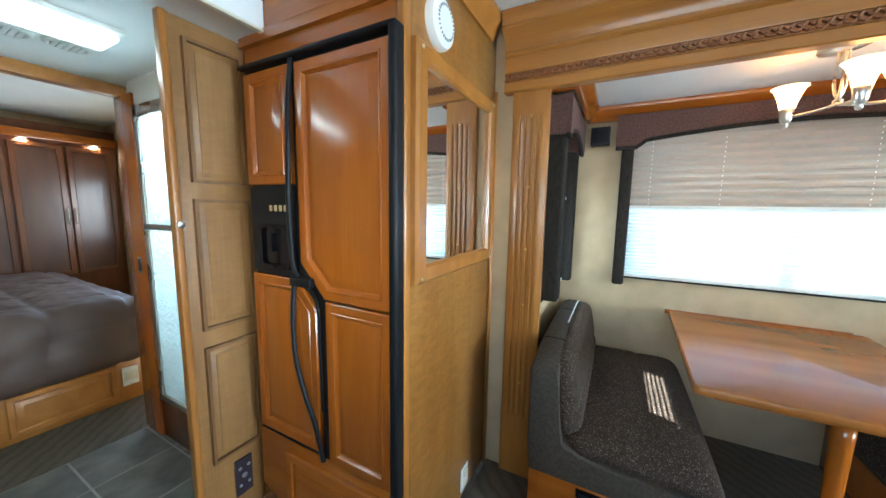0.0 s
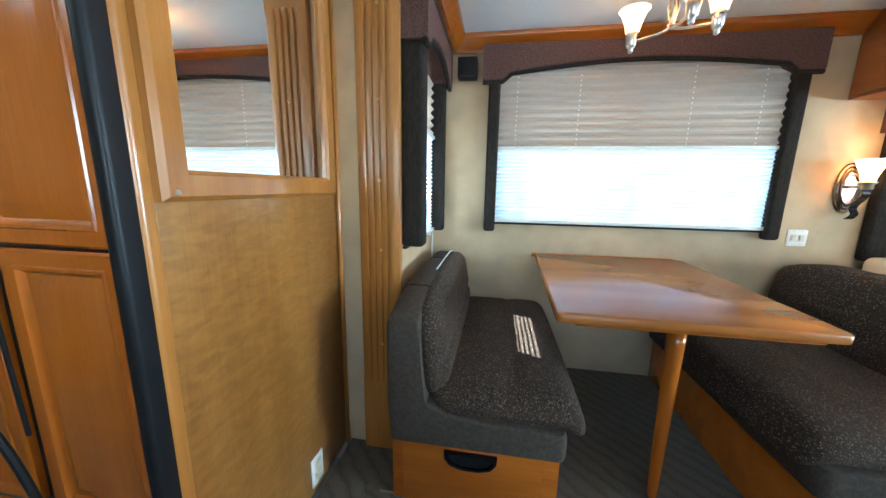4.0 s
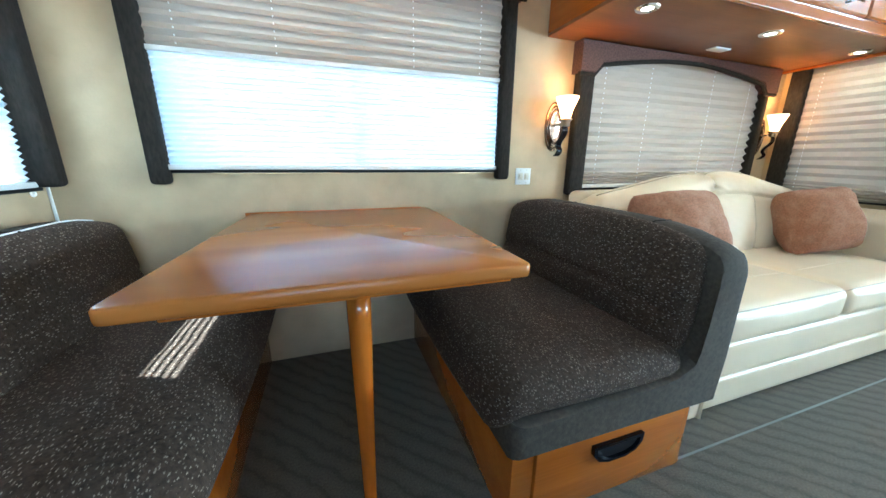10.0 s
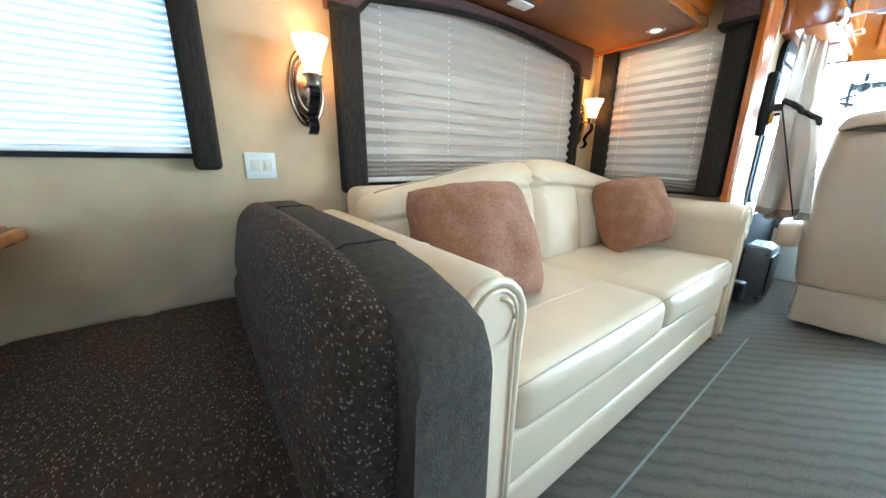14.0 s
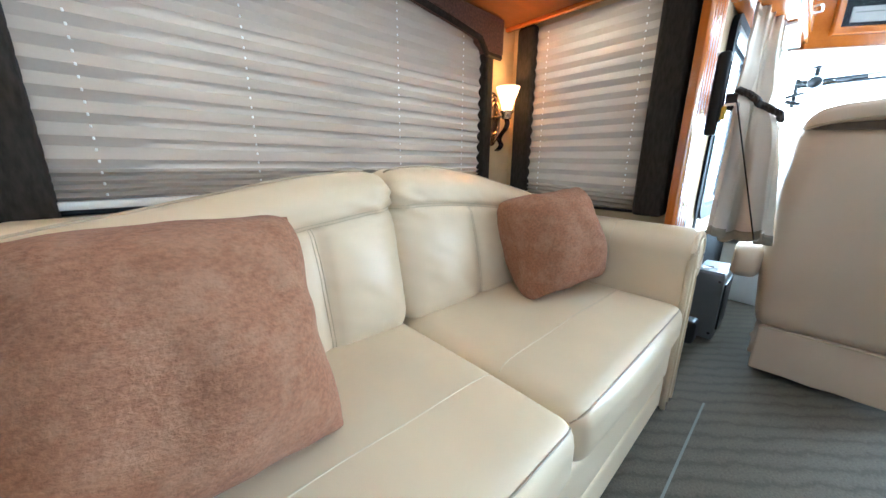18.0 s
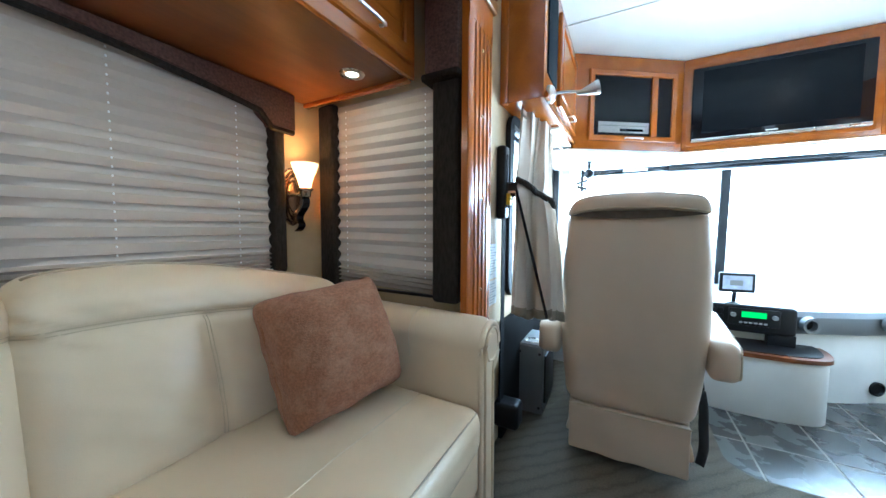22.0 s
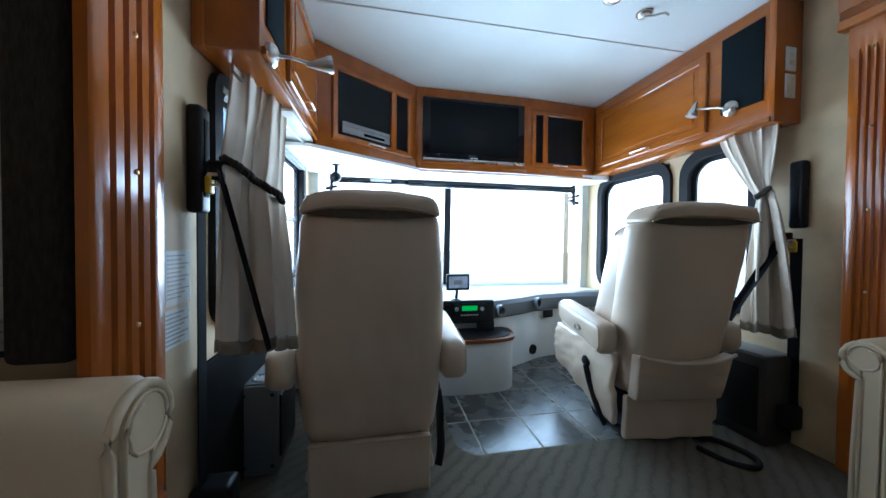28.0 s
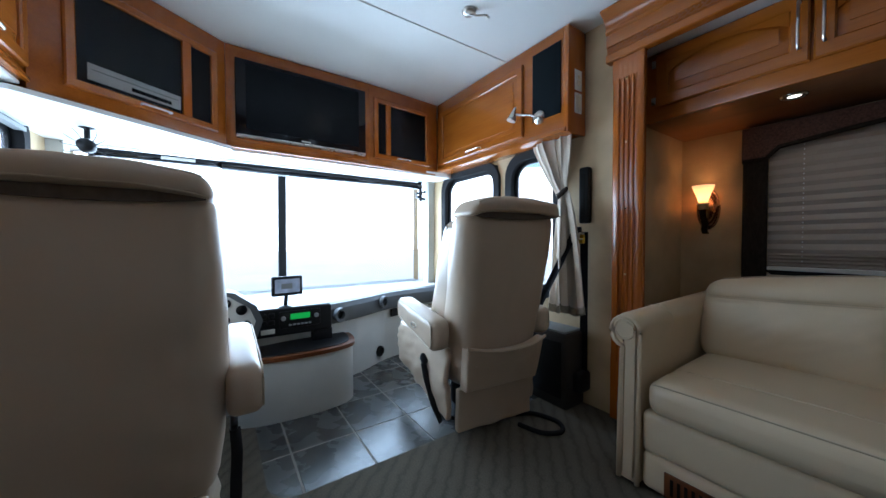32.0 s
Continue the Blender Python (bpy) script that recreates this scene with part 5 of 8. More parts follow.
def sconce(x, y, sy, label, energy=0.28, r=0.060):
    """A wall lamp on a wall facing sy along y: oval bronze back plate, scroll arm, glass bell."""
    t = thing("wall_sconce", label, "wall lamp", (x, y, 1.16), "bronze wall sconces")
    bm = bm_new()
    n = 28
    ov = [(0.062 * math.cos(2 * math.pi * k / n), 0.132 * math.sin(2 * math.pi * k / n)) for k in range(n)]
    lev = ((1.0, 0.0), (1.0, 0.006), (0.96, 0.010), (0.89, 0.011), (0.86, 0.008), (0.83, 0.013), (0.77, 0.017), (0.72, 0.015), (0.69, 0.011), (0.66, 0.018), (0.60, 0.022), (0.54, 0.021), (0.50, 0.016), (0.3, 0.017))
    rows = [[bm.verts.new((x + u * k, y + sy * w, 1.178 + v * k)) for u, v in ov] for k, w in lev]
    for a, b in zip(rows, rows[1:]):
        for k in range(n):
            bm.faces.new((a[k], a[(k + 1) % n], b[(k + 1) % n], b[k]))
    bm.faces.new(rows[-1])
    bmesh.ops.recalc_face_normals(bm, faces=bm.faces[:])
    part("back_plate", bm, SHINY_BRONZE, t, "oval bronze back plate with raised rings")
    bm = bm_new()
    yy = y + sy * 0.095
    band = arc([(x, yy, 1.176), (x, yy + sy * 0.006, 1.15), (x, yy - sy * 0.005, 1.125), (x, yy - sy * 0.030, 1.10), (x, yy - sy * 0.040, 1.075), (x, yy - sy * 0.026, 1.05), (x, yy - sy * 0.040, 1.030), (x, yy - sy * 0.055, 1.022)], 5)
    band = [Vector(p) for p in band]
    cross = []
    for k, p in enumerate(band):
        d = (band[min(k + 1, len(band) - 1)] - band[max(k - 1, 0)]).normalized()
        nn = Vector((1, 0, 0)).cross(d) * 0.003
        hw = Vector((0.0165, 0, 0))
        cross.append([bm.verts.new(v) for v in (p - hw - nn, p + hw - nn, p + hw + nn, p - hw + nn)])
    for a, b in zip(cross, cross[1:]):
        for k in range(4):
            bm.faces.new((a[k], a[(k + 1) % 4], b[(k + 1) % 4], b[k]))
    bm.faces.new(cross[0]), bm.faces.new(cross[-1])
    bmesh.ops.recalc_face_normals(bm, faces=bm.faces[:])
    part("arm", bm, BLACK_GLOSS, t, "flat black scroll arm")
    bm = bm_new()
    lathe(bm, [(0.004, 1.172), (0.021, 1.173), (0.024, 1.178), (0.024, 1.196), (0.028, 1.200), (0.034, 1.206), (0.034, 1.210), (0.030, 1.212)], (x, yy, 0), n=16)
    rod(bm, (x, y + sy * 0.01, 1.187), (x, yy, 1.187), 0.007)
    part("socket_cup", bm, CHROME, t, "shiny metal socket cup")
    bm = bm_new()
    bell(bm, (x, yy, 1.209), r, 0.111)
    part("glass_bell", bm, LAMP_GLASS, t, "lit alabaster glass bell")
    lamp("sconce_bulb", "POINT", energy, WARM, Matrix.Translation((x, yy, 1.258)), radius=0.018)
    return t


sconce(2.325, S_BACK, -1, "bronze wall sconce with a lit glass bell by the light switch")
sconce(4.099, S_BACK, -1, "bronze wall sconce with a lit glass bell in the sofa corner", 0.8)
sconce(4.32, P_BACK, 1, "bronze wall sconce with a lit glass bell by the passenger sofa", 0.7, 0.060)


CREAM_PLASTIC = mat("cream_plastic", (0.66, 0.60, 0.46), 0.35, vary=0.04)


def switch_plate(m, w, h, rockers, label, name="switch_plate"):
    t = thing(name, label, "switch", m.translation)
    bm = bm_new()
    box(bm, 0, w, 0, h, 0, 0.006, 0.002)
    part("plate", bm, WHITE_PLASTIC, t, "", m)
    for u, v, a, b in rockers:
        bm = bm_new()
        box(bm, u - a / 2, u + a / 2, v - b / 2, v + b / 2, 0.005, 0.011, 0.0015, 2, Matrix.Rotation(radians(4), 3, "X"))
        rk = part("rocker", bm, CREAM_PLASTIC, t, "cream rocker", m)
        bm = bm_new()
        ring(bm, [(u - a * 0.72, v - b * 0.68), (u + a * 0.72, v - b * 0.68), (u + a * 0.72, v + b * 0.68), (u - a * 0.72, v + b * 0.68)], [(u - a * 0.56, v - b * 0.56), (u + a * 0.56, v - b * 0.56), (u + a * 0.56, v + b * 0.56), (u - a * 0.56, v + b * 0.56)], "z", 0.0055, 0.0075)
        part("rocker_frame", bm, CREAM_PLASTIC, rk, "", m)
    for u in sorted({r[0] for r in rockers}):
        for v in (0.010, h - 0.010):
            bm = bm_new()
            lathe(bm, [(0.0032, 0.0055), (0.0028, 0.0075), (0.0005, 0.0070)], (u, v, 0), n=10)
            part("screw", bm, CHROME, t, "", m)
    return t


switch_plate(face((2.097, S_BACK, 0.863), (1, 0)), 0.096, 0.090, [(0.029, 0.045, 0.020, 0.028), (0.068, 0.045, 0.020, 0.028)], "white double light switch under the sconce")
sp = thing("wall_speaker", "small black cube speaker in the dinette corner", "speaker", (0.31, 2.98, 1.79))
boxpart("cabinet", BLACK, sp, 0.255, 0.365, 2.955, 3.028, 1.765, 1.875, 0.006)
boxpart("grille", RUBBER, sp, 0.265, 0.355, 2.948, 2.957, 1.775, 1.865, 0.004, "black cloth grille")

# ---- sofa ----
def thread(bm, tree, starts, way, r=0.0016):
    """A sewn thread lying on a surface, met from the given points along a way."""
    pts = []
    for p in starts:
        hit = tree.ray_cast(Vector(p), Vector(way))[0]
        if hit:
            pts.append(hit - Vector(way) * r * 0.4)
    if len(pts) > 2:
        tube(bm, pts, r, 5)


def sofa(x0, x1, yf, yb, sy, arm_z, seat_z, back_z, split, label, camel=False, R=0.088):
    """A leather sofa along x; sy is +1 where its back is towards +y."""
    t = thing("leather_sofa", label, "sofa", ((x0 + x1) / 2, (yf + yb) / 2, 0), "leather sofas")

    def Y(a, b):
        p, q = yf + sy * a, yf + sy * b
        return (min(p, q), max(p, q))
    D = abs(yb - yf)
    aw = 0.14
    # base with two padded folds
    y = Y(0.012, D)
    for z0, z1, o in ((0.012, 0.155, 0.004), (0.155, 0.315, 0.0)):
        bm = bm_new()
        yy = Y(o, D - 0.05)
        pad(bm, x0 + aw - 0.02, x1 - aw + 0.02, yy[0], yy[1], z0, z1, 0.022, 0.004, 10)
        part("base_panel", bm, CREAM, t, "cream leather skirt fold")
    # seat cushions
    cuts = [x0 + aw, *split, x1 - aw]
    for a, b in zip(cuts, cuts[1:]):
        bm = bm_new()
        yy = Y(-0.02, D - 0.12)

        def crown(p, a=a, b=b):
            q = p.copy()
            if p.z > seat_z - 0.04:
                q.z -= 0.005 * math.exp(-(((p.y - yf) * sy - 0.20) / 0.012) ** 2)
            return q
        pad(bm, a + 0.003, b - 0.003, yy[0], yy[1], 0.315, seat_z - 0.008, 0.045, 0.014, 14, crown)
        tree = BVHTree.FromBMesh(bm)
        c = part("seat_cushion", bm, CREAM, t, "cream leather seat cushion")
        bm = bm_new()
        thread(bm, tree, [(a + 0.012 + (b - a - 0.024) * k / 40, yf + sy * (0.20 + 0.0015 * math.sin(k * 0.4)), 1.2) for k in range(41)], (0, 0, -1))
        part("stitching", bm, SEAM, c, "pale sewn seam")
        bm = bm_new()
        thread(bm, tree, [(a + 0.006 + (b - a - 0.012) * k / 40, yf - sy * 0.292, seat_z + 0.262) for k in range(41)], Vector((0, sy, -1)).normalized(), 0.0026)
        part("piping", bm, PIPING, c)
    # back cushions under one camel-backed top line, each with a sewn yoke and an upright seam
    mid = 3.33 if camel else (x0 + x1) / 2

    def ridge(x):
        return (0.80 + 0.137 * math.exp(-((x - mid) / 0.62) ** 2)) if camel else back_z - 0.055 + 0.065 * math.exp(-((x - mid) / 0.8) ** 2)
    for n_, (a, b) in enumerate(zip(cuts, cuts[1:])):
        kv = 0.68 if n_ == 0 else 0.40

        def back(p, a=a, b=b, kv=kv, n_=n_):
            q = p.copy()
            k = (p.x - a) / (b - a)
            zt = (p.z - seat_z) / (back_z - seat_z)
            if p.z > seat_z:
                q.z = seat_z + (p.z - seat_z) * (ridge(p.x) - seat_z) / (back_z - seat_z)
            q.y += sy * 0.10 * max(0, zt)
            front = ((p.y - yf) * sy) < 0.62
            if front:
                kc = min(1.0, max(0.0, k))
                lobe = math.sin(math.pi * kc / kv) if kc < kv else math.sin(math.pi * (kc - kv) / (1 - kv))
                q.y += sy * 0.013 * math.exp(-((zt - 0.74) / 0.030) ** 2)
                q.y += sy * 0.012 * math.exp(-((k - kv) / 0.022) ** 2) * (1 if zt < 0.74 else 0)
                q.y -= sy * 0.016 * lobe * math.exp(-((zt - 0.36) / 0.28) ** 2)
                q.y -= sy * 0.009 * math.exp(-((zt - 0.90) / 0.10) ** 2)
                # gathered creases at the middle of the sofa
                near = math.exp(-((k - (1 - n_)) / 0.16) ** 2) * math.exp(-((zt - 0.80) / 0.16) ** 2)
                q.y += sy * 0.020 * near * noise.noise(Vector((p.x * 5, p.z * 46 + p.x * 20, 2.2)))
            wr = noise.noise(Vector((p.x * 7, p.z * 9, 3.1))) + 0.6 * noise.noise(Vector((p.x * 13, p.z * 26 + p.x * 14, 7.7)))
            q.y += sy * 0.006 * wr
            q.z += 0.004 * noise.noise(Vector((p.x * 8, 1.0, n_))) * max(0, zt)
            return q
        bm = bm_new()
        yy = Y(0.53, 0.53 + 0.20)
        pad(bm, a - 0.01 if a == cuts[0] else a + 0.002, b + 0.01 if b == cuts[-1] else b - 0.002, yy[0], yy[1], seat_z - 0.03, back_z - 0.01, 0.055, 0.024, 44, back)
        tree = BVHTree.FromBMesh(bm)
        c = part("back_cushion", bm, CREAM, t, "cream leather back cushion")
        bm = bm_new()
        for dz in (0.0, 0.009):
            line = [(a + (b - a) * k / 40, seat_z + dz + 0.74 * (ridge(a + (b - a) * k / 40) - seat_z)) for k in range(41)]
            thread(bm, tree, [(x, yf - sy * 0.2, z) for x, z in line], (0, sy, 0), 0.0013)
            xv = a + dz + (b - a) * kv
            thread(bm, tree, [(xv - 0.012 * k / 24, yf - sy * 0.2, seat_z - 0.01 + 0.75 * (ridge(xv) - seat_z) * k / 24) for k in range(25)], (0, sy, 0), 0.0013)
        part("stitching", bm, SEAM_SHADE, c, "sewn seams")
        bm = bm_new()
        thread(bm, tree, [(a + 0.03 + (b - a - 0.06) * k / 40, yf + sy * 0.715, 1.5) for k in range(41)], (0, 0, -1), 0.0042)
        part("piping", bm, PIPING, c)
    bm = bm_new()
    yy = Y(D - 0.16, D)
    pad(bm, x0 + aw - 0.01, x1 - aw + 0.01, yy[0], yy[1], 0.1, back_z - 0.10, 0.04, 0.0, 8)
    part("back_frame", bm, CREAM, t, "cream leather back")
    # rolled arms
    for xa, out in ((x0, -1), (x1, 1)):
        cx = xa - out * aw / 2
        g0 = R / 0.088
        prof = [(-0.058 * g0, 0.012), (-0.062 * g0, 0.25), (-0.068 * g0, arm_z - 0.16 * g0)]
        for k in range(0, 14):
            ang = radians(180 - 20 * k)
            prof.append((0.012 * g0 + R * math.cos(ang), arm_z - R + R * math.sin(ang)))
        prof += [(0.034 * g0, arm_z - 0.19 * g0), (0.045 * g0, 0.30), (0.050 * g0, 0.012)]
        bm = bm_new()
        stops = []
        for dy, g in ((0.0, 0.93), (0.012, 0.985), (0.03, 1.0), (0.05, 1.0), (D * 0.4, 1.0), (D * 0.75, 1.0), (D - 0.02, 1.0)):
            stops.append(lambda u, v, dy=dy, g=g: Vector((cx + out * u * g, yf - sy * 0.005 + sy * dy, 0.012 + (v - 0.012) * (0.985 if g < 1 else 1.0) + (0.015 * (dy / D) if v > 0.3 else 0))))
        sweep(bm, prof, stops)
        a = part("arm", bm, CREAM, t, "rolled cream leather arm")
        # scrolled front: an inset panel with a welt that curls into the roll
        fy = yf - sy * 0.005
        cz, r_in = arm_z - R, R * 0.66
        edge = [(-0.036 * g0, 0.035), (-0.040 * g0, 0.30), (-0.044 * g0, arm_z - 0.15 * g0)]
        edge += [(0.012 * g0 + r_in * math.cos(radians(180 - 20 * k)), cz + r_in * math.sin(radians(180 - 20 * k))) for k in range(14)]
        edge += [(0.016 * g0, arm_z - 0.19 * g0), (0.022 * g0, 0.30), (0.026 * g0, 0.035)]
        bm = bm_new()
        plate(bm, [(cx + out * u, v) for u, v in edge], "y", min(fy - sy * 0.009, fy + sy * 0.01), max(fy - sy * 0.009, fy + sy * 0.01))
        part("front_panel", bm, CREAM, a, "cream leather scroll panel")
        bm = bm_new()
        curl = [(0.012 * g0 + r_in * (1 - k / 26) * math.cos(radians(-100 - 22 * k)), cz + r_in * (1 - k / 26) * math.sin(radians(-100 - 22 * k))) for k in range(1, 8)]
        tube(bm, [(cx + out * u, fy - sy * 0.010, v) for u, v in edge[:17] + curl], 0.0042, 8)
        tube(bm, [(cx + out * u, fy - sy * 0.010, v) for u, v in edge[16:]], 0.0048, 8)
        part("piping", bm, CREAM, a, "sewn welt round the scroll")
        bm = bm_new()
        tube(bm, [(cx + out * u * 0.95, fy - sy * 0.001, 0.016 + (v - 0.02) * 0.985) for u, v in prof], 0.010, 8)
        part("front_roll", bm, CREAM, a, "rounded leather edge")
        bm = bm_new()
        tube(bm, [(cx + out * u * 1.01, yf + sy * 0.27, 0.012 + (v - 0.012) + (0.015 * 0.27 / D if v > 0.3 else 0) + (0.001 if v > arm_z - 0.08 else 0)) for u, v in prof[2:-2]], 0.0018, 5)
        part("stitching", bm, SEAM, a, "pale sewn seam over the arm")
    return t


sofa(2.295, 4.20, 2.08, 2.99, 1, 0.73, 0.475, 0.93, [3.242], "cream leather two-seat sofa with rolled arms under the window", camel=True)
sofa(2.10, 4.265, 0.03, -0.98, -1, 0.685, 0.455, 0.83, [3.2], "cream leather sofa with rolled arms on the passenger side", R=0.062)
vent = thing("floor_vent", "brown slotted heat vent in the passenger sofa's skirt", "vent", (4.0, 0.03, 0.06))
boxpart("plate", DARK_WOOD, vent, 3.86, 4.06, 0.033, 0.040, 0.03, 0.12, 0.002)
for i in range(8):
    boxpart("slot", BLACK, vent, 3.875 + i * 0.022, 3.885 + i * 0.022, 0.038, 0.043, 0.045, 0.105, 0.001)


def pillow(label, c, size, m):
    t = thing("throw_pillow", label, "pillow", c, "throw pillows")

    bm = bm_new()

    def puff(p):
        u, v = p.x / (size / 2), p.y / (size / 2)
        k = max(0.0, (1 - abs(u) ** 2.4)) ** 0.5 * max(0.0, (1 - abs(v) ** 2.4)) ** 0.5
        pin = 1 - 0.055 * (1 - min(abs(u), abs(v)) ** 2) * max(abs(u), abs(v)) ** 3
        z = math.copysign(1, p.z) * (0.006 + 0.150 * k ** 0.75) if abs(p.z) > 1e-6 else 0.0
        z += 0.018 * noise.noise(Vector((p.x * 8, p.y * 8, p.z * 3 + 5))) * (0.4 + k) + 0.004 * noise.noise(Vector((p.x * 26, p.y * 26, 2)))
        edge = max(abs(u), abs(v)) ** 6
        wav = 0.009 * edge * noise.noise(Vector((p.x * 16, p.y * 16, size * 9)))
        pin -= 0.05 * (abs(u) * abs(v)) ** 4
        return Vector((p.x * (pin + wav / size * 2), p.y * (pin + wav / size * 2), z))
    pad(bm, -size / 2, size / 2, -size / 2, size / 2, -0.03, 0.03, 0.012, 0.0, 34, puff)
    part("cover", bm, VELVET, t, "rose-brown velvet cover", Matrix.Translation(c) @ m)
    bm = bm_new()
    h = size / 2 * 0.985
    pts = []
    for a, b in (((-h, -h), (h, -h)), ((h, -h), (h, h)), ((h, h), (-h, h)), ((-h, h), (-h, -h))):
        for k in range(10):
            u, v = a[0] + (b[0] - a[0]) * k / 10, a[1] + (b[1] - a[1]) * k / 10
            pin = 1 - 0.055 * (1 - min(abs(u / h), abs(v / h)) ** 2) - 0.05 * (abs(u / h) * abs(v / h)) ** 4
            pts.append(Vector((u * pin, v * pin, 0)))
    tube(bm, pts + [pts[0]], 0.0055, 6)
    part("seam", bm, VELVET, t, "velvet welt seam", Matrix.Translation(c) @ m)
    return t


pillow("rose-brown velvet throw pillow leaning by the near sofa arm", (2.675, 2.468, 0.655), 0.43, pose(0, 0, 0, 65, 0, -5) @ Matrix.Rotation(radians(2), 4, "Z"))
pillow("rose-brown velvet throw pillow leaning in the sofa's far corner", (3.825, 2.48, 0.665), 0.385, pose(0, 0, 0, 68, 0, -16) @ Matrix.Rotation(radians(6), 4, "Z"))


# ---- cabinet over the sofa ----
def downlight(x, y, z, label, watts=0.18):
    t = thing("downlight", label, "ceiling light", (x, y, z), "recessed downlights")
    bm = bm_new()
    lathe(bm, [(0.022, -0.001), (0.026, -0.005), (0.044, -0.006), (0.047, -0.001), (0.047, 0.0)], (x, y, z), n=24, cap=False)
    part("ring", bm, CHROME, t, "brushed nickel ring")
    bm = bm_new()
    lathe(bm, [(0.001, -0.002), (0.026, -0.003), (0.027, 0.0)], (x, y, z), n=20)
    part("lens", bm, LED, t, "lit frosted lens")
    lamp("downlight_beam", "AREA", watts, (1.0, 0.78, 0.52), look((x, y, z - 0.012), (x, y + 0.001, 0)), size=0.05, size_y=0.05)
    return t


oc = thing("overhead_cabinet", "glossy cherry overhead cabinet above the sofa", "cabinet", (3.2, 2.7, 1.615))
boxpart("soffit", SHADED_SOFFIT, oc, 2.235, 4.19, 2.425, 3.026, 1.615, 1.632, 0.003, "cherry underside with its shade put into the colour")
boxpart("end_panel", CHERRY_Y, oc, 2.235, 2.253, 2.43, 3.026, 1.632, 1.996, 0.002)
boxpart("end_panel", CHERRY_Y, oc, 4.172, 4.19, 2.43, 3.026, 1.632, 1.996, 0.002)
boxpart("face_frame", CHERRY_X, oc, 2.235, 4.19, 2.41, 2.43, 1.605, 1.996, 0.003)
boxpart("end_lip", CHERRY_Y, oc, 4.168, 4.196, 2.43, 3.024, 1.598, 1.616, 0.004)
MF = face((2.235, 2.41, 1.605), (1, 0))
for i in range(3):
    panel_door(oc, MF @ Matrix.Translation((0.03 + i * 0.635, 0.045, 0)), 0.62, 0.31, CHERRY_X, 0.05, 0.055, (0.20, 0.42, 0.03, False))
for x in (2.42, 3.235, 4.05):
    downlight(x, 2.60, 1.615, "round recessed downlight, lit, in the cherry soffit")
vt = thing("soffit_vent", "small white plate in the cherry soffit", "vent", (3.24, 2.84, 1.613))
boxpart("plate", WHITE_PLASTIC, vt, 3.18, 3.30, 2.81, 2.87, 1.606, 1.614, 0.003)
# passenger side
pc = thing("overhead_cabinet", "glossy cherry overhead cabinet above the passenger sofa", "cabinet", (3.2, -0.9, 1.63))
boxpart("soffit", SHADED_SOFFIT, pc, P_REAR, 4.46, P_BACK + 0.004, -0.622, 1.64, 1.66, 0.003, "cherry underside with its shade put into the colour")
boxpart("face_frame", CHERRY_X, pc, P_REAR, 4.46, -0.62, -0.60, 1.63, 1.996, 0.003)
MP = face((4.46, -0.60, 1.64), (-1, 0))
for i in range(3):
    hd = (0.06, 0.24, 0.535, True) if i == 0 else ((0.06, 0.24, 0.03, True) if i == 1 else None)
    d = panel_door(pc, MP @ Matrix.Translation((0.09 + i * 0.575, 0.06, 0)), 0.565, 0.285, CHERRY_X, 0.06, 0.06, hd)
for v in (0.10, 0.30):
    bm = bm_new()
    box(bm, 0.066, 0.088, v - 0.02, v + 0.02, 0.0, 0.008, 0.002)
    part("hinge", bm, CHROME, pc, "nickel hinge", MP)
downlight(3.88, -0.80, 1.64, "round recessed downlight, lit, in the passenger soffit")

# cord cleat and corner bead under the side window
cl = thing("cord_cleat", "small white blind-cord ring on the wall below the side trim", "cleat", (0.105, 2.93, 0.86))
bm = bm_new()
lathe(bm, [(0.010, 0.0), (0.012, 0.004), (0.009, 0.008), (0.005, 0.006), (0.005, 0.0)], (2.955, 0.862, 0), n=16, cap=False)
part("ring", bm, CORD, cl, "", face((S_REAR, 0, 0), (0, 1)))
bm = bm_new()
tube(bm, [(S_REAR + 0.006, 2.955, 0.87), (S_REAR + 0.010, 2.955, 0.905)], 0.0016, 6)
part("cord", bm, CORD, cl)
bm = bm_new()
box(bm, S_REAR + 0.001, S_REAR + 0.010, S_BACK - 0.010, S_BACK - 0.001, 0.47, 0.94, 0.003)
tagged(part("trim_corner", bm, WHITE_PLASTIC), "slim white corner bead above the bench", "trim", kind="structure")


# ---- refrigerator and its cabinet ----
rc = thing("fridge_cabinet", "tall light wooden cabinet round the refrigerator", "cabinet", (-0.5, 1.8, 0))
boxpart("side_panel", PANEL_WOOD, rc, -0.14, -0.12, 1.475, 2.198, 0.0, CEIL - 0.004, 0.002, "light veneered side panel")
bm = bm_new()
pad(bm, -0.158, -0.122, 1.448, 1.49, 0.0, CEIL - 0.004, 0.012, 0, 3)
part("corner_post", bm, TRIM_WOOD, rc, "rounded light wooden corner post")
boxpart("frieze", CHERRY_X, rc, -0.905, -0.15, 1.47, 1.49, 1.865, CEIL - 0.004, 0.002, "cherry panel above the refrigerator")
bm = bm_new()
prof = [(0, 0), (0.012, 0), (0.018, 0.02), (0.045, 0.06), (0.055, 0.075), (0.055, 0.098), (0, 0.098)]
sweep(bm, prof, [lambda u, v: Vector((-0.905, 1.47 - u, CEIL - 0.102 + v)), lambda u, v: Vector((-0.12 + u, 1.47 - u, CEIL - 0.102 + v)), lambda u, v: Vector((-0.12 + u, 2.12, CEIL - 0.102 + v))])
part("crown", bm, TRIM_WOOD_X, rc, "light wooden crown moulding")
bm = bm_new()
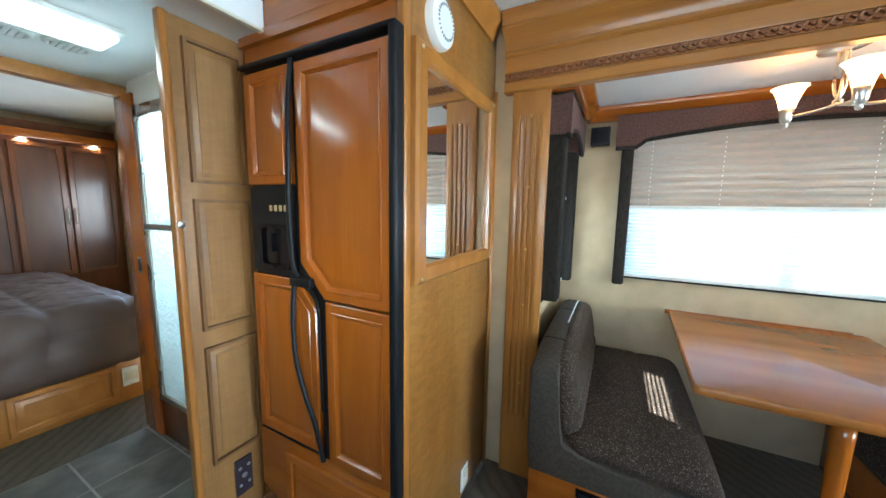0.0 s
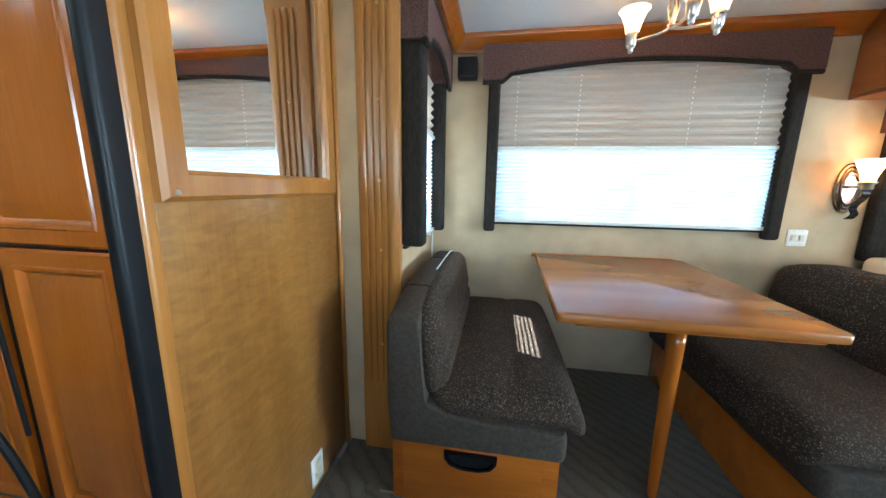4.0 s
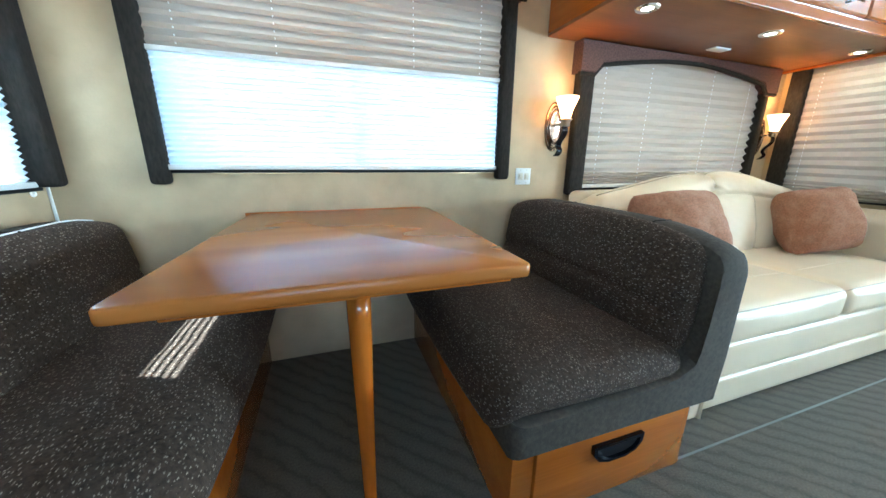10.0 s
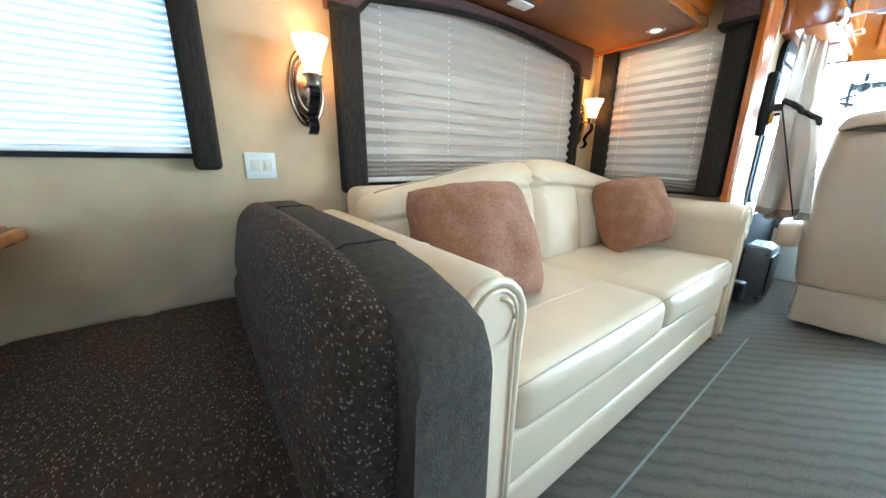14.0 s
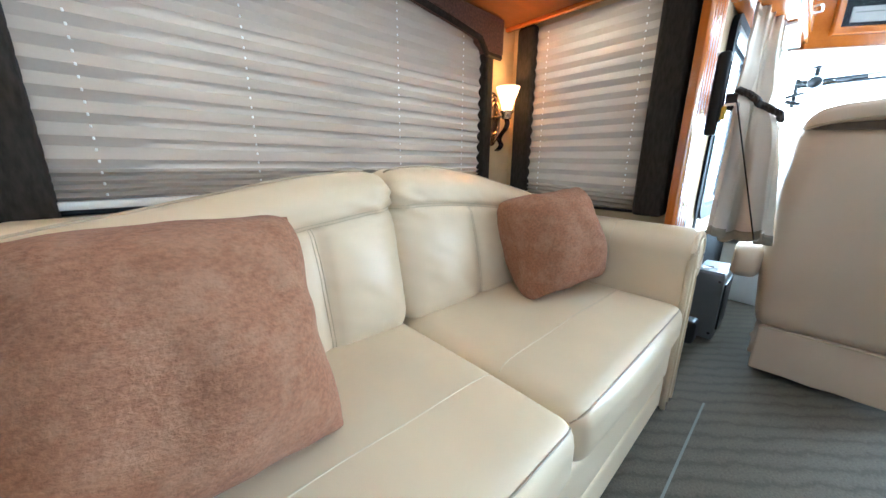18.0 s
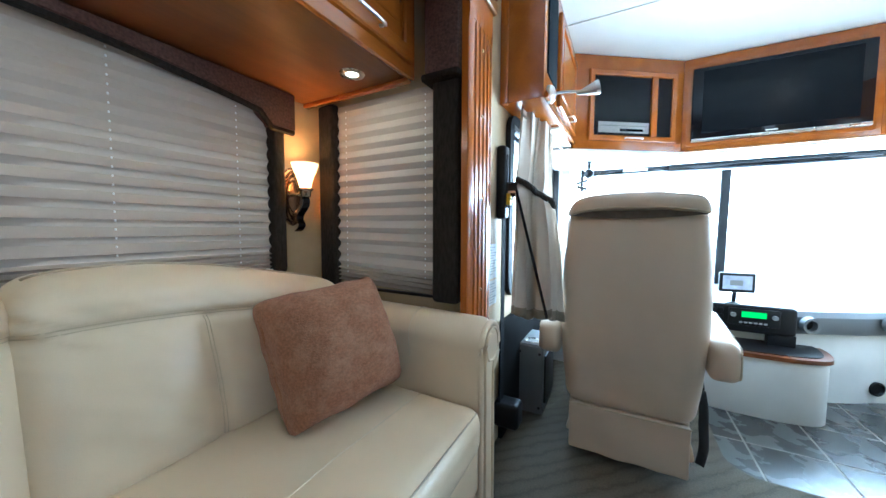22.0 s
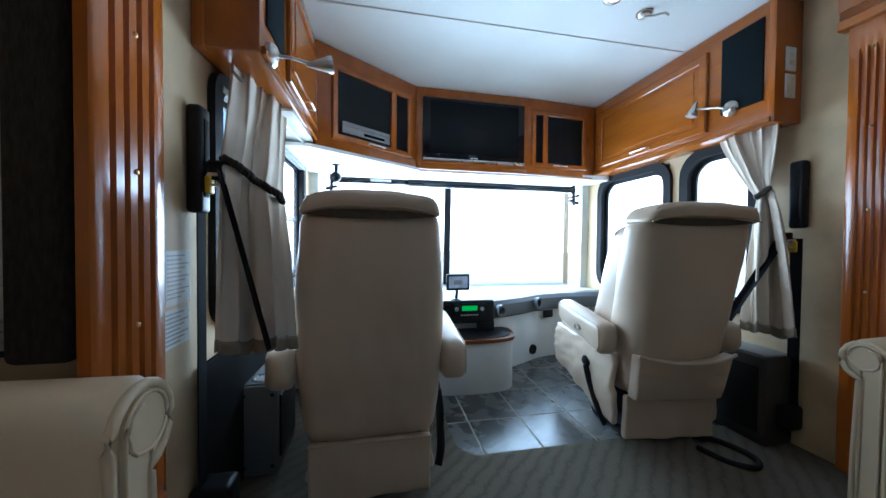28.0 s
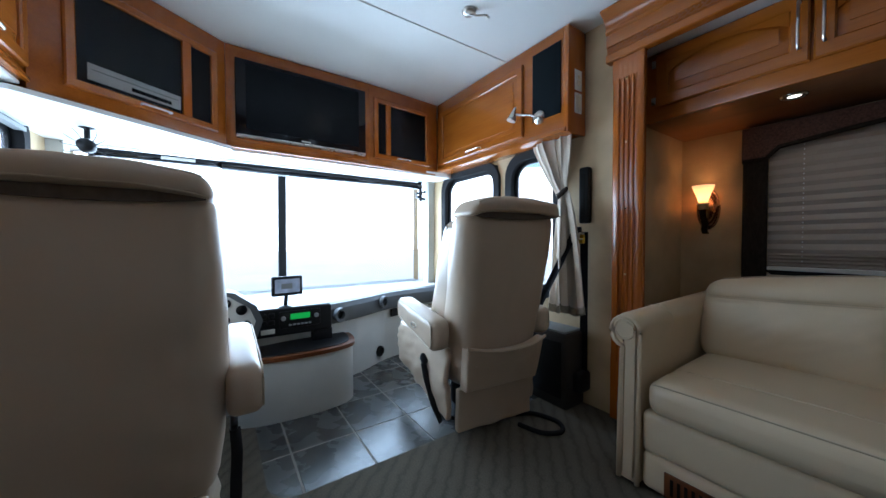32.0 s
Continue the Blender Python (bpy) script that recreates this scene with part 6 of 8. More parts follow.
sweep(bm, [(0, 0), (0.02, 0), (0.02, 0.03), (0.012, 0.045), (0, 0.045)], [lambda u, v: Vector((-0.905, 1.47 - u, 1.96 + v)), lambda u, v: Vector((-0.15, 1.47 - u, 1.96 + v))])
part("band", bm, CHERRY_X, rc)
boxpart("plinth", CHERRY_X, rc, -0.905, -0.15, 1.455, 1.49, 0.0, 0.38, 0.002)
FR = face((0, 1.455, 0), (1, 0))
dd = panel_door(rc, FR @ Matrix.Translation((-0.72, 0.06, 0)), 0.54, 0.275, CHERRY_X, 0, 0.04, None, "drawer")
bar_handle("handle", dd, FR @ Matrix.Translation((0, 0, 0.02)), -0.50, -0.42, 0.215, 0.022)
boxpart("back_fill", DARK_WOOD, rc, -0.905, -0.16, 1.50, 2.195, 0.0, 2.17, 0.0)

fr = thing("refrigerator", "four-door refrigerator with cherry wooden door panels and black trim", "refrigerator", (-0.48, 1.46, 0.38))
FP = face((0, 1.462, 0), (1, 0))


def slab(name, out, mat_, w0, w1, label="", parent=fr, m=FP):
    bm = bm_new()
    plate(bm, out, "z", w0, w1)
    return part(name, bm, mat_, parent, label, m)


slab("body", [(-0.86, 0.385), (-0.135, 0.385), (-0.135, 1.865), (-0.86, 1.865)], BLACK, 0.0, 0.012, "black refrigerator body")


def insert(out, name, label):
    """A framed wooden door insert with a raised field, following its outline."""
    cu, cv = sum(p[0] for p in out) / len(out), sum(p[1] for p in out) / len(out)
    n = len(out)

    def shr(d2):
        res = []
        for k in range(n):
            p, q, r = Vector(out[k - 1]), Vector(out[k]), Vector(out[(k + 1) % n])
            e, f = (q - p).normalized(), (r - q).normalized()
            n1, n2 = Vector((-e.y, e.x)), Vector((-f.y, f.x))
            if n1.dot(Vector((cu, cv)) - q) < 0:
                n1, n2 = -n1, -n2
            b = (n1 + n2) / (1 + n1.dot(n2))
            res.append((q.x + b.x * d2, q.y + b.y * d2))
        return res
    bm = bm_new()
    rows = [[bm.verts.new((u, v, w)) for u, v in shr(d2)] for d2, w in ((0.0, 0.012), (0.0, 0.026), (0.005, 0.031), (0.032, 0.031), (0.035, 0.034), (0.041, 0.033), (0.045, 0.027), (0.050, 0.022))]
    for a, b in zip(rows, rows[1:]):
        for k in range(n):
            bm.faces.new((a[k], a[(k + 1) % n], b[(k + 1) % n], b[k]))
    bmesh.ops.recalc_face_normals(bm, faces=bm.faces[:])
    d = part(name, bm, CHERRY_Z, fr, label, FP)
    bm = bm_new()
    rows = [[bm.verts.new((u, v, w)) for u, v in shr(d2)] for d2, w in ((0.050, 0.022), (0.052, 0.021), (0.056, 0.0225), (0.078, 0.030), (0.082, 0.031))]
    for a, b in zip(rows, rows[1:]):
        for k in range(n):
            bm.faces.new((a[k], a[(k + 1) % n], b[(k + 1) % n], b[k]))
    bm.faces.new(rows[-1])
    bmesh.ops.recalc_face_normals(bm, faces=bm.faces[:])
    part("panel", bm, CHERRY_Z, d, "", FP)
    return d


insert([(-0.860, 1.435), (-0.606, 1.435), (-0.606, 1.848), (-0.860, 1.848)], "door", "small upper wooden freezer door")
insert([(-0.860, 0.415), (-0.50, 0.415), (-0.50, 0.98), (-0.60, 1.085), (-0.860, 1.085)], "door", "lower wooden freezer door")
insert([(-0.575, 1.15), (-0.455, 1.025), (-0.165, 1.025), (-0.165, 1.845), (-0.575, 1.845)], "door", "tall upper wooden refrigerator door with a cut corner")
insert([(-0.455, 0.395), (-0.165, 0.395), (-0.165, 1.018), (-0.455, 1.018)], "door", "lower wooden refrigerator door")
# black trims
for n_, b in (("top_trim", (-0.862, -0.13, 1.856, 1.872)), ("side_trim", (-0.160, -0.128, 0.38, 1.872))):
    bm = bm_new()
    pad(bm, b[0], b[1], b[2], b[3], 0.0, 0.052, 0.012, 0, 4)
    part(n_, bm, BLACK, fr, "black plastic trim", FP)
bm = bm_new()
tube(bm, arc([(-0.585, 1.86, 0.03), (-0.590, 1.70, 0.045), (-0.588, 1.55, 0.052), (-0.60, 1.40, 0.05), (-0.592, 1.22, 0.052), (-0.585, 1.12, 0.045), (-0.52, 1.06, 0.04)], 6), 0.0105, 8, 0.8)
part("upper_handle", bm, BLACK, fr, "long curved black handle", FP)
bm = bm_new()
tube(bm, arc([(-0.60, 1.07, 0.04), (-0.595, 0.95, 0.055), (-0.575, 0.80, 0.065), (-0.53, 0.66, 0.065), (-0.495, 0.55, 0.055), (-0.475, 0.40, 0.04)], 6), 0.0105, 8, 0.8)
part("lower_handle", bm, BLACK, fr, "long curved black handle", FP)
bm = bm_new()
tube(bm, arc([(-0.52, 1.06, 0.035), (-0.48, 1.00, 0.04), (-0.475, 0.85, 0.04), (-0.475, 0.60, 0.035)], 6), 0.006, 8, 0.7)
box(bm, -0.61, -0.50, 1.065, 1.10, 0.03, 0.055, 0.006)
part("handle_bracket", bm, BLACK, fr, "black handle bracket", FP)
# dispenser
dp = slab("dispenser", [(-0.860, 1.095), (-0.606, 1.095), (-0.606, 1.425), (-0.860, 1.425)], BLACK, 0.012, 0.022, "black ice and water dispenser")
bm = bm_new()
ring(bm, rounded(-0.80, -0.625, 1.115, 1.285, 0.02), rounded(-0.785, -0.64, 1.13, 1.272, 0.02), "z", 0.020, 0.036)
part("hood", bm, BLACK_GLOSS, dp, "", FP)
bm = bm_new()
box(bm, -0.785, -0.64, 1.130, 1.27, 0.0225, 0.025)
part("niche", bm, BLACK_GLOSS, dp, "", FP)
bm = bm_new()
box(bm, -0.735, -0.72, 1.18, 1.25, 0.026, 0.040, 0.003)
part("spout_lever", bm, BLACK_GLOSS, dp, "", FP)
GOLD = mat("pale_gold_button", (0.55, 0.42, 0.2), 0.35, 0.5)
for i in range(4):
    bm = bm_new()
    box(bm, -0.745 + i * 0.028, -0.730 + i * 0.028, 1.335, 1.358, 0.021, 0.026, 0.003)
    part("button", bm, GOLD, dp, "small pale button", FP)

# mirror, smoke alarm and outlet on the cabinet's side
MS = face((-0.12, 0, 0), (0, 1))
mr = thing("wall_mirror", "mirror in a light wooden frame on the cabinet side", "mirror", (-0.11, 1.8, 1.115))
bm = bm_new()
fr_b = frame_bm(0.67, 0.735, 0.062, 0.026, 0.010)
part("frame", fr_b, TRIM_WOOD, mr, "moulded light wooden frame", MS @ Matrix.Translation((1.475, 1.112, 0)))
bm.free()
bm = bm_new()
box(bm, 1.53, 2.09, 1.165, 1.795, 0.004, 0.010)
part("glass", bm, MIRROR, mr, "silvered mirror glass", MS)
for u, v in ((1.50, 1.13), (2.12, 1.13), (1.50, 1.825), (2.12, 1.825)):
    bm = bm_new()
    lathe(bm, [(0.006, 0.026), (0.005, 0.029), (0.002, 0.030)], (u, v, 0), n=10)
    part("screw", bm, CHROME, mr, "", MS)
sm = thing("smoke_alarm", "round white smoke alarm on the cabinet side", "smoke alarm", (-0.10, 1.625, 1.95))
bm = bm_new()
lathe(bm, [(0.078, 0), (0.078, 0.012), (0.072, 0.026), (0.058, 0.034), (0.03, 0.036), (0.002, 0.036)], (1.625, 1.945, 0), n=36)
part("case", bm, WHITE_PLASTIC, sm, "", MS)
for i in range(26):
    a = 2 * math.pi * i / 26
    bm = bm_new()
    box(bm, -0.004, 0.004, -0.0022, 0.0022, 0, 0.003)
    part("slot", bm, GREY_PLASTIC, sm, "", MS @ Matrix.Translation((1.625 + 0.05 * math.cos(a), 1.945 + 0.05 * math.sin(a), 0.034)) @ Matrix.Rotation(a, 4, "Z"))
switch_plate(MS @ Matrix.Translation((1.90, 0.03, 0)), 0.075, 0.115, [(0.0375, 0.034, 0.03, 0.03), (0.0375, 0.08, 0.03, 0.03)], "white power outlet low on the cabinet side", "power_outlet")
bm = bm_new()
tube(bm, [(-0.105, 2.172, 0.0), (-0.105, 2.172, 1.9)], 0.009, 8)
tagged(part("trim_corner_bead", bm, TRIM_WOOD), "slim wooden corner bead beside the cabinet", "trim", kind="structure")

# ---- pantry door and shower ----
pn = thing("pantry_cabinet", "tall light wooden cabinet front with three raised panels", "cabinet", (-0.93, 1.35, 0))
PM = face((-0.925, 1.205, 0), (0, 1))
boxpart("carcass", PANTRY_WOOD, pn, -0.955, -0.932, 1.205, 1.50, 0.0, 1.992, 0.002)
bm = bm_new()
pad(bm, -0.004, 0.020, 0.0, 1.992, -0.03, 0.008, 0.006, 0, 3)
part("edge_strip", bm, TRIM_WOOD, pn, "rounded wooden edge strip", PM)
for v0, v1 in ((1.435, 1.93), (0.875, 1.375), (0.313, 0.805)):
    bm = bm_new()
    ring(bm, [(0.06, v0), (0.262, v0), (0.262, v1), (0.06, v1)], [(0.072, v0 + 0.012), (0.25, v0 + 0.012), (0.25, v1 - 0.012), (0.072, v1 - 0.012)], "z", -0.006, 0.012)
    p = part("panel_moulding", bm, PANTRY_SHADE, pn, "moulding with its shading lines put into a darker tone", PM)
    bm = bm_new()
    raised(bm, [(0.072, v0 + 0.012), (0.25, v0 + 0.012), (0.25, v1 - 0.012), (0.072, v1 - 0.012)], -0.012, 0.003, 0.026)
    part("panel", bm, PANTRY_WOOD, p, "", PM)
bm = bm_new()
lathe(bm, [(0.013, -0.0), (0.012, 0.006), (0.004, 0.009)], (0.012, 1.285, 0.008), n=14)
part("latch", bm, CHROME, pn, "small chrome latch", PM)
cp = thing("control_panel", "small dark control panel low on the pantry front", "control panel", (-0.92, 1.38, 0.18))
bm = bm_new()
box(bm, 0.140, 0.212, 0.10, 0.265, -0.006, 0.004, 0.003)
part("plate", bm, mat("plum_plastic", (0.03, 0.018, 0.028), 0.4), cp, "", PM)
for u, v, r in ((0.158, 0.225, 0.008), (0.195, 0.225, 0.008), (0.176, 0.185, 0.012), (0.158, 0.145, 0.007), (0.195, 0.145, 0.007)):
    bm = bm_new()
    lathe(bm, [(r, 0.003), (r * 0.9, 0.007), (0.001, 0.007)], (u, v, 0), n=12)
    part("button", bm, GREY_PLASTIC, cp, "", PM)

SH = face((0, 1.45, 0), (1, 0))
sh = thing("shower_door", "shower door with textured glass in a bright metal frame", "shower door", (-1.4, 1.46, 0))
slabs = [("wood_base", (-1.84, -0.96, 0.0, 0.235), DARK_WOOD, "brown wooden shower base"), ("textured_glass", (-1.79, -0.99, 0.27, 1.22), STEEL_WHITE, "textured obscured glass"),
         ("clear_glass", (-1.79, -0.99, 1.25, 1.80), STEEL_WHITE, "pale obscured glass"), ("top_panel", (-1.89, -0.96, 1.862, 1.992), WHITE_PLASTIC, "white panel above the shower door")]
for nm, (a, b, c, d), m_, lb in slabs:
    bm = bm_new()
    box(bm, a, b, c, d, -0.012, 0.0, 0.002)
    part(nm, bm, m_, sh, lb, SH)
for a, b, c, d in ((-1.83, -1.79, 0.235, 1.86), (-0.99, -0.95, 0.235, 1.86), (-1.83, -0.95, 0.235, 0.27), (-1.83, -0.95, 1.22, 1.25), (-1.83, -0.95, 1.80, 1.86)):
    bm = bm_new()
    box(bm, a, b, c, d, -0.012, 0.012, 0.003)
    part("metal_rail", bm, CHROME, sh, "bright metal rail", SH)
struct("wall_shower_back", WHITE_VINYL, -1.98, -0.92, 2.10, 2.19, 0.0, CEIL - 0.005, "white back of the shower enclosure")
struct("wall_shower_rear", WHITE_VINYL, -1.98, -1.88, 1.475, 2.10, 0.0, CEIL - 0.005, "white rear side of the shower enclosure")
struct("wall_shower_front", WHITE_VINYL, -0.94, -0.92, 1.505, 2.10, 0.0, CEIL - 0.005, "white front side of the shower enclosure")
# lamp added inside the enclosure to brighten the glass; no skylight is built
lamp("shower_glass_lamp", "AREA", 3.8, (0.95, 0.98, 1.0), look((-1.4, 1.8, 2.15), (-1.4, 1.801, 0)), size=0.5, size_y=0.4)

# ---- bedroom beyond the hall ----
struct("door_jamb", CHERRY_Z, -2.04, -1.834, 1.437, 1.474, 0.0, 1.928, "cherry wooden door jamb with a pocket-door latch", "door frame", 0.003)
struct("wall_bedroom_return", VINYL, -2.04, -2.0, 1.476, 1.56, 0.0, 1.95, "vinyl return beside the bedroom opening")
struct("trim_header", TRIM_WOOD_X, -2.06, -1.99, Y_P, 1.56, 1.930, 1.99, "light wooden header over the bedroom opening", "trim", 0.006)
struct("wall_bedroom_header", WHITE_VINYL, -2.05, -2.01, Y_P, Y_D, 1.95, CEIL, "white wall above the bedroom opening")
struct("wall_bedroom_side", VINYL, -2.05, -2.01, 1.56, Y_D, 0.0, 1.95, "vinyl wall beside the bedroom opening")
la = thing("pocket_latch", "brass-edged black pocket-door latch in the jamb", "latch", (-1.90, 1.437, 1.03))
boxpart("plate", CHROME, la, -1.925, -1.885, 1.433, 1.438, 0.970, 1.060, 0.002)
boxpart("recess", BLACK, la, -1.917, -1.893, 1.431, 1.434, 0.980, 1.050, 0.001)
bd = thing("bed", "bed with a quilted brown cover on a wooden drawer base", "bed", (-3.4, 0.7, 0))
boxpart("base", TRIM_WOOD_X, bd, -4.3, -2.47, -0.35, 1.62, 0.0, 0.34, 0.004, "light wooden bed base")
BM = face((-2.47, 0.0, 0), (0, 1))
panel_door(bd, BM @ Matrix.Translation((0.99, 0.035, 0)), 0.46, 0.24, TRIM_WOOD_X, 0, 0.035, None, "drawer")
panel_door(bd, BM @ Matrix.Translation((0.50, 0.035, 0)), 0.46, 0.24, TRIM_WOOD_X, 0, 0.035, None, "drawer")
bm = bm_new()


def quilted(p):
    q = p.copy()
    bx, by = (p.x + 2.4) / 0.34, (p.y - 0.1) / 0.36
    ridge = 0.036 * min(abs(math.sin(math.pi * bx)) ** 0.28, abs(math.sin(math.pi * by)) ** 0.28)
    q.z += (ridge - 0.04 + 0.012 * noise.noise(Vector((p.x * 9, p.y * 7, 1))) + 0.006 * noise.noise(Vector((p.x * 22, p.y * 17, 4)))) * max(0.0, min(1.0, (p.z - 0.45) / 0.2))
    if p.x > -2.6:
        q.x += 0.016 * noise.noise(Vector((p.y * 6, p.z * 8, 0))) + 0.026 * abs(math.sin(math.pi * (by + (0.6 - p.z) * 0.5))) ** 0.45 - 0.02
    return q


pad(bm, -4.3, -2.40, -0.40, 1.64, 0.27, 0.735, 0.10, 0.0, 130, quilted)
part("quilt", bm, QUILT, bd, "brown quilted satin cover")
switch_plate(BM @ Matrix.Translation((1.475, 0.11, 0.004)), 0.085, 0.13, [(0.042, 0.065, 0.05, 0.05)], "white outlet plate on the bed base", "power_outlet")
wd = thing("wardrobe", "row of cherry wardrobe doors with arched mirrors", "wardrobe", (-4.4, 1.0, 0.6))
boxpart("carcass", DARK_WOOD, wd, -4.68, -4.42, -0.38, 2.19, 0.0, 2.10, 0.003)
boxpart("cornice", CHERRY_Y, wd, -4.46, -4.36, -0.38, 2.19, 1.94, 2.02, 0.01)
DARK_GLOSS = wood("dark_gloss_cherry", (0.13, 0.045, 0.014), (0.08, 0.027, 0.009), "z", 0.38, 0.15)
WM = face((-4.42, 0, 0), (0, 1))
for i in range(7):
    u0 = -0.32 + i * 0.355
    d = part("door", frame_bm(0.34, 1.28, 0.045, 0.022), DARK_WOOD, wd, "dark cherry wardrobe door", WM @ Matrix.Translation((u0, 0.63, 0)))
    bm = bm_new()
    plate(bm, [(u, v) for u, v in arched(u0 + 0.035, u0 + 0.305, 0.67, 1.865, 0.06)], "z", 0.004, 0.012)
    part("mirror_panel", bm, MIRROR if i < 3 else DARK_GLOSS, d, "arched mirror panel" if i < 3 else "arched dark cherry panel", WM)
    bar_handle("handle", d, WM @ Matrix.Translation((0, 0, 0.022)), 1.15, 1.29, u0 + (0.32 if i % 2 else 0.02), 0.02, CHROME, True)
for y in (1.55, 2.02):
    downlight(-4.40, y, 1.94, "small lit downlight over the wardrobe")

# ceiling fittings of the hall
fl = thing("ceiling_light", "long white fluorescent ceiling light, lit", "ceiling light", (-1.32, 0.80, HALL))
boxpart("housing", WHITE_PLASTIC, fl, -1.415, -1.225, 0.35, 1.225, HALL - 0.02, HALL - 0.001, 0.004)
bm = bm_new()
pad(bm, -1.405, -1.235, 0.37, 1.212, HALL - 0.05, HALL - 0.018, 0.014, 0, 4)
part("diffuser", bm, TUBE, fl, "lit white diffuser")
lamp("hall_tube", "AREA", 0.4, (0.97, 1.0, 0.92), look((-1.32, 0.8, HALL - 0.06), (-1.32, 0.801, 0)), size=0.16, size_y=0.8)
for x, y in ((-1.580, 1.165), (-1.605, 1.010)):
    v = thing("ceiling_vent", "round white louvred ceiling vent", "vent", (x, y, HALL), "ceiling vents")
    bm = bm_new()
    lathe(bm, [(0.070, -0.001), (0.070, -0.010), (0.056, -0.016), (0.052, -0.006)], (x, y, HALL), n=28, cap=False)
    part("ring", bm, WHITE_PLASTIC, v)
    for k in range(5):
        yy = y - 0.038 + k * 0.019
        hw = math.sqrt(max(0.0004, 0.052 ** 2 - (yy - y) ** 2))
        bm = bm_new()
        box(bm, x - hw, x + hw, yy - 0.008, yy + 0.008, HALL - 0.014, HALL - 0.010, 0.001)
        part("slat", bm, WHITE_PLASTIC, v)
    bm = bm_new()
    lathe(bm, [(0.001, -0.004), (0.054, -0.004), (0.054, -0.002)], (x, y, HALL), n=20)
    part("backing", bm, GREY_PLASTIC, v)
bm = bm_new()
box(bm, -0.772, -0.745, 0.0, 1.46, HALL - 0.012, HALL - 0.001, 0.003)
tagged(part("trim_ceiling_track", bm, CREAM_PLASTIC), "slim beige track across the hall ceiling", "trim", kind="structure")


# ---- cab seats ----
def captain_seat(label, m, pocket, recline):
    """A leather captain's seat facing +x in its own frame, its rear skirt at x = 0."""
    t = thing("captain_seat", label, "seat", m.translation, "captain's seats")
    g = TAUPE

    def P(name, bm, mat_=g, label2="", parent=None):
        return part(name, bm, mat_, parent or t, label2, m)
    # back shell: wide shoulders, slightly narrower foot, leaning back a little

    def bend(p):
        q = p.copy()
        k = (p.z - 0.24) / 0.90
        q.x *= 1 + (1.1 if pocket else 0.3) * max(0.0, 1 - k)
        q.x += 0.035 * math.sin(math.pi * min(1, max(0, k))) * -0.6 - recline * k
        q.y *= 0.83 + 0.22 * min(1.0, max(0.0, k)) ** 0.7 if pocket else 0.90 + 0.13 * math.sin(math.pi * min(1, max(0.0, 0.12 + 0.70 * k)))
        if p.z > 1.06:
            q.y *= 1 - 0.05 * ((p.z - 1.06) / 0.10) ** 2
        if pocket and p.z > 0.92:
            q.y *= 1 - 0.075 * ((p.z - 0.92) / 0.24) ** 2
        q.x += 0.009 * noise.noise(Vector((p.y * 6, p.z * 4, 1.0))) + 0.010 * max(0.0, 1 - k) ** 1.5 * noise.noise(Vector((p.y * 14, p.z * 11, 4.0)))
        q.y += 0.004 * noise.noise(Vector((p.z * 9, p.y * 3, 7.0)))
        return q
    bm = bm_new()
    pad(bm, 0.0, 0.15, -0.255, 0.255, 0.235, 1.125, 0.062, 0.012, 28, bend)
    P("backrest", bm, g, "stone leather backrest")
    # dark plate that draws the shadow under the overhanging cap
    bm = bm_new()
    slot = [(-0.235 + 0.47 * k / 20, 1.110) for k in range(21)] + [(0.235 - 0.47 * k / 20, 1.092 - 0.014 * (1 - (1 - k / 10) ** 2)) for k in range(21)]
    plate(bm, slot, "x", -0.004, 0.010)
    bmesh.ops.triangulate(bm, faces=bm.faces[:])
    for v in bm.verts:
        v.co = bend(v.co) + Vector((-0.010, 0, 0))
    P("roll_shadow", bm, ROLL_SHADE, "dark plate with the shadow under the top roll in its colour")
    bm = bm_new()

    def cap(p):
        q = bend(p)
        if p.z < 1.12:
            q.z += 0.010 * (1 - (p.y / 0.262) ** 2)
        q.z -= 0.020 * (abs(p.y) / 0.25) ** 4
        q.z += 0.006 * noise.noise(Vector((p.y * 9, p.x * 9, 5.0)))
        return q
    pad(bm, -0.030, 0.165, -0.256, 0.256, 1.104, 1.178, 0.028, 0.010, 18, cap)
    cp = P("head_roll", bm, g, "stone leather top roll with a seam")
    for px, pz in ((-0.032, 1.112), (-0.020, 1.170)):
        bm = bm_new()
        tube(bm, [cap(Vector((px, -0.245 + 0.035 * i, pz))) for i in range(15)], 0.0038, 6)
        P("cap_piping", bm, PIPING, "", cp)

    def bolster(p):
        q = bend(p)
        k = max(0.0, (p.z - 0.45) / 0.67)
        q.y *= 1.0 - 0.05 * k
        q.x -= 0.05 * max(0.0, 1 - (p.y / 0.17) ** 2) * (1 if p.x > 0.15 else 0)
        return q
    bm = bm_new()
    pad(bm, 0.05, 0.25, -0.250, 0.250, 0.45, 1.085, 0.055, 0.012, 14, bolster)
    P("back_cushion", bm, g, "stone leather back cushion with side bolsters")
    for sy in (-1, 1):
        bm = bm_new()
        tube(bm, [bolster(Vector((0.190, sy * 0.250, z))) for z in [0.50 + 0.04 * i for i in range(15)]], 0.0045, 6)
        P("bolster_piping", bm, PIPING, "piped bolster seam")
    for sy in (-1, 1):
        bm = bm_new()
        tube(bm, [bend(Vector((0.100, sy * 0.254, z))) for z in [0.26 + 0.06 * i for i in range(14)]], 0.0045, 6)
        P("piping", bm, PIPING, "darker piped seam")
    # skirt at the rear and sides
    bm = bm_new()

    def skirt(p):
        q = p.copy()
        q.x += 0.014 * noise.noise(Vector((p.y * 9, p.z * 6, 2)))
